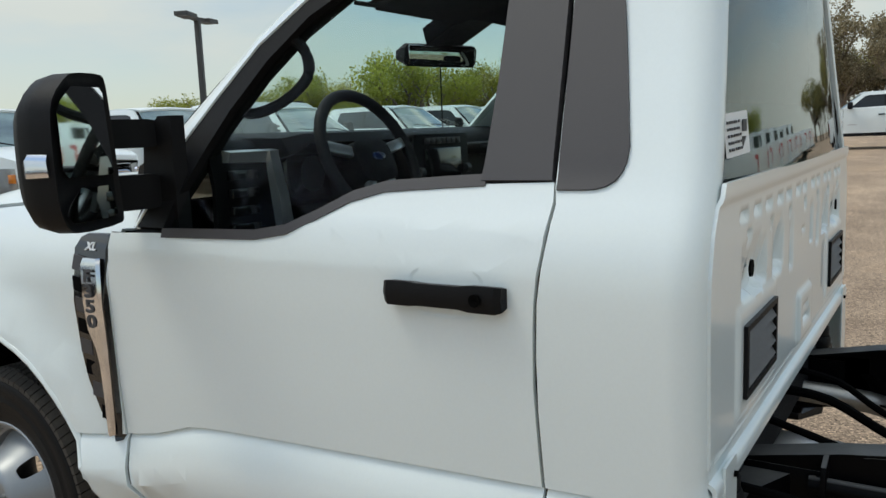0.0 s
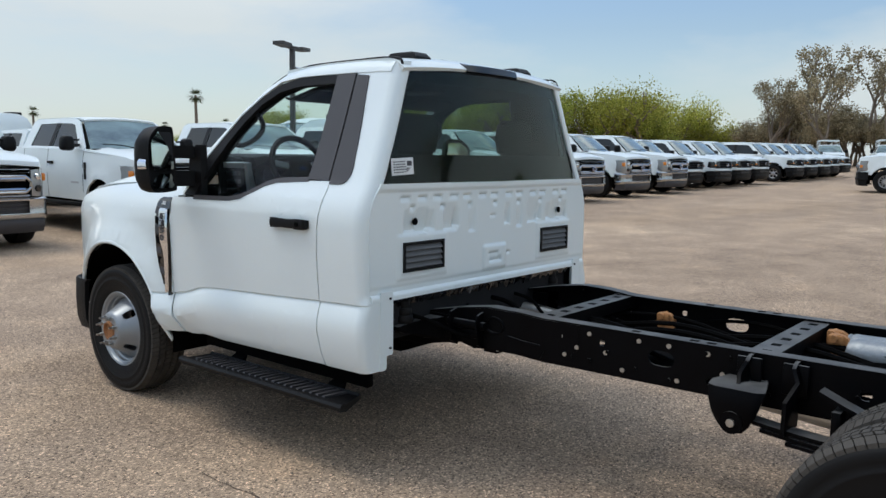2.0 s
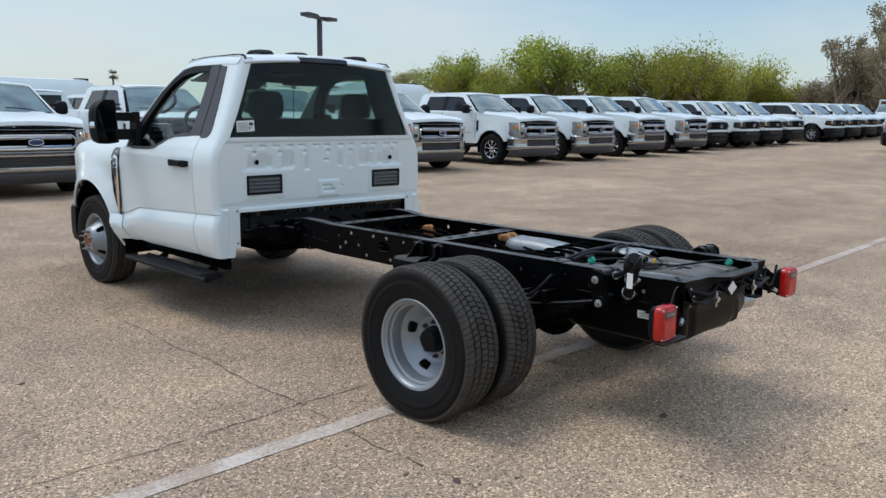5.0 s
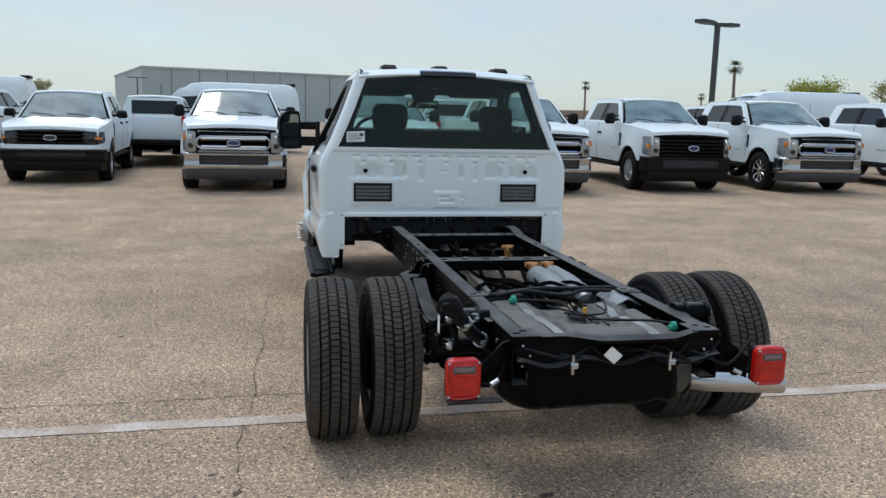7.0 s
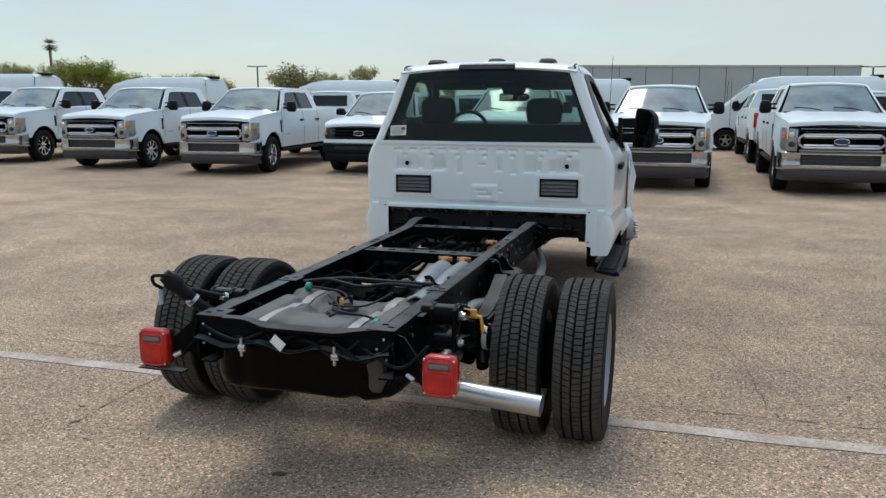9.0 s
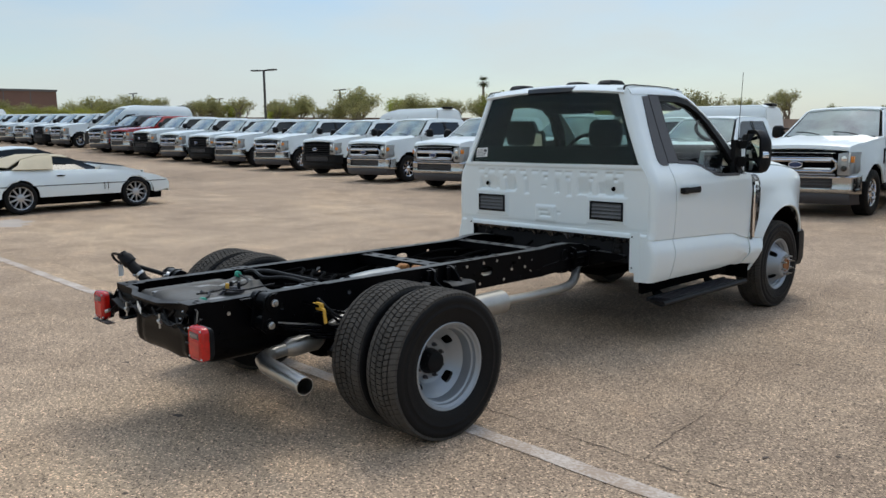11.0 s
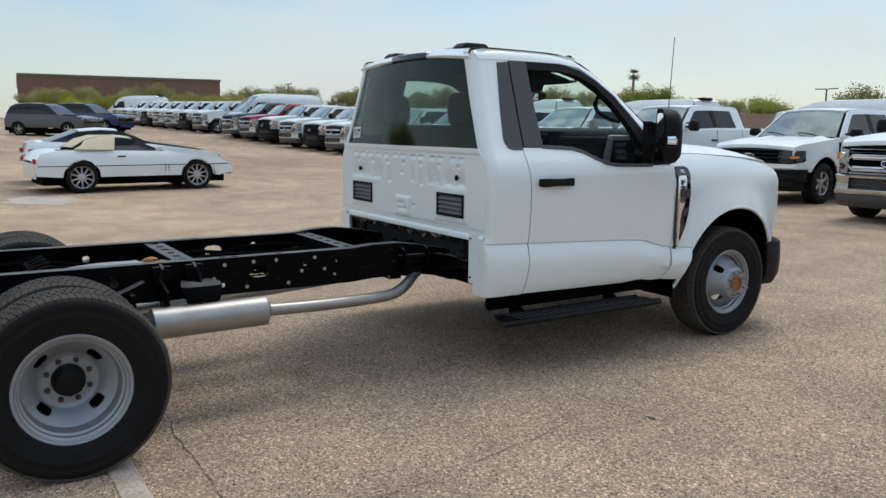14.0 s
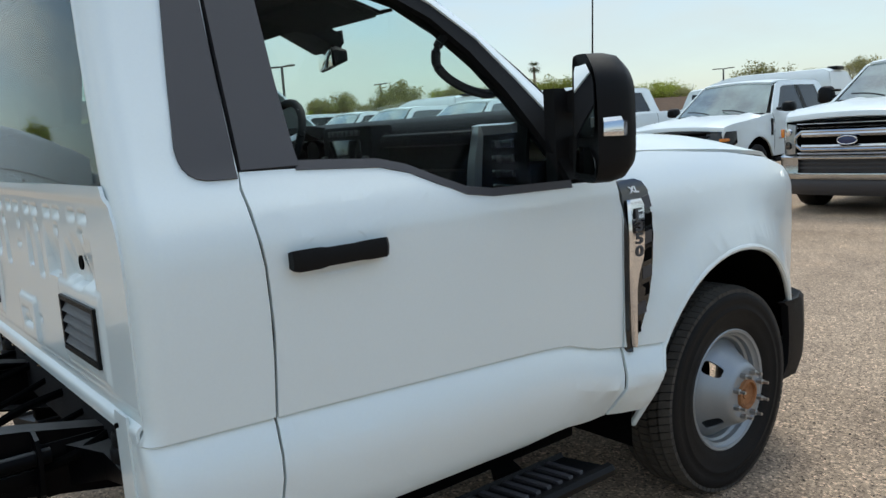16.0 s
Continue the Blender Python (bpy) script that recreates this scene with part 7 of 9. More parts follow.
# ---- parked vehicles ----
def simple_wheel(r=0.40, width=0.27, rim_r=0.24, spokes=6, mat=None):
    """Meshes of a parked vehicle's wheel: tyre and rim."""
    mat = mat or M_SILVER
    w = width / 2
    bm = bm_new()
    lathe(bm, [(-w * 0.8, rim_r), (-w, rim_r + 0.05), (-w, r - 0.05), (-w * 0.85, r - 0.008), (-w * 0.5, r), (w * 0.5, r), (w * 0.85, r - 0.008), (w, r - 0.05), (w, rim_r + 0.05), (w * 0.8, rim_r)], 32, close=True)
    tyre = to_mesh("tyre", bm, M_RUBBER, 50)
    bm = bm_new()
    lathe(bm, [(w * 0.3, rim_r - 0.02), (w * 0.75, rim_r - 0.01), (w * 0.82, rim_r + 0.006), (w * 0.7, rim_r + 0.004), (-w * 0.6, rim_r - 0.002), (-w * 0.6, rim_r - 0.03)], 32, close=True)
    for k in range(spokes):
        t = 2 * math.pi * k / spokes
        box(bm, w * 0.25, w * 0.62, -rim_r * 0.72 / spokes, rim_r * 0.72 / spokes, 0.03, rim_r - 0.01, 0.008, 1, m=Matrix.Rotation(t, 4, "X"))
    lathe(bm, [(w * 0.2, 0.085), (w * 0.60, 0.08), (w * 0.68, 0.05), (w * 0.68, 0.0)], 18)
    rim = to_mesh("rim", bm, mat, 40)
    bm = bm_new()
    lathe(bm, [(0.0, rim_r - 0.01), (0.01, rim_r - 0.01), (0.011, 0.0)], 24)
    back = to_mesh("brake_disc", bm, M_DARK)
    return tyre, rim, back


def put_wheels(car, meshes, places):
    for x, y, z in places:
        hub = new("wheel")
        hub.parent = car
        hub.matrix_basis = Matrix.Translation((x, y, z)) @ (Matrix.Rotation(math.pi, 4, "Z") if x < 0 else Matrix.Identity(4))
        for nm, me in zip(("tyre", "rim", "brake_disc"), meshes):
            o = new(nm, me)
            o.parent = hub


W_SILVER, W_GREY = simple_wheel(0.425, 0.28, 0.245, 9, M_CHROME), simple_wheel(0.425, 0.27, 0.235, 12, M_SILVER)
W_SLIM = simple_wheel(0.405, 0.27, 0.23, 6, M_SILVER)


def wheel_notch(cy, cz, r, n=14):
    return [p for p in arc(cy, cz, r, 180, 0, n)]


def pickup(paint, front, label, hgt=1.0, wheels=None, bed_cap=False, cab="crew", group="parked pickup trucks"):
    """A parked pickup; front axle over y = 0, nose to +y. front: 'chrome', 'black' or 'slim'."""
    car = thing("pickup_truck", label, "pickup truck", group=group)
    slim = front == "slim"
    R = 0.405 if slim else 0.425
    wb = 3.69 if slim else 4.06
    tail = -wb - 1.22
    nose = 0.92
    hood = 1.22 if slim else 1.36
    cowl = 1.30 if slim else 1.43
    belt = 1.31 if slim else 1.44
    top = 1.93 if slim else 2.03
    bedtop = 1.37 if slim else 1.50

    def sx(y, z):
        x = lerp_table(z, [0.45, 0.55, 0.75, 1.05, 1.2, belt, belt + 0.05, top - 0.1, top], [0.93, 0.975, 0.99, 1.0, 0.99, 0.955, 0.925, 0.735, 0.68])
        if y > 0.3:
            x -= 0.13 * ((y - 0.3) / 0.62) ** 2
        for cy in (0.0, -wb):
            d = math.hypot(y - cy, z - R)
            x += 0.040 * math.exp(-((d - 0.55) / 0.08) ** 2)
        return x

    back = -3.05 if slim else -3.12
    out = [(nose - 0.02, 0.78), (nose, 1.02), (nose - 0.01, hood - 0.15), (nose - 0.05, hood - 0.085), (nose - 0.22, hood - 0.04), (0.3, hood), (-0.55, cowl), (-0.62, belt), (back, belt + 0.01), (back - 0.02, bedtop - 0.03), (tail + 0.02, bedtop), (tail, bedtop - 0.03), (tail, 0.72), (tail + 0.05, 0.66)]
    out += [(-wb - 0.56, 0.66)] + [p for p in wheel_notch(-wb, R, 0.53) if p[1] > 0.58] + [(-wb + 0.56, 0.59), (-0.56, 0.57)] + [p for p in wheel_notch(0.0, R, 0.53) if p[1] > 0.58] + [(0.55, 0.66), (0.80, 0.72)]
    cut_y = [-4.5, -4.2, -3.9, -3.6, -3.1, -2.0, -1.0, -0.6, -0.3, 0.0, 0.3, 0.45, 0.6, 0.75]
    for s in (-1, 1):
        bm = panel(out, lambda u, v: (sx(u, v), u, v), (), cut_y, [0.55, 0.65, 0.75, 0.85, 0.95, 1.05, 1.15, 1.22, 1.28, 1.33], 0.03, (1, 0, 0))
        if s < 0:
            mirror_x(bm)
        part("side_panel", bm, paint, car, "", 45)
    # hood, roof, cab sides, bed
    bm = bm_new()
    loft(bm, [[(u * (sx(y, 1.05) - 0.03), y + 0.07 * (1 - u * u) * max(0, (y + 0.2)), zz + 0.045 * (1 - u * u) + (0.03 * math.exp(-((abs(u) - 0.62) / 0.12) ** 2) if y < 0.75 else 0)) for u in np.linspace(-1, 1, 15)] for y, zz in ((-0.68, cowl), (-0.3, hood + 0.03), (0.3, hood - 0.005), (0.62, hood - 0.045), (nose - 0.08, hood - 0.08), (nose - 0.045, hood - 0.10), (nose - 0.032, hood - 0.13), (nose - 0.03, hood - 0.165), (nose - 0.05, hood - 0.175))])
    thicken(bm, 0.02)
    part("hood", bm, paint, car, "", 30)
    wt = -1.22
    bm = bm_new()
    loft(bm, [[(u * w, y, z + 0.035 * (1 - u * u)) for u in np.linspace(-1, 1, 9)] for y, w, z in ((wt + 0.05, 0.66, top - 0.075), (wt - 0.1, 0.68, top - 0.045), (-1.8, 0.70, top - 0.03), (back + 0.18, 0.70, top - 0.035), (back + 0.05, 0.69, top - 0.07))])
    thicken(bm, 0.03)
    part("roof", bm, paint, car)
    roofline = [(-0.60, belt), (wt, top - 0.09), (wt - 0.2, top - 0.055), (-1.9, top - 0.04), (back + 0.2, top - 0.05), (back + 0.07, top - 0.09), (back, belt)]
    f_win = [(-0.86, belt + 0.035), (wt - 0.09, top - 0.17), (wt - 0.22, top - 0.14), (-1.93, top - 0.13), (-1.93, belt + 0.045), (-1.1, belt + 0.02)]
    r_win = [(-2.03, belt + 0.045), (-2.03, top - 0.13), (-2.72, top - 0.135), (-2.80, belt + 0.05)]
    if cab == "crew":
        wins = (f_win, r_win)
    else:
        wins = (f_win,)
    for s in (-1, 1):
        bm = panel(roofline, lambda u, v: (sx(u, v), u, v), wins, [-1.2, -1.9, -2.6], [belt + 0.1, belt + 0.25, belt + 0.4], 0.03, (1, 0, 0))
        if s < 0:
            mirror_x(bm)
        part("cab_side", bm, paint, car, "", 45)
        for w in wins:
            bm = panel(w, lambda u, v: (sx(u, v) - 0.012, u, v), (), (), [belt + 0.2, belt + 0.4], 0.006, (1, 0, 0))
            if s < 0:
                mirror_x(bm)
            part("side_window", bm, M_GLASS_BG, car)
        # black pillar between the doors, door cuts, handles
        bm = bm_new()
        loft(bm, [[(sx(-1.98, z) + 0.003, -2.04, z), (sx(-1.98, z) + 0.003, -1.92, z)] for z in (belt + 0.045, belt + 0.25, top - 0.13)])
        thicken(bm, 0.004)
        if s < 0:
            mirror_x(bm)
        part("pillar_trim", bm, M_BLACK, car)
        for yy in (-0.62, -1.985, -3.0):
            bm = bm_new()
            loft(bm, [[(sx(yy, z) + 0.002, yy - 0.006, z), (sx(yy, z) + 0.002, yy + 0.006, z)] for z in (0.56, 0.8, 1.0, 1.2, belt)])
            thicken(bm, 0.004)
            if s < 0:
                mirror_x(bm)
            part("door_gap", bm, M_BLACK, car)
        for yy in (-1.82, -2.88):
            bm = bm_new()
            box(bm, sx(yy, 1.15) - 0.005, sx(yy, 1.15) + 0.03, yy - 0.11, yy + 0.09, 1.18, 1.225, 0.01)
            if s < 0:
                mirror_x(bm)
            part("door_handle", bm, M_BLACK, car)
        # mirror
        bm = bm_new()
        box(bm, 0.93, 1.12, -0.86, -0.80, belt + 0.05, belt + 0.09, 0.01)
        mw = 0.11
        mh = 0.09 if slim else 0.13
        oval = [(math.copysign(abs(math.cos(q)) ** 0.55, math.cos(q)), math.copysign(abs(math.sin(q)) ** 0.6, math.sin(q))) for q in np.linspace(0, 2 * math.pi, 19)[:-1]]
        loft(bm, [[(1.14 + mw * q * a * (1 - 0.12 * b), yy, belt + 0.10 + mh * b * q) for a, b in oval] for yy, q in ((-0.915, 0.86), (-0.905, 0.97), (-0.88, 1.0), (-0.82, 1.0), (-0.77, 0.88), (-0.745, 0.6))], True, True)
        if not slim:
            box(bm, 0.93, 1.12, -0.87, -0.81, belt + 0.14, belt + 0.175, 0.01)
        if s < 0:
            mirror_x(bm)
        part("mirror", bm, M_BLACK, car, "black door mirror")
        for cy in (0.0, -wb):
            bm = bm_new()
            loft(bm, [[(s * x, 0.55 * math.cos(t) + cy, R + 0.55 * math.sin(t)) for t in np.linspace(-0.2, math.pi + 0.2, 12)] for x in (0.55, 0.96)])
            part("wheel_liner", bm, M_DARK, car)
        bm = bm_new()
        box(bm, min(s * 0.86, s * 1.0), max(s * 0.86, s * 1.0), -wb + 0.75, -0.65, 0.46, 0.53, 0.01)
        part("side_step", bm, M_BLACK, car)
        # headlight: a stack of lenses that wraps round the corner
        hz, hh = (0.975, 0.205) if not slim else (0.935, 0.125)
        x_in = 0.70 if front == "chrome" else (0.735 if front == "black" else 0.60)
        bm = bm_new()
        loft(bm, [[(s * xx, yy, hz - hh * q), (s * xx, yy + 0.012, hz), (s * xx, yy - 0.015, hz + hh * q2), (s * xx, yy - 0.12, hz + hh * q2), (s * xx, yy - 0.12, hz - hh * q)] for xx, yy, q, q2 in ((x_in, nose + 0.050, 0.96, 0.86), (0.80, nose + 0.030, 1.0, 0.94), (0.885, nose - 0.03, 1.0, 0.98), (0.945, nose - 0.15, 0.85, 1.0), (0.962, nose - 0.27, 0.60, 0.98))], True, True)
        hl_ = part("headlight", bm, M_CLEARLENS if not slim else M_GLOSSBLACK, car, "headlight cluster")
        for zz, w_ in ((hz + hh * 0.42, 0.055), (hz - hh * 0.42, 0.055)):
            bm = bm_new()
            xm = 0.80 if not slim else 0.70
            lathe(bm, [(-0.02, 0.0), (-0.02, w_), (0.012, w_ * 0.9), (0.015, 0.0)], 12)
            bmesh.ops.rotate(bm, verts=bm.verts, cent=(0, 0, 0), matrix=Matrix.Rotation(radians(90 - s * 25), 3, "Z"))
            bmesh.ops.translate(bm, verts=bm.verts, vec=(s * xm, nose + 0.040, zz))
            if not slim:
                part("lamp_bowl", bm, M_CHROME if zz > hz else M_GLOSSBLACK, hl_)
            else:
                bm.free()
        bm = bm_new()
        if front == "chrome":
            box(bm, s * 0.91 - 0.025, s * 0.91 + 0.025, nose - 0.12, nose - 0.02, hz + 0.02, hz + 0.13, 0.008)
        elif front == "black":
            box(bm, s * 0.925 - 0.022, s * 0.925 + 0.018, nose - 0.14, nose - 0.04, hz - 0.05, hz + 0.05, 0.008)
        else:
            box(bm, s * 0.84 - 0.10, s * 0.84 + 0.06, nose - 0.10, nose + 0.025, hz - 0.035, hz + 0.015, 0.006)
        part("indicator", bm, M_AMBER, hl_)
        # dark badge vent on the fender, printed door mark
        bm = bm_new()
        box(bm, sx(-0.50, 1.08) - 0.01, sx(-0.50, 1.08) + 0.012, -0.56, -0.49, 0.93, 1.22, 0.008)
        if s < 0:
            mirror_x(bm)
        part("fender_badge", bm, M_BLACK, car, "dark fender badge")
        bm = bm_new()
        box(bm, sx(-0.9, 0.86) - 0.002, sx(-0.9, 0.86) + 0.004, -1.06, -0.78, 0.855, 0.885)
        if s < 0:
            mirror_x(bm)
        part("door_mark", bm, M_SILVER, car)
        # tail lamp
        bm = bm_new()
        box(bm, s * 0.93 - 0.07, s * 0.93 + 0.05, tail - 0.02, tail + 0.10, 0.98, 1.36, 0.015)
        part("tail_light", bm, M_RED, car)
    # front wall behind the grille, grille surround and bars
    bm = bm_new()
    loft(bm, [[(x, nose - 0.005 + 0.06 * (1 - (x / 0.8) ** 2), z) for x in np.linspace(-0.86, 0.86, 9)] for z in (0.50, 0.8, 1.0, hood - 0.165)])
    thicken(bm, 0.04)
    part("nose_backing", bm, M_DARK, car)

    def gy(x):
        return nose + 0.035 + 0.05 * (1 - (x / 0.8) ** 2)

    def hbar(bm, x0, x1, z, h, d=0.04):
        loft(bm, [[(x, gy(x) - 0.02, z - h), (x, gy(x) + d * 0.6, z - h), (x, gy(x) + d, z), (x, gy(x) + d * 0.6, z + h), (x, gy(x) - 0.02, z + h)] for x in np.linspace(x0, x1, 8)], True, True)

    gz = 0.95 if not slim else 0.935
    if front == "chrome":
        bm = bm_new()
        # eight sided ring, the wide centre bar and the thin top bar
        ring = [(-0.60, gz + 0.115), (0.60, gz + 0.115), (0.68, gz + 0.05), (0.68, gz - 0.05), (0.60, gz - 0.115), (-0.60, gz - 0.115), (-0.68, gz - 0.05), (-0.68, gz + 0.05)]
        dense = [(x0 + (x1 - x0) * i / 6, z0 + (z1 - z0) * i / 6) for (x0, z0), (x1, z1) in zip(ring, ring[1:] + ring[:1]) for i in range(6)]
        tube(bm, [(x, gy(x) + 0.015, z) for x, z in dense], 0.027, 8, closed=True)
        hbar(bm, -0.60, 0.60, gz + 0.078, 0.030, 0.050)
        hbar(bm, -0.60, 0.60, gz - 0.078, 0.024, 0.050)
        part("grille", bm, M_CHROME2, car, "chrome barred grille")
        bm = bm_new()
        hbar(bm, -0.66, 0.66, gz + 0.212, 0.009, 0.045)
        hbar(bm, -0.66, 0.66, gz + 0.165, 0.010, 0.045)
        part("top_bar", bm, M_CHROME2, car, "thin chrome bar")
        bm = bm_new()
        hbar(bm, -0.66, 0.66, gz - 0.165, 0.012, 0.03)
        part("lower_bar", bm, M_SILVER, car)
    else:
        wide = 0.735 if not slim else 0.66
        for k in range(5 if not slim else 4):
            bm = bm_new()
            hbar(bm, -wide, wide, gz - (0.15 if not slim else 0.10) + 0.075 * k, 0.016, 0.03)
            part("grille_bar", bm, M_BLACK, car, "black grille bar")
    bm = bm_new()
    for v in bmesh.ops.create_uvsphere(bm, u_segments=18, v_segments=8, radius=0.12)["verts"]:
        v.co = Vector((v.co.x, nose + 0.135 + v.co.y * 0.10, gz + v.co.z * 0.42))
    bd = part("badge", bm, M_BLUEBADGE if not slim else M_GLOSSBLACK, car, "dark oval badge")
    bm = bm_new()
    tube(bm, [(0.122 * math.cos(q), nose + 0.139, gz + 0.052 * math.sin(q)) for q in np.linspace(0, 2 * math.pi, 25)[:-1]], 0.007, 6, closed=True)
    part("badge_ring", bm, M_CHROME, bd)
    bm = bm_new()
    hi, lo = (0.765, 0.435) if front == "chrome" else ((0.76, 0.44) if front == "black" else (0.70, 0.46))
    bar = M_CHROME2 if front == "chrome" else M_BLACK
    plan = ((-0.995, 0.58), (-0.985, 0.78), (-0.92, 0.92), (-0.6, 1.03), (0.0, 1.06), (0.6, 1.03), (0.92, 0.92), (0.985, 0.78), (0.995, 0.58))
    def bumper_y(x):
        return lerp_table(abs(x), [0.0, 0.6, 0.92, 0.985, 0.995], [1.06, 1.03, 0.92, 0.78, 0.58])
    # bands above and below the opening, wings beside it
    edge = [0.64, 0.75, 0.85, 0.92, 0.96, 0.985, 0.995]
    whole = [-x for x in edge[::-1]] + [-0.4, -0.2, 0.0, 0.2, 0.4] + edge
    top_band = ((hi, -0.07), (hi - 0.008, -0.014), (hi - 0.030, 0.010), (hi - 0.050, 0.006), (hi - 0.058, -0.02))
    low_band = ((lo + 0.108, -0.02), (lo + 0.100, 0.010), (lo + 0.055, 0.016), (lo + 0.020, 0.0), (lo, -0.05))
    wing = ((hi - 0.050, 0.006), ((hi + lo) / 2 + 0.02, -0.004), (lo + 0.100, 0.010))
    for xs_, prof_ in ((whole, top_band), (whole, low_band), (edge, wing), ([-x for x in edge[::-1]], wing)):
        loft(bm, [[(x, bumper_y(x) + d, z) for x in xs_] for z, d in prof_])
    thicken(bm, 0.012)
    part("front_bumper", bm, bar, car, "chrome front bumper" if front == "chrome" else "black front bumper", 50)
    bm = bm_new()
    loft(bm, [[(x, bumper_y(x) - 0.055, z) for x in np.linspace(-0.66, 0.66, 9)] for z in (hi - 0.03, lo + 0.08)])
    for zz in (0.36, 0.68):
        loft(bm, [[(x, bumper_y(x) - d, (hi - 0.05) * zz + (lo + 0.10) * (1 - zz) + h) for x in np.linspace(-0.63, 0.63, 9)] for d, h in ((0.05, 0.012), (0.025, 0.008), (0.025, -0.008), (0.05, -0.012))])
    thicken(bm, 0.006)
    part("bumper_opening", bm, M_TRIM, car, "dark slatted opening in the bumper")
    if slim:
        bm = bm_new()
        loft(bm, [[(x, yy + d - 0.005, z) for x, yy in plan[1:-1]] for z, d in ((0.80, -0.04), (0.79, -0.012), (0.72, 0.0), (0.70, -0.02))])
        thicken(bm, 0.02)
        part("valance", bm, paint, car)
    bm = bm_new()
    loft(bm, [[(x, yy + d, z) for x, yy in ((-0.975, 0.62), (-0.90, 0.90), (-0.6, 1.01), (0.0, 1.04), (0.6, 1.01), (0.90, 0.90), (0.975, 0.62))] for z, d in ((lo + 0.03, -0.01), (lo - 0.01, 0.01), (lo - 0.12, 0.0), (lo - 0.19, -0.06))])
    thicken(bm, 0.02)
    part("air_dam", bm, M_TRIM if front == "chrome" else M_BLACK, car)
    # windscreen, wipers
    bm = bm_new()
    loft(bm, [[(u * (0.86 + (0.66 - 0.86) * v), -0.58 + (wt + 0.58) * v + 0.10 * (1 - u * u) * (1 - 0.5 * v), belt + 0.0 + (top - 0.075 - belt) * v) for u in np.linspace(-1, 1, 11)] for v in (0.0, 0.25, 0.5, 0.75, 1.0)])
    part("windscreen", bm, M_WIND_BG, car)
    for x0 in (-0.55, 0.15):
        bm = bm_new()
        tube(bm, smooth_line([(x0, -0.42, belt + 0.03), (x0 + 0.22, -0.47, belt + 0.075), (x0 + 0.5, -0.56, belt + 0.09)], 3), 0.011, 6)
        part("wiper", bm, M_BLACK, car)
    bm = bm_new()
    box(bm, -0.82, 0.82, -0.66, -0.50, belt - 0.03, belt + 0.012, 0.01)
    part("cowl", bm, M_BLACK, car)
    # back of the cab, bed floor, tailgate
    bm = bm_new()
    loft(bm, [[(u * (sx(-2, z) - 0.02), back + 0.02 + 0.06 * max(0, (z - belt) / 0.6), z) for u in (-1, -0.5, 0, 0.5, 1)] for z in (0.6, belt, top - 0.08)])
    box(bm, -0.95, 0.95, tail, tail + 0.06, 0.72, bedtop - 0.02, 0.02)
    box(bm, -0.90, 0.90, tail + 0.05, back, 0.78, 0.84)
    thicken(bm, 0.02)
    part("bed", bm, paint, car)
    bm = bm_new()
    loft(bm, [[(u * 0.62, back + 0.005 + 0.06 * (z - belt) / 0.6, z) for u in (-1, 0, 1)] for z in (belt + 0.08, top - 0.16)])
    thicken(bm, 0.004)
    part("back_window", bm, M_GLASS_BG, car)
    bm = bm_new()
    box(bm, -0.97, 0.97, tail - 0.14, tail, 0.60, 0.74, 0.03)
    part("rear_bumper", bm, bar, car)
    bm = bm_new()
    box(bm, -0.55, 0.55, tail + 0.2, 0.6, 0.45, 0.75, 0.03)
    part("underbody", bm, M_DARK, car)
    put_wheels(car, wheels or W_SILVER, [(s * 0.875, y, R) for s in (-1, 1) for y in (0.0, -wb)])
    return car


def at_row(x, y, turn=180.0):
    """Nose towards -y, front axle at (x, y), standing on the lot."""
    return pose(x, y, rise(x, y), 0, 0, turn)


M_REDPAINT = material("red_paint", (0.36, 0.02, 0.018), 0.25, vary=0.05, coat=0.6)
M_NAVY = material("dark_blue_paint", (0.02, 0.04, 0.11), 0.22, vary=0.08, coat=0.6)
M_CHARCOAL = material("charcoal_paint", (0.05, 0.053, 0.06), 0.25, vary=0.08, coat=0.6)
sd = pickup(M_WHITE2, "chrome", "white crew cab pickup with chrome barred grille and bumper")
sb = pickup(M_WHITE2, "black", "white crew cab pickup with black grille and bumper", wheels=W_GREY)
fs = pickup(M_WHITE2, "slim", "white light pickup with slim black grille", wheels=W_SLIM)
rd = pickup(M_REDPAINT, "chrome", "red crew cab pickup with chrome grille")
dk = pickup(M_CHARCOAL, "chrome", "dark grey crew cab pickup with chrome grille")
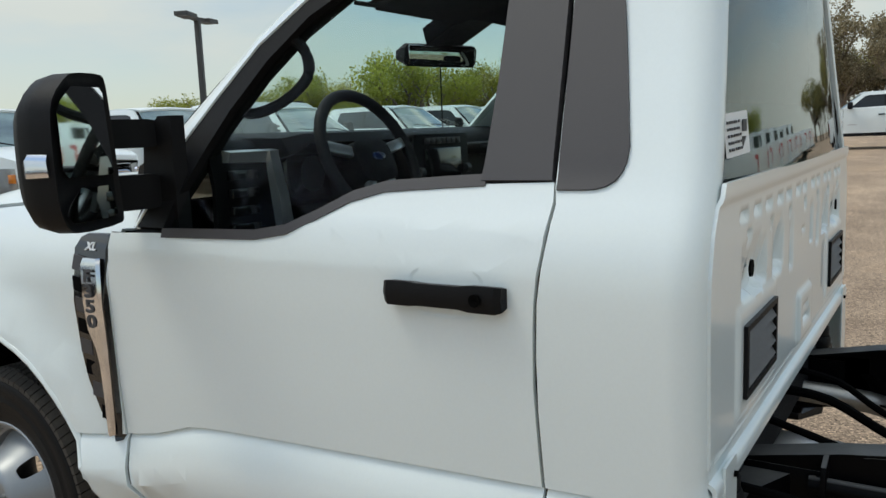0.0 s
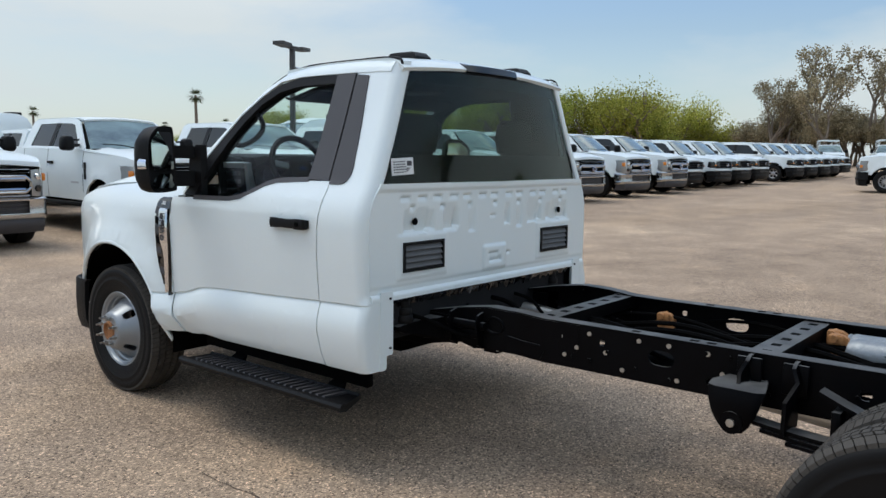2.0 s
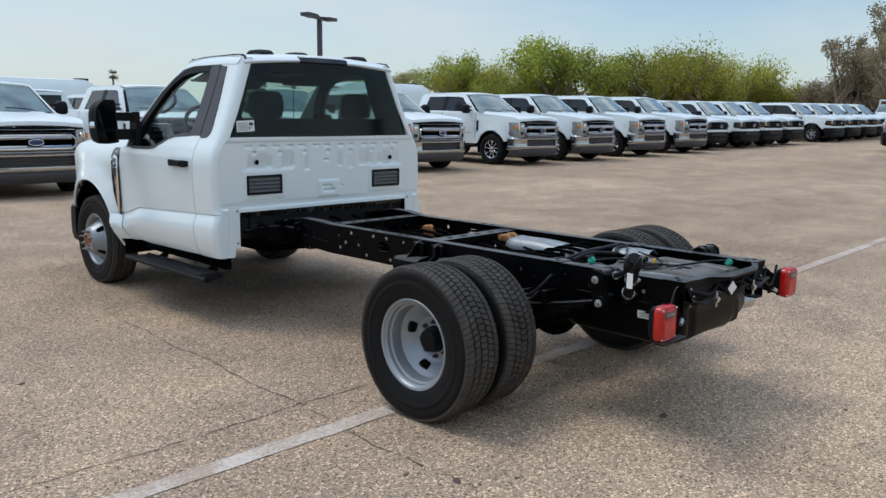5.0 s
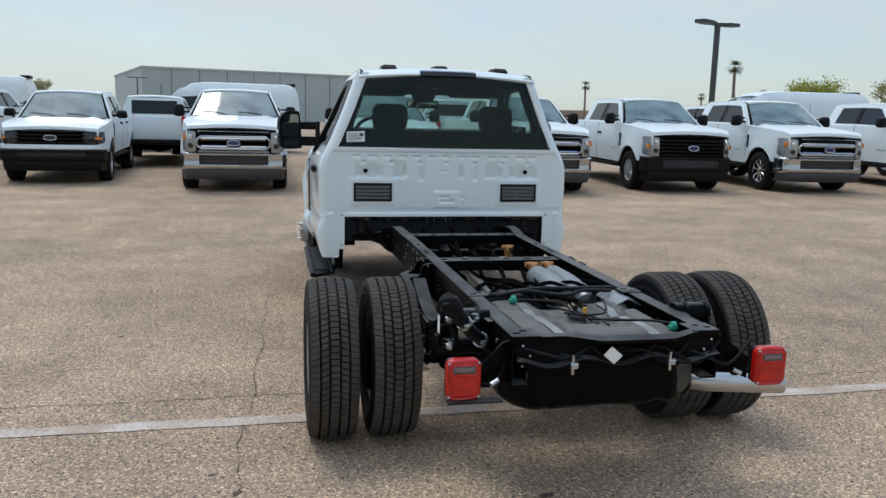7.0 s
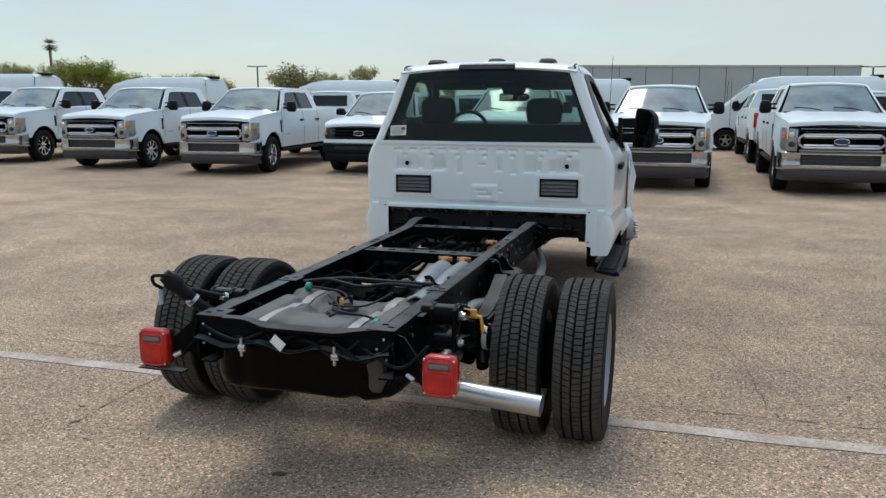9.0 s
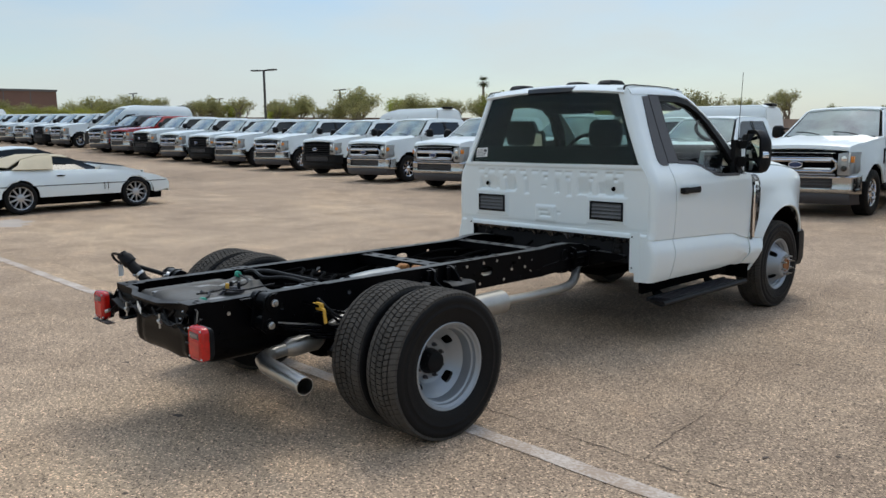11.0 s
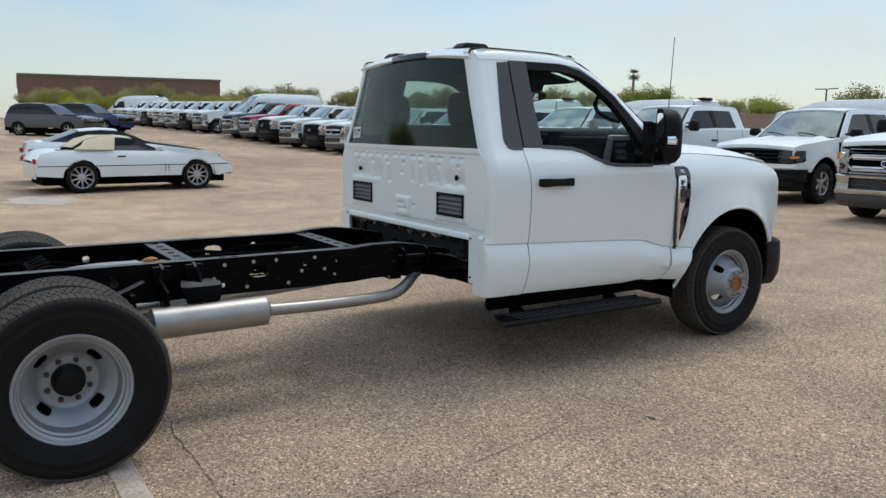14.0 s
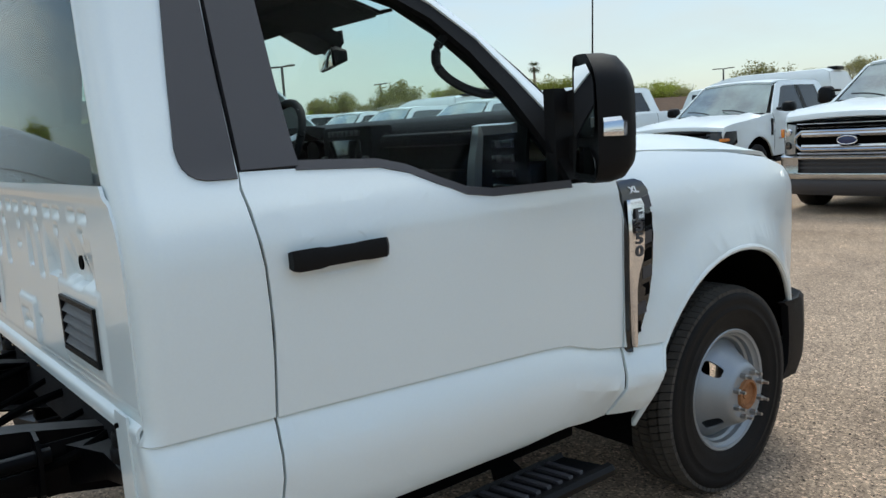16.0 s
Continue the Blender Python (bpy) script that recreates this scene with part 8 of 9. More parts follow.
ROW = [(sd, -2.08, 12.95, 181), (sb, 7.35, 12.55, 178), (fs, -5.72, 14.40, 183), (rd, -37.76, 14.78, 184), (dk, -40.39, 14.62, 184),
       (sd, 1.02, 12.72, 180), (sd, 4.15, 12.50, 179), (sd, 10.42, 12.32, 178),
       (sd, 14.20, 12.15, 180), (sd, 17.00, 12.05, 180), (sd, 20.29, 12.14, 180), (sd, 23.42, 12.19, 180), (fs, 26.20, 12.71, 180), (fs, 28.72, 12.51, 180), (fs, 31.06, 12.51, 180), (fs, 33.49, 12.52, 180),
       (fs, 38.25, 12.32, 180), (fs, 40.69, 12.33, 180), (fs, 43.23, 12.33, 180),
       (sd, -8.85, 13.25, 184), (sd, -12.35, 13.45, 184), (sd, -16.20, 14.0, 185), (sb, -20.30, 15.0, 185), (sd, -23.90, 15.10, 185), (sd, -27.21, 15.11, 184), (sb, -29.77, 15.17, 184), (sd, -32.17, 14.91, 184), (sb, -35.34, 14.95, 184),
       (sd, -46.15, 14.51, 184), (sb, -49.18, 14.46, 184), (sd, -52.73, 14.41, 184), (sd, -56.27, 14.37, 184), (sb, -59.82, 14.33, 184), (sd, -63.36, 14.28, 184), (sd, -66.91, 14.24, 184), (sd, -70.97, 14.21, 184),
       (fs, -4.75, 23.6, 2), (sd, 4.15, 23.9, 1), (sd, -2.35, 24.1, 1), (sb, -9.91, 24.25, 0), (fs, 6.49, 24.21, 0), (sd, 14.86, 25.68, 2), (fs, 21.18, 26.01, 0),
       (sb, 30.58, 6.06, 8), (fs, 45.98, 12.54, 180), (fs, 48.62, 12.54, 180), (sb, 58.63, 11.14, 105), (sd, 57.94, 6.60, 100), (sb, 61.35, 15.69, 108),
       # a row across the lot behind the truck's tail, mirrored in its glass
       (sd, 14.50, -7.60, 180), (sd, 17.80, -7.70, 181), (sb, 21.00, -7.80, 180), (sd, 24.20, -7.80, 180), (sd, 27.40, -7.90, 179), (fs, 30.60, -8.00, 180), (sd, 34.00, -8.10, 180), (sd, 37.50, -8.20, 180)]
seen = set()
for proto, x, y, turn in ROW:
    if proto in seen:
        copy_thing(proto, at_row(x, y, turn))
    else:
        proto.matrix_basis = at_row(x, y, turn)
        seen.add(proto)


# ladder racks on two work trucks at the far end of the lot
def ladder_rack(m):
    rk = thing("ladder_rack", "white tube ladder rack on a work truck roof", "ladder rack", m, group="ladder racks")
    for x in (-0.62, 0.62):
        bm = bm_new()
        tube(bm, [(x, -0.9, 2.30), (x, -5.2, 2.30)], 0.035, 6)
        part("rail", bm, M_WHITE2, rk)
    for y in (-1.3, -2.6, -3.9, -5.0):
        bm = bm_new()
        tube(bm, [(-0.66, y, 2.02), (-0.66, y, 2.36), (0.66, y, 2.36), (0.66, y, 2.02)], 0.03, 6)
        part("hoop", bm, M_WHITE2, rk)
    return rk


for x, y, turn in ((58.63, 11.14, 105), (61.35, 15.69, 108), (57.94, 6.60, 100)):
    ladder_rack(at_row(x, y, turn))

# ---- vans, estate car, sports cars, service truck ----
def van(paint, label, long=6.0, high=2.52):
    """High roofed panel van; front axle over y = 0, nose to +y."""
    car = thing("panel_van", label, "van", group="parked vans")
    R, wb = 0.36, 3.75
    tail = -long + 1.0

    def sx(y, z):
        x = lerp_table(z, [0.35, 0.5, 1.0, 1.4, 2.2, high - 0.2, high], [0.92, 0.98, 1.02, 1.01, 0.94, 0.86, 0.72])
        if y > 0.1:
            x -= 0.20 * ((y - 0.1) / 0.85) ** 2
        return x

    out = [(0.94, 0.50), (0.97, 0.80), (0.88, 1.08), (0.45, 1.28), (0.15, 1.42), (-0.70, 2.25), (-1.15, high - 0.12), (-1.7, high - 0.03), (tail + 0.32, high - 0.04), (tail + 0.14, high - 0.14), (tail + 0.05, high - 0.42), (tail, 1.5), (tail, 0.55), (tail + 0.05, 0.45)]
    out += [p for p in wheel_notch(-wb, R, 0.45) if p[1] > 0.42] + [(-wb + 0.5, 0.40), (-0.5, 0.40)] + [p for p in wheel_notch(0, R, 0.45) if p[1] > 0.42] + [(0.5, 0.40)]
    win = [(-0.16, 1.36), (-0.78, 1.98), (-1.35, 2.02), (-1.42, 1.38)]
    for s in (-1, 1):
        bm = panel(out, lambda u, v: (sx(u, v), u, v), (win,), [-4, -3, -2, -1, 0, 0.3, 0.6], [0.6, 0.9, 1.2, 1.4, 1.8, 2.2, 2.4, 2.55], 0.03, (1, 0, 0))
        if s < 0:
            mirror_x(bm)
        part("side_panel", bm, paint, car, "", 45)
        bm = panel(win, lambda u, v: (sx(u, v) - 0.01, u, v), (), (), [1.7], 0.005, (1, 0, 0))
        if s < 0:
            mirror_x(bm)
        part("side_window", bm, M_GLASS_BG, car)
        for yy in (-0.1, -1.48, -2.75):
            bm = bm_new()
            loft(bm, [[(sx(yy, z) + 0.002, yy - 0.007, z), (sx(yy, z) + 0.002, yy + 0.007, z)] for z in (0.5, 1.0, 1.4, 2.1, 2.4)])
            thicken(bm, 0.004)
            if s < 0:
                mirror_x(bm)
            part("door_gap", bm, M_BLACK, car)
        bm = bm_new()
        box(bm, 1.02, 1.20, -0.34, -0.26, 1.42, 1.72, 0.03)
        if s < 0:
            mirror_x(bm)
        part("mirror", bm, M_BLACK, car)
        bm = bm_new()
        loft(bm, [[(s * x, y, z - h), (s * x, y, z + h), (s * x, y - 0.1, z + h)] for x, y, z, h in ((0.52, 0.98, 0.88, 0.07), (0.72, 0.90, 0.96, 0.09), (0.88, 0.66, 1.05, 0.09))], True, True)
        part("headlight", bm, M_CLEARLENS, car)
        bm = bm_new()
        box(bm, s * 0.93 - 0.05, s * 0.93 + 0.04, tail - 0.015, tail + 0.06, 0.9, 1.6, 0.015)
        part("tail_light", bm, M_RED, car)
    bm = bm_new()
    loft(bm, [[(u * (sx(-2, high) + 0.01), y, z + 0.05 * (1 - u * u)) for u in np.linspace(-1, 1, 9)] for y, z in ((-0.98, high - 0.20), (-1.15, high - 0.09), (-1.7, high - 0.02), (tail + 0.32, high - 0.03), (tail + 0.14, high - 0.12))])
    loft(bm, [[(u * w, y, z) for u in (-1, 0, 1)] for y, z, w in ((tail, 0.5, 0.97), (tail, 1.5, 0.97), (tail + 0.05, high - 0.42, 0.86), (tail + 0.14, high - 0.12, 0.74))])
    thicken(bm, 0.03)
    part("roof", bm, paint, car)
    bm = bm_new()
    box(bm, -0.30, 0.30, tail + 0.06, tail + 0.40, high - 0.06, high + 0.06, 0.03)
    part("high_brake_light", bm, M_BLACK, car)
    bm = bm_new()
    loft(bm, [[(u * (sx(y, 1.0) - 0.02), y + 0.1 * (1 - u * u), z) for u in np.linspace(-1, 1, 9)] for y, z in ((0.14, 1.42), (0.45, 1.28), (0.85, 1.08))])
    thicken(bm, 0.03)
    part("hood", bm, paint, car)
    bm = bm_new()
    loft(bm, [[(u * (0.92 - 0.12 * v), 0.16 - 1.14 * v + 0.12 * (1 - u * u), 1.42 + (high - 0.22 - 1.42) * v) for u in np.linspace(-1, 1, 9)] for v in (0, 0.33, 0.66, 1)])
    part("windscreen", bm, M_WIND_BG, car)
    bm = bm_new()
    loft(bm, [[(x, 0.90 + 0.12 * (1 - (x / 0.9) ** 2), z) for x in np.linspace(-0.9, 0.9, 9)] for z in (0.32, 0.5, 0.72, 0.98)])
    thicken(bm, 0.06)
    part("front_bumper", bm, M_BLACK, car)
    bm = bm_new()
    box(bm, -0.8, 0.8, tail + 0.2, 0.6, 0.3, 0.55)
    for y in (0.0, -wb):
        box(bm, -0.95, 0.95, y - 0.45, y + 0.45, 0.40, 0.85)
    part("underbody", bm, M_DARK, car)
    put_wheels(car, W_VAN, [(s * 0.90, y, R) for s in (-1, 1) for y in (0.0, -wb)])
    return car


W_VAN = simple_wheel(0.36, 0.22, 0.20, 5, M_GALV)
vn = van(M_WHITE2, "white high roofed panel van")
VANS = [(-5.40, 27.35, 96), (-14.99, 28.44, 95), (-22.25, 25.89, 93), (-31.44, 26.67, 92), (2.90, 26.65, 91), (13.94, 21.74, 84), (-42.94, 15.26, 183), (-61.16, 25.04, 95), (-79.13, 15.24, 130), (-71.50, -1.56, 120)]
for k, (x, y, turn) in enumerate(VANS):
    if k == 0:
        vn.matrix_basis = at_row(x, y, turn)
    else:
        copy_thing(vn, at_row(x, y, turn))


def low_car(name, label, category, paint, prof, glasshouse, wb, R, half, wheels, belt, roof_mat=None, stripe=False, group=""):
    """A car from its side outline (y, z) and glasshouse outline; front axle over y = 0, nose to +y."""
    car = thing(name, label, category, group=group)
    ytop = max(p[0] for p in prof)
    ybot = min(p[0] for p in prof)

    def sx(y, z):
        zt = max(q[1] for q in glasshouse)
        x = half * lerp_table(z, [0.2, 0.35, 0.55, belt - 0.1, belt, zt], [0.93, 0.98, 1.0, 0.97, 0.90, 0.62])
        x -= 0.16 * max(0.0, (y - (ytop - 0.9)) / 0.9) ** 2 + 0.08 * max(0.0, ((ybot + 0.7) - y) / 0.7) ** 2
        return x

    for s in (-1, 1):
        bm = panel(prof, lambda u, v: (sx(u, v), u, v), (), [ybot + 0.3, ybot + 0.7, -1.5, -0.7, 0.0, ytop - 0.6, ytop - 0.3, ytop - 0.12], [0.3, 0.4, 0.5, 0.6, 0.7, 0.8, 0.9], 0.03, (1, 0, 0))
        if s < 0:
            mirror_x(bm)
        part("side_panel", bm, paint, car, "", 45)
        for cy in (0.0, -wb):
            bm = bm_new()
            loft(bm, [[(s * x, cy + (R + 0.08) * math.cos(t), R + (R + 0.08) * math.sin(t)) for t in np.linspace(-0.2, math.pi + 0.2, 12)] for x in (half * 0.55, half * 0.97)])
            part("wheel_liner", bm, M_DARK, car)
    # top of the body: hood and tail following the outline
    top = sorted([p for p in prof if p[1] > belt - 0.42 and p[1] > R + 0.1], key=lambda p: p[0])
    ys_ = [p[0] for p in top]
    zs_ = [p[1] for p in top]
    bm = bm_new()
    rows = []
    for y in np.linspace(ys_[0], ys_[-1], 30):
        z = float(np.interp(y, ys_, zs_))
        rows.append([(u * (sx(y, z) - 0.005), y, z + 0.05 * (1 - u * u) * min(1.0, (ytop - y) * 2)) for u in np.linspace(-1, 1, 9)])
    loft(bm, rows)
    loft(bm, [[(u * sx(ybot, z), ybot, z) for u in (-1, 0, 1)] for z in (0.3, zs_[0])])
    loft(bm, [[(u * sx(ytop, z), ytop, z) for u in (-1, 0, 1)] for z in (0.3, zs_[-1])])
    thicken(bm, 0.02)
    part("upper_body", bm, paint, car, "", 45)
    # glasshouse
    bm = bm_new()
    gs = sorted(glasshouse, key=lambda p: p[0])
    rows = []
    for y, z in gs:
        zb = belt - 0.03
        rows.append([(-sx(y, zb) * 0.97, y, zb), (-sx(y, z) - 0.02 * (z - zb), y, (z + zb) / 2), (-sx(y, z) * 0.98, y, z - 0.03), (0, y, z + 0.015), (sx(y, z) * 0.98, y, z - 0.03), (sx(y, z) + 0.02 * (z - zb), y, (z + zb) / 2), (sx(y, zb) * 0.97, y, zb)])
    loft(bm, rows)
    part("glasshouse", bm, M_GLASS_BG, car, "dark windows")
    bm = bm_new()
    peak = [p for p in gs if p[1] > max(q[1] for q in gs) - 0.10]
    loft(bm, [[(u * (sx(y, z) + 0.005), y, z - 0.025 + 0.045 * (1 - u * u)) for u in np.linspace(-1, 1, 9)] for y, z in peak])
    thicken(bm, 0.02)
    part("roof", bm, roof_mat or paint, car)
    bm = bm_new()
    box(bm, -half * 0.8, half * 0.8, ybot + 0.15, ytop - 0.2, 0.16, 0.42)
    part("underbody", bm, M_DARK, car)
    if stripe:
        for s in (-1, 1):
            bm = bm_new()
            loft(bm, [[(s * (sx(y, 0.56) + 0.003), y, 0.553), (s * (sx(y, 0.56) + 0.003), y, 0.568)] for y in np.linspace(ybot + 0.05, ytop - 0.1, 20)])
            thicken(bm, 0.003)
            part("rub_strip", bm, M_BLACK, car, "black rubbing strip")
    put_wheels(car, wheels, [(s * (half - 0.13), y, R) for s in (-1, 1) for y in (0.0, -wb)])
    return car


W_SPORT = simple_wheel(0.325, 0.24, 0.235, 10, M_SILVER)
M_TANCLOTH = material("cream_soft_top", (0.55, 0.47, 0.33), 0.85, vary=0.1, grain=0.2)


def notched(body_top, bottom, wb, R, r):
    pts = list(body_top) + [p for p in wheel_notch(-wb, R, r) if p[1] > bottom] + [p for p in wheel_notch(0, R, r) if p[1] > bottom]
    return pts


CV = [(0.84, 0.36), (0.86, 0.48), (0.80, 0.58), (0.45, 0.70), (-0.1, 0.80), (-0.75, 0.86), (-2.3, 0.89), (-2.9, 0.885), (-3.20, 0.82), (-3.33, 0.62), (-3.30, 0.36), (-2.9, 0.27)]
cv = low_car("sports_car", "white convertible sports car with cream soft top", "sports car", M_WHITE, [*CV[:-1], *[p for p in wheel_notch(-2.44, 0.325, 0.37) if p[1] > 0.28], *[p for p in wheel_notch(0, 0.325, 0.37) if p[1] > 0.28], (0.5, 0.30)],
             [(-0.72, 0.88), (-1.05, 1.03), (-1.35, 1.16), (-1.60, 1.19), (-1.95, 1.18), (-2.25, 1.10), (-2.55, 0.93)], 2.44, 0.325, 0.90, W_SPORT, 0.88, M_TANCLOTH, True)
cv.matrix_basis = pose(-14.60, 4.58, rise(-14.60, 4.58), 0, 0, 3.0)
# cream cloth quarters over the rear of the glasshouse
bm = bm_new()
for s in (-1, 1):
    loft(bm, [[(s * 0.885, -1.78, 0.90), (s * 0.70, -1.72, 1.14), (s * 0.56, -1.70, 1.19)], [(s * 0.885, -2.2, 0.905), (s * 0.72, -2.05, 1.10), (s * 0.56, -2.0, 1.185)], [(s * 0.86, -2.58, 0.915), (s * 0.76, -2.42, 0.99), (s * 0.56, -2.30, 1.10)]])
loft(bm, [[(u * 0.57, y, z) for u in (-1, 0, 1)] for y, z in ((-1.70, 1.20), (-2.0, 1.195), (-2.30, 1.115), (-2.56, 0.95))])
thicken(bm, 0.02)
part("soft_top", bm, M_TANCLOTH, cv, "cream cloth soft top")
for s in (-1, 1):
    bm = bm_new()
    box(bm, s * 0.80 - 0.05, s * 0.80 + 0.05, -3.36, -3.30, 0.62, 0.72, 0.01)
    part("tail_light", bm, M_RED, cv)
    bm = bm_new()
    loft(bm, [[(s * 0.90, -0.92, 0.86), (s * 1.0, -0.95, 0.92), (s * 1.0, -0.85, 0.96), (s * 0.90, -0.82, 0.93)], [(s * 0.90, -0.85, 0.86), (s * 1.0, -0.88, 0.92), (s * 1.0, -0.82, 0.95), (s * 0.90, -0.78, 0.92)]], True, True)
    part("mirror", bm, M_WHITE, cv)
    bm = bm_new()
    box(bm, s * 0.893 - 0.006, s * 0.893 + 0.012, -1.72, -1.55, 0.74, 0.77, 0.004)
    box(bm, s * 0.90 - 0.006, s * 0.90 + 0.006, -0.652, -0.640, 0.42, 0.58, 0.004)
    box(bm, s * 0.90 - 0.006, s * 0.90 + 0.006, -0.732, -0.720, 0.42, 0.58, 0.004)
    part("door_handle", bm, M_BLACK, cv)
PN = [(1.02, 0.36), (1.06, 0.50), (0.95, 0.66), (0.4, 0.78), (-0.75, 0.93), (-2.4, 0.96), (-3.2, 0.99), (-3.45, 0.95), (-3.50, 0.62), (-3.40, 0.36)]
pn = low_car("coupe", "white coupe with black hood", "car", M_WHITE2, [*PN, *[p for p in wheel_notch(-2.57, 0.325, 0.37) if p[1] > 0.28], *[p for p in wheel_notch(0, 0.325, 0.37) if p[1] > 0.28], (0.5, 0.30)],
             [(-0.70, 0.95), (-1.15, 1.17), (-1.50, 1.29), (-1.9, 1.31), (-2.4, 1.27), (-3.0, 1.05), (-3.15, 0.98)], 2.57, 0.325, 0.90, W_SPORT, 0.95)
pn.matrix_basis = pose(-17.30, 4.95, rise(-17.30, 4.95), 0, 0, 3.0)
bm = bm_new()
loft(bm, [[(u * 0.70, y, z + 0.055 * (1 - (u * 0.8) ** 2)) for u in np.linspace(-1, 1, 7)] for y, z in ((-0.72, 0.945), (-0.3, 0.885), (0.2, 0.815), (0.6, 0.755))])
thicken(bm, 0.01)
part("hood", bm, M_BLACK, pn, "black hood panel")
bm = bm_new()
for s in (-1, 1):
    box(bm, s * 0.72 - 0.12, s * 0.72 + 0.12, -3.53, -3.46, 0.72, 0.82, 0.01)
part("tail_light", bm, M_RED, pn)

W_SUV = simple_wheel(0.37, 0.25, 0.24, 5, M_GALV)
SUV = [(0.88, 0.45), (0.92, 0.80), (0.80, 1.02), (0.3, 1.08), (-0.65, 1.14), (-2.4, 1.16), (-3.6, 1.18), (-3.72, 0.9), (-3.70, 0.5)]
for k, (x, y, turn, paint, lab) in enumerate(((-42.13, 6.20, -42, M_CHARCOAL, "dark grey sport utility car"), (-47.94, 9.00, -42, M_NAVY, "dark blue sport utility car"))):
    c = low_car("estate_car", lab, "car", paint, [*SUV, *[p for p in wheel_notch(-2.87, 0.37, 0.43) if p[1] > 0.40], *[p for p in wheel_notch(0, 0.37, 0.43) if p[1] > 0.40], (0.5, 0.42)],
                [(-0.55, 1.15), (-1.2, 1.60), (-1.6, 1.74), (-2.4, 1.76), (-3.2, 1.72), (-3.5, 1.60), (-3.66, 1.18)], 2.87, 0.37, 0.95, W_SUV, 1.16, group="parked cars")
    c.matrix_basis = pose(x, y, rise(x, y), 0, 0, turn)
    bm = bm_new()
    box(bm, -0.85, 0.85, 0.86, 0.94, 0.62, 0.95, 0.03)
    part("grille", bm, M_GLOSSBLACK, c)
    bm = bm_new()
    for s in (-1, 1):
        box(bm, s * 0.75 - 0.12, s * 0.75 + 0.12, 0.78, 0.90, 0.86, 1.0, 0.02)
    part("headlight", bm, M_CLEARLENS, c)

# Service truck with an enclosed white body; only its rear end shows.
st_ = thing("service_truck", "white utility truck with enclosed service body", "truck", pose(-15.90, -1.15, rise(-15.90, -1.15), 0, 0, 183))
bm = bm_new()
out = [(-1.35, 0.66), (-1.35, 1.52), (-1.33, 1.55), (3.6, 1.55), (3.6, 0.66)] + [p for p in wheel_notch(0.0, 0.40, 0.55) if p[1] > 0.66][::-1]
for s in (-1, 1):
    b2 = panel(out, lambda u, v: (1.12, u, v), (), (), (), 0.04, (1, 0, 0))
    if s < 0:
        mirror_x(b2)
    part("side_box", b2, M_WHITE2, st_, "white side compartment panel")
    for y0, y1, z0, z1 in ((-1.28, -0.72, 0.72, 1.48), (-0.66, 0.62, 1.02, 1.48), (0.68, 1.4, 0.72, 1.48), (1.46, 2.6, 0.72, 1.48)):
        b2 = bm_new()
        box(b2, 1.121, 1.136, y0, y1, z0, z1, 0.006)
        if s < 0:
            mirror_x(b2)
        cd = part("compartment_door", b2, M_WHITE, st_)
        b2 = bm_new()
        yl, zl = (y0 + 0.12, 1.05) if z0 < 1.0 else ((y0 + y1) / 2, 1.36)
        box(b2, 1.135, 1.148, yl, yl + 0.10, zl, zl + 0.07, 0.006)
        if s < 0:
            mirror_x(b2)
        part("latch", b2, M_STEEL, cd)
    b2 = bm_new()
    tube(b2, [(1.13, 0.55 * math.cos(t), 0.40 + 0.55 * math.sin(t)) for t in np.linspace(0.45, math.pi - 0.45, 16)], 0.025, 8)
    if s < 0:
        mirror_x(b2)
    part("arch_trim", b2, M_WHITE, st_)
    b2 = bm_new()
    box(b2, 1.137, 1.139, -0.30, 0.42, 1.14, 1.16)
    box(b2, 1.137, 1.139, -0.30, 0.30, 1.20, 1.22)
    box(b2, 1.137, 1.139, -0.30, 0.36, 1.25, 1.265)
    if s < 0:
        mirror_x(b2)
    part("lettering", b2, M_LINER, st_, "illegible grey lettering")
    b2 = bm_new()
    box(b2, 1.137, 1.140, 0.42, 0.56, 1.15, 1.29)
    if s < 0:
        mirror_x(b2)
    part("logo_patch", b2, M_AMBER, st_, "orange square mark")
bm = bm_new()
loft(bm, [[(-1.10, y, 1.55), (-1.09, y, 2.28), (-1.02, y, 2.38), (0, y, 2.43), (1.02, y, 2.38), (1.09, y, 2.28), (1.10, y, 1.55)] for y in (-1.33, 3.6)], False)
loft(bm, [[(-1.10, -1.33, z), (1.10, -1.33, z)] for z in (0.66, 1.5, 2.36)])
thicken(bm, 0.03)
part("upper_body", bm, M_WHITE2, st_, "white enclosed upper body")
bm = bm_new()
for s in (-1, 1):
    tube(bm, [(s * 1.115, -1.34, 1.56), (s * 1.115, 3.6, 1.56)], 0.02, 8)
    tube(bm, [(s * 1.11, -1.335, 0.7), (s * 1.11, -1.335, 2.3)], 0.015, 8)
part("edge_trim", bm, M_STEEL, st_)
bm = bm_new()
box(bm, -1.05, 1.05, -1.75, -1.35, 0.62, 0.74, 0.02)
part("rear_bumper", bm, M_WHITE2, st_, "white step bumper")
bm = bm_new()
box(bm, -0.6, 0.6, -1.3, 5.0, 0.45, 0.66)
tube(bm, [(0.5, -1.2, 0.45), (0.5, -1.65, 0.40)], 0.03, 8)
box(bm, -1.0, 1.0, -0.5, 0.5, 0.55, 0.95)
part("underbody", bm, M_DARK, st_)
bm = bm_new()
box(bm, -1.0, 1.0, 3.7, 5.6, 0.6, 1.45, 0.08)
box(bm, -0.88, 0.88, 3.75, 5.0, 1.45, 2.05, 0.12)
part("cab", bm, M_WHITE2, st_, "white truck cab")
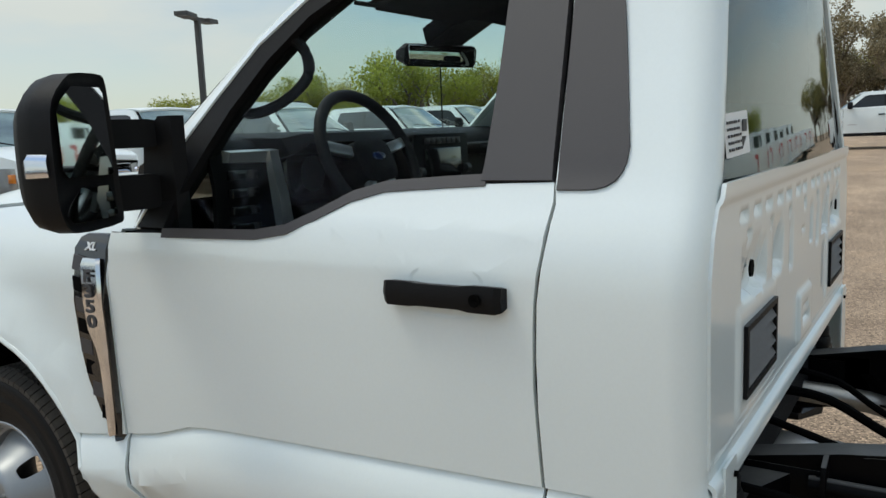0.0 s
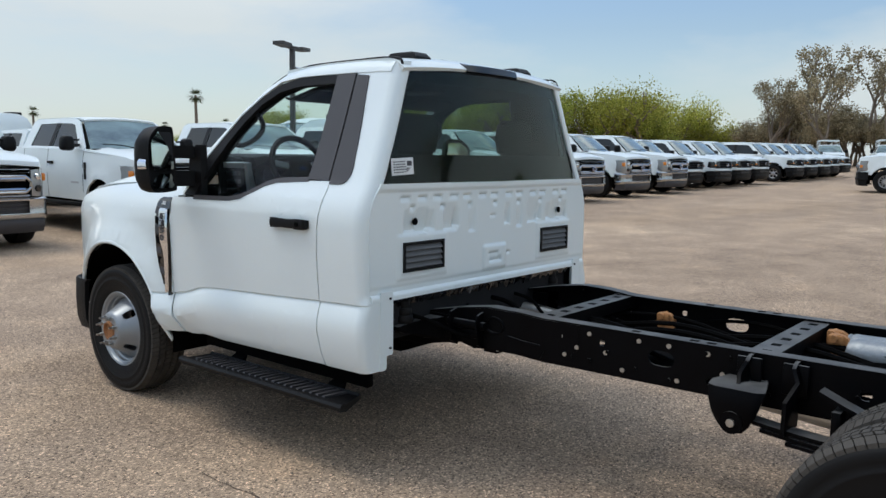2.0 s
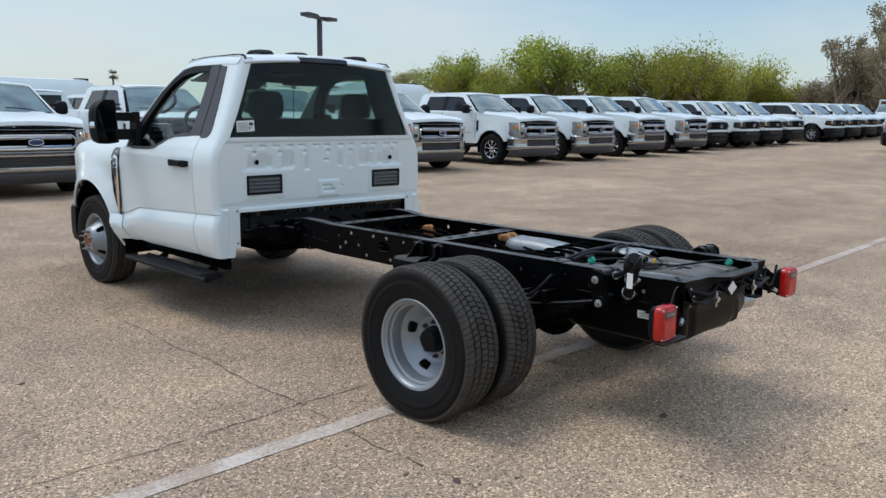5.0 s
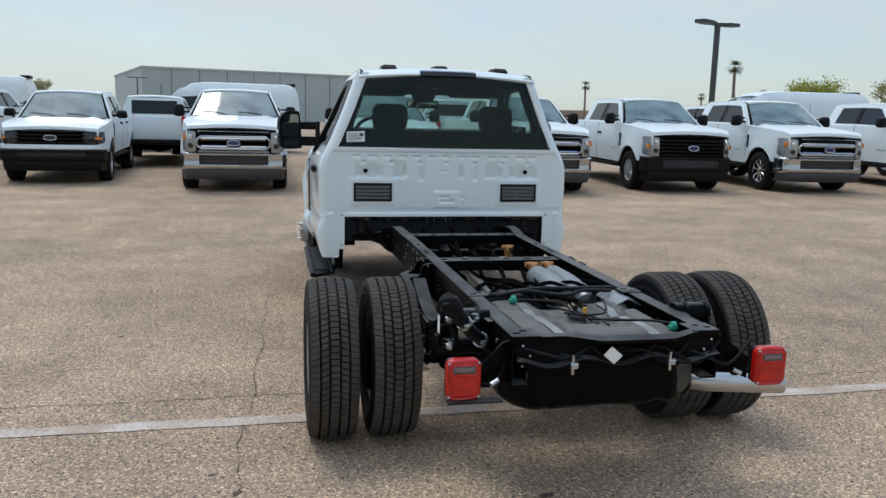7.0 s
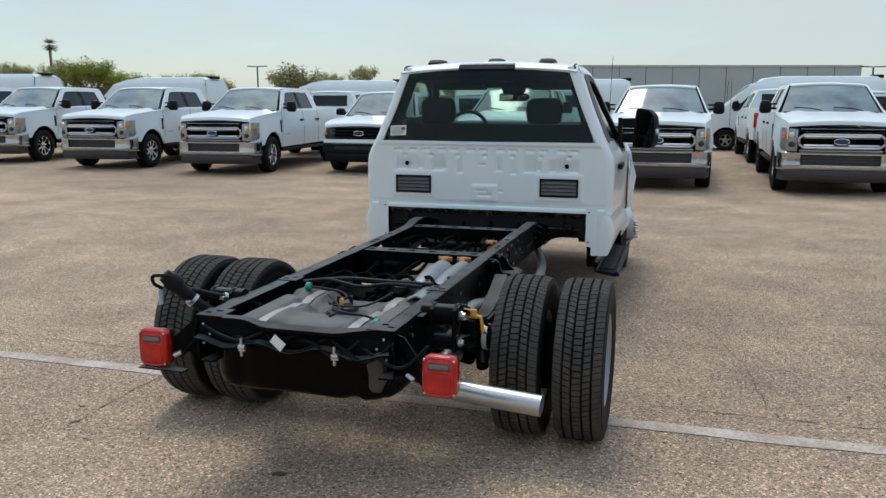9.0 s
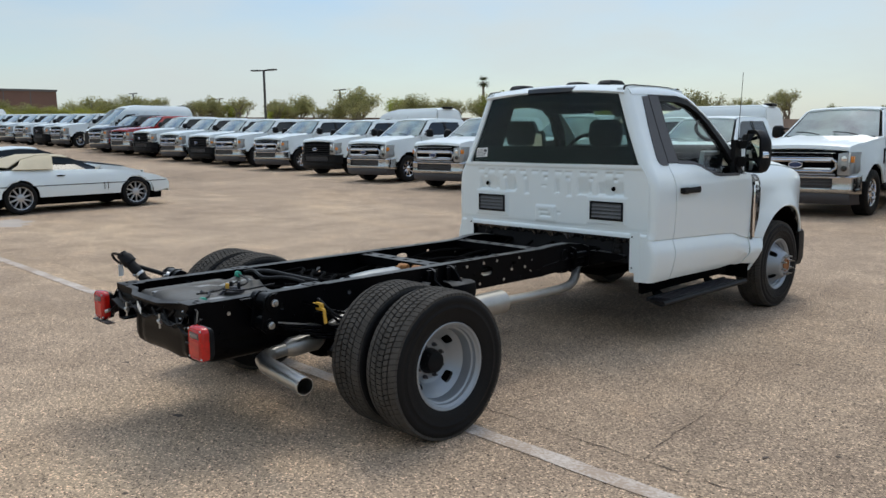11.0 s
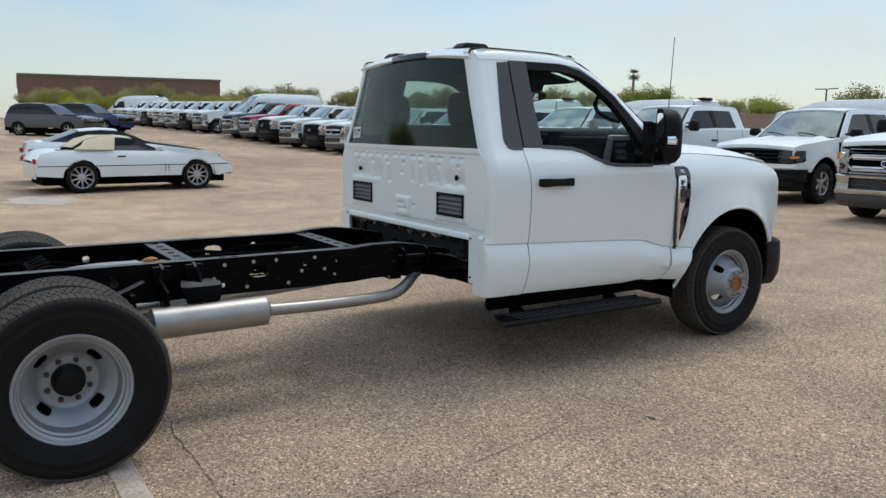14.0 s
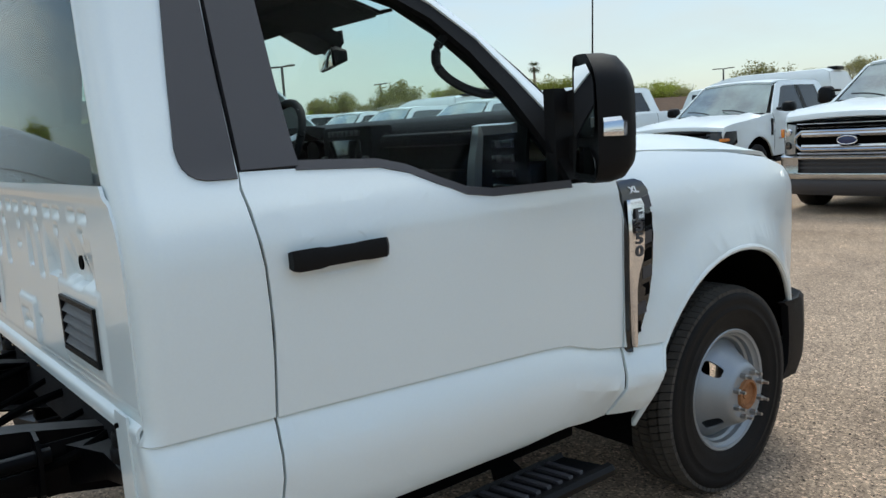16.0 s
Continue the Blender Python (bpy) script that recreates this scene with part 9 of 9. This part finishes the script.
put_wheels(st_, W_GREY, [(s * 0.95, y, 0.39) for s in (-1, 1) for y in (0.0, 4.4)])

# ---- lamp posts, buildings ----
M_POLE = material("dark_bronze_pole", (0.05, 0.045, 0.04), 0.5, vary=0.15, grain=0.1)


def lamp_post(h, arm=0.7):
    p = thing("street_lamp", "dark bronze twin head parking lot lamp", "lamp post", group="parking lot lamps")
    bm = bm_new()
    box(bm, -0.06, 0.06, -0.06, 0.06, 0.5, h, 0.01)
    part("pole", bm, M_POLE, p)
    bm = bm_new()
    lathe(bm, [(0, 0.0), (0, 0.22), (0.6, 0.22), (0.62, 0.0)], 18)
    bmesh.ops.rotate(bm, verts=bm.verts, cent=(0, 0, 0), matrix=Matrix.Rotation(radians(-90), 3, "Y"))
    part("concrete_base", bm, M_GALV, p)
    for s in (-1, 1):
        bm = bm_new()
        loft(bm, [[(s * x, -w, h - 0.04 + dz), (s * x, w, h - 0.04 + dz), (s * x, w, h + 0.05 + dz), (s * x, -w, h + 0.05 + dz)] for x, w, dz in ((0.05, 0.05, 0.0), (arm * 0.35, 0.06, 0.01), (arm * 0.4, 0.16, 0.015), (arm, 0.15, 0.03))], True, True)
        part("lamp_head", bm, M_POLE, p)
    return p


lp = lamp_post(4.08, 0.80)
lp.matrix_basis = pose(10.50, 16.42, rise(10.50, 16.42), 0, 0, 24)
lq = lamp_post(5.0, 1.0)
LAMPS = [(-44.11, 26.52, 20), (-97.08, 39.75, 0), (62.70, 95.42, 0), (-39.50, 69.10, 10), (16.41, 71.33, 5), (14.62, 96.62, 0), (-107.04, 57.02, 0), (77.48, 40.49, 20), (-68.93, 51.16, 0), (-15.03, 85.58, 0), (-75.75, 85.13, 30)]
for k, (x, y, turn) in enumerate(LAMPS):
    if k == 0:
        lq.matrix_basis = pose(x, y, rise(x, y), 0, 0, turn)
    else:
        m = pose(x, y, rise(x, y), 0, 0, turn) @ Matrix.Diagonal((1, 1, 0.90 if y > 60 else 1.0, 1))
        copy_thing(lq, m).matrix_basis = m

M_GREYWALL = material("grey_concrete_wall", (0.40, 0.445, 0.445), 0.85, vary=0.05, scale=0.3, grain=0.2, grain_scale=4)
M_BRICK = material("brown_block_wall", (0.205, 0.115, 0.085), 0.9, vary=0.14, scale=0.4, grain=0.3, grain_scale=8)
M_ROOFDARK = material("dark_parapet", (0.16, 0.15, 0.14), 0.9, vary=0.1)
M_WALLTAN = material("tan_perimeter_wall", (0.30, 0.22, 0.17), 0.9, vary=0.15, scale=0.6, grain=0.2, grain_scale=6)


def warehouse(name, label, a, b, depth, h, mat, z0, joints=12):
    """A flat roofed block along the line a to b."""
    t = thing(name, label, "building")
    ax, ay = a
    L = math.hypot(b[0] - ax, b[1] - ay)
    t.matrix_basis = Matrix.Translation((ax, ay, z0)) @ Matrix.Rotation(math.atan2(b[1] - ay, b[0] - ax), 4, "Z")
    bm = bm_new()
    box(bm, 0, L, 0, depth, -2, h)
    part("wall", bm, mat, t)
    bm = bm_new()
    box(bm, -0.1, L + 0.1, -0.12, depth + 0.1, h, h + 0.25)
    part("roof", bm, M_ROOFDARK if mat is not M_GREYWALL else mat, t)
    for k in range(1, joints):
        bm = bm_new()
        box(bm, L * k / joints - 0.05, L * k / joints + 0.05, -0.03, 0.02, -1, h)
        part("wall_joint", bm, M_ROOFDARK, t)
    return t


warehouse("grey_warehouse", "long plain grey concrete warehouse", (-18.0, 109.0), (24.7, 120.3), 40, 6.85, M_GREYWALL, -0.2)
warehouse("brick_building", "low brown block building with flat roof", (-104.9, 8.7), (-103.0, 32.5), 40, 5.2, M_BRICK, 2.05, 8)
warehouse("far_brick_building", "brown brick building beyond the trees", (115.13, 40.53), (117.95, 33.46), 12, 3.6, M_BRICK, 0.95, 6)
bm = bm_new()
for a, b in (((-110, 46), (-30, 62)), ((-30, 62), (-20, 100)), ((34, 128), (110, 60))):
    d = Vector((b[0] - a[0], b[1] - a[1], 0)).normalized() * 1.0
    n_ = Vector((-d.y, d.x, 0)) * 0.1
    za, zb = rise(*a), rise(*b)
    loft(bm, [[Vector((p[0], p[1], z - 1)) - n_, Vector((p[0], p[1], z - 1)) + n_, Vector((p[0], p[1], z + 2.3)) + n_, Vector((p[0], p[1], z + 2.3)) - n_] for p, z in ((a, za), (b, zb))], True, True)
tagged(new("wall_perimeter", to_mesh("wall_perimeter", bm, M_WALLTAN)), "low tan block perimeter wall", "wall", kind="structure")


# ---- trees ----
def leaf_material(name, a, b):
    m = bpy.data.materials.new(name)
    m.use_nodes = True
    n, l = m.node_tree.nodes, m.node_tree.links
    bs = n["Principled BSDF"]
    bs.inputs["Roughness"].default_value = 0.65
    bs.inputs["Specular IOR Level"].default_value = 0.2
    geo = n.new("ShaderNodeNewGeometry")
    inf = n.new("ShaderNodeObjectInfo")
    mx = n.new("ShaderNodeMixRGB")
    mx.inputs[1].default_value, mx.inputs[2].default_value = (*a, 1), (*b, 1)
    l.new(geo.outputs["Random Per Island"], mx.inputs[0])
    hs = n.new("ShaderNodeHueSaturation")
    mr = n.new("ShaderNodeMapRange")
    mr.inputs["To Min"].default_value, mr.inputs["To Max"].default_value = 0.75, 1.25
    l.new(inf.outputs["Random"], mr.inputs["Value"])
    l.new(mr.outputs["Result"], hs.inputs["Value"])
    l.new(mx.outputs[0], hs.inputs["Color"])
    l.new(hs.outputs[0], bs.inputs["Base Color"])
    tr = n.new("ShaderNodeBsdfTranslucent")
    l.new(hs.outputs[0], tr.inputs["Color"])
    ms = n.new("ShaderNodeMixShader")
    ms.inputs[0].default_value = 0.35
    out = n["Material Output"]
    l.new(bs.outputs[0], ms.inputs[1])
    l.new(tr.outputs[0], ms.inputs[2])
    l.new(ms.outputs[0], out.inputs["Surface"])
    return m


M_BARK = material("grey_brown_bark", (0.19, 0.155, 0.12), 0.9, vary=0.3, scale=6, grain=0.5, grain_scale=40)
M_LEAF_G = leaf_material("fresh_green_leaves", (0.17, 0.21, 0.035), (0.44, 0.47, 0.09))
M_LEAF_O = leaf_material("dusty_olive_leaves", (0.20, 0.20, 0.075), (0.46, 0.43, 0.19))
M_LEAF_B = leaf_material("brown_sparse_leaves", (0.17, 0.145, 0.085), (0.42, 0.35, 0.22))
M_LEAF_Y = leaf_material("yellow_green_leaves", (0.22, 0.24, 0.04), (0.52, 0.50, 0.10))
M_LEAF_P = leaf_material("palm_fronds", (0.04, 0.065, 0.02), (0.11, 0.12, 0.05))


def tree(label, h, spread, leaf_mat, seed, leaves, leaf_size, bare=False, low=0.25):
    """Tapered trunk, forking limbs, and a crown of many small leaf clumps round the limb ends."""
    r = random.Random(seed)
    t = thing("tree", label, "tree", group="trees round the lot")
    bm = bm_new()
    tips = []

    def limb(p, d, length, rad, depth):
        pts = [p]
        q = p.copy()
        dd = d.normalized()
        for _ in range(4):
            dd = (dd + Vector((r.uniform(-0.22, 0.22), r.uniform(-0.22, 0.22), r.uniform(-0.05, 0.16)))).normalized()
            q = q + dd * (length / 4)
            pts.append(q.copy())
        tube(bm, pts, [rad * (1 - 0.12 * i) for i in range(5)], 6 if depth < 2 else 4, caps=False)
        if depth >= 2:
            tips.extend(pts[2:])
        if depth >= (4 if bare else 3):
            return
        for _ in range(3 if depth < 2 else 2):
            a = r.uniform(0, 2 * math.pi)
            nd = (dd + Vector((math.cos(a), math.sin(a), r.uniform(-0.1, 0.5))) * r.uniform(0.6, 1.1) * spread).normalized()
            limb(q, nd, length * r.uniform(0.62, 0.85), rad * 0.58, depth + 1)

    for _ in range(2 if low < 0.2 else 1):
        limb(Vector((r.uniform(-0.2, 0.2), r.uniform(-0.2, 0.2), -0.3)), Vector((r.uniform(-0.3, 0.3), r.uniform(-0.3, 0.3), 1)), h * low + 0.5, 0.026 * h, 0)
    trunk = part("trunk", bm, M_BARK, t)
    zmax = max(p.z for p in tips)
    k = h / zmax
    verts, faces = [], []
    for _ in range(leaves):
        c = r.choice(tips)
        g = 0.040 * h * (0.6 if bare else 1.0)
        u_ = Vector((r.gauss(0, 1), r.gauss(0, 1), r.gauss(0, 1))).normalized()
        c = c + u_ * (2.1 * g * r.random() ** 0.45)
        s = leaf_size * r.uniform(0.5, 1.4) / k
        a = Vector((r.uniform(-1, 1), r.uniform(-1, 1), r.uniform(-1, 1))).normalized()
        b = a.orthogonal().normalized()
        b = (b * math.cos(1.0) + a.cross(b) * math.sin(r.uniform(0, 6.28))).normalized()
        i = len(verts)
        verts += [tuple(c - a * s), tuple(c + b * s * 0.6), tuple(c + a * s), tuple(c - b * s * 0.6)]
        faces.append((i, i + 1, i + 2, i + 3))
    me = bpy.data.meshes.new("crown")
    me.from_pydata(verts, [], faces)
    me.materials.append(leaf_mat)
    crown = new("crown", me)
    crown.parent = t
    tagged(crown, kind="stuff")
    for o in (trunk, crown):
        o.scale = (k, k, k)
    return t


def palm(h, seed):
    r = random.Random(seed)
    t = thing("palm_tree", "tall fan palm with shaggy crown", "palm tree", group="palms")
    bm = bm_new()
    tube(bm, [(0, 0, -0.3), (0.05, 0, h * 0.5), (0.0, 0.05, h - 0.8)], [0.26, 0.2, 0.17], 8)
    part("trunk", bm, M_BARK, t)
    bm = bm_new()
    for k in range(42):
        a, e = r.uniform(0, 2 * math.pi), r.uniform(-0.9, 1.2)
        d = Vector((math.cos(a) * math.cos(e), math.sin(a) * math.cos(e), math.sin(e)))
        side = d.cross(Vector((0, 0, 1))).normalized()
        p0 = Vector((0, 0, h - 0.9))
        ln = r.uniform(0.9, 1.35)
        for j in range(-3, 4):
            dd = (d + side * 0.22 * j + Vector((0, 0, -0.12 * abs(j)))).normalized()
            tipp = p0 + dd * ln + Vector((0, 0, -0.12))
            m_ = p0 + dd * ln * 0.6
            w = side * 0.04
            v = [bm.verts.new(x) for x in (p0 + d * ln * 0.3, m_ + w, tipp, m_ - w)]
            bm.faces.new(v)
    crown = part("crown", bm, M_LEAF_P, t)
    tagged(crown, kind="stuff")
    return t


TREES = [tree("bushy fresh green tree", 7.0, 1.1, M_LEAF_G, 1, 7500, 0.115, low=0.16), tree("broad olive green tree", 6.0, 1.2, M_LEAF_O, 2, 6500, 0.10, low=0.15),
         tree("large sparse brownish tree", 11.0, 0.70, M_LEAF_B, 3, 3600, 0.115, True), tree("dense green shrub tree", 5.0, 1.25, M_LEAF_G, 4, 6500, 0.09, low=0.12), tree("thin desert tree with sparse leaves", 5.2, 1.15, M_LEAF_O, 6, 3400, 0.075, True, low=0.15),
         tree("lumpy yellow green tree", 6.5, 1.15, M_LEAF_Y, 9, 9000, 0.095, low=0.10), tree("dense brownish desert shrub", 4.6, 1.2, M_LEAF_B, 12, 6500, 0.075, low=0.10)]
rt = random.Random(77)
PLACES = []
# behind the row to the east: dense green belt, then tall sparse trees
for k in range(44):
    f = k / 43
    PLACES.append((rt.choice((0, 5, 3, 3, 5)), 53 + 38 * f + rt.uniform(-2, 2), 49 - 15 * f + rt.uniform(-4, 4), rt.uniform(0.55, 1.0) * (0.85 + 0.35 * math.sin(f * 19.0) ** 2)))
for k in range(13):
    PLACES.append((2, 82 + rt.uniform(-5, 12), 27 - 2.5 * k + rt.uniform(-2, 2), rt.uniform(0.75, 1.15)))
for k in range(26):
    PLACES.append((rt.choice((1, 6, 6, 6)), 86 + rt.uniform(-4, 8), 31 - 1.6 * k, rt.uniform(0.85, 1.45)))
# north: scattered low crowns past the rows
for x, y, kind, sc in ((30, 62, 3, 0.42), (35, 60, 0, 0.36), (48, 63, 3, 1.0), (44.5, 66, 1, 0.55), (58, 64, 4, 1.1), (41, 66, 3, 0.4), (20, 80, 1, 0.42), (12, 88, 1, 0.42), (-27, 96, 4, 0.8), (-32, 92, 1, 0.62), (-38, 94, 4, 1.1), (-42, 92, 4, 0.9), (-46, 90, 1, 0.6), (-17, 104, 3, 0.6)):
    PLACES.append((kind, x, y, sc))
# north-west and west: desert trees along the wall
for k in range(40):
    f = k / 39
    PLACES.append((rt.choice((4, 4, 1, 4, 3)), -36 - 60 * f + rt.uniform(-2, 2), 62 - 24 * f + rt.uniform(-2, 4), rt.uniform(0.55, 0.85)))
for k in range(20):
    PLACES.append((rt.choice((1, 4, 1)), -92 + rt.uniform(-3, 3), 8 + 1.7 * k, rt.uniform(0.5, 0.72)))
PLACES += [(3, -86, 0.8, 0.95), (4, -112, -14, 1.2), (4, -98, 40, 0.95), (4, -100, 37, 0.85)]
for k in range(14):
    PLACES.append((5, -88 + rt.uniform(-1.5, 1.5), 11 + 1.7 * k, rt.uniform(0.36, 0.46)))
# behind the camera's start, mirrored in glass: a loose belt to the south
for k in range(12):
    a = -2.9 + 2.6 * k / 11
    PLACES.append((rt.choice((0, 1, 2, 3)), 75 * math.cos(a), 75 * math.sin(a), rt.uniform(0.8, 1.2)))
PLACES += [(6, 91, 19.5, 1.2), (6, 93, 21.5, 1.1), (1, 95, 17.5, 1.0), (6, 92, 16.0, 1.0)]
used_t = set()
for kind, x, y, sc in PLACES:
    m = pose(x, y, rise(x, y), 0, 0, rt.uniform(0, 360)) @ Matrix.Diagonal((sc, sc, sc, 1))
    if kind not in used_t:
        used_t.add(kind)
        TREES[kind].matrix_basis = m
    else:
        c = copy_thing(TREES[kind], m)
        c.matrix_basis = m
pm = palm(8.5, 5)
for k, (x, y, sc) in enumerate(((57.29, 91.77, 1.05), (39.97, 99.40, 0.72), (-72.86, 78.39, 0.92), (59.42, 88.29, 0.6), (54.06, 93.85, 0.55))):
    m = pose(x, y, rise(x, y), 0, 0, 40 * k) @ Matrix.Diagonal((sc, sc, sc, 1))
    if k == 0:
        pm.matrix_basis = m
    else:
        copy_thing(pm, m).matrix_basis = m
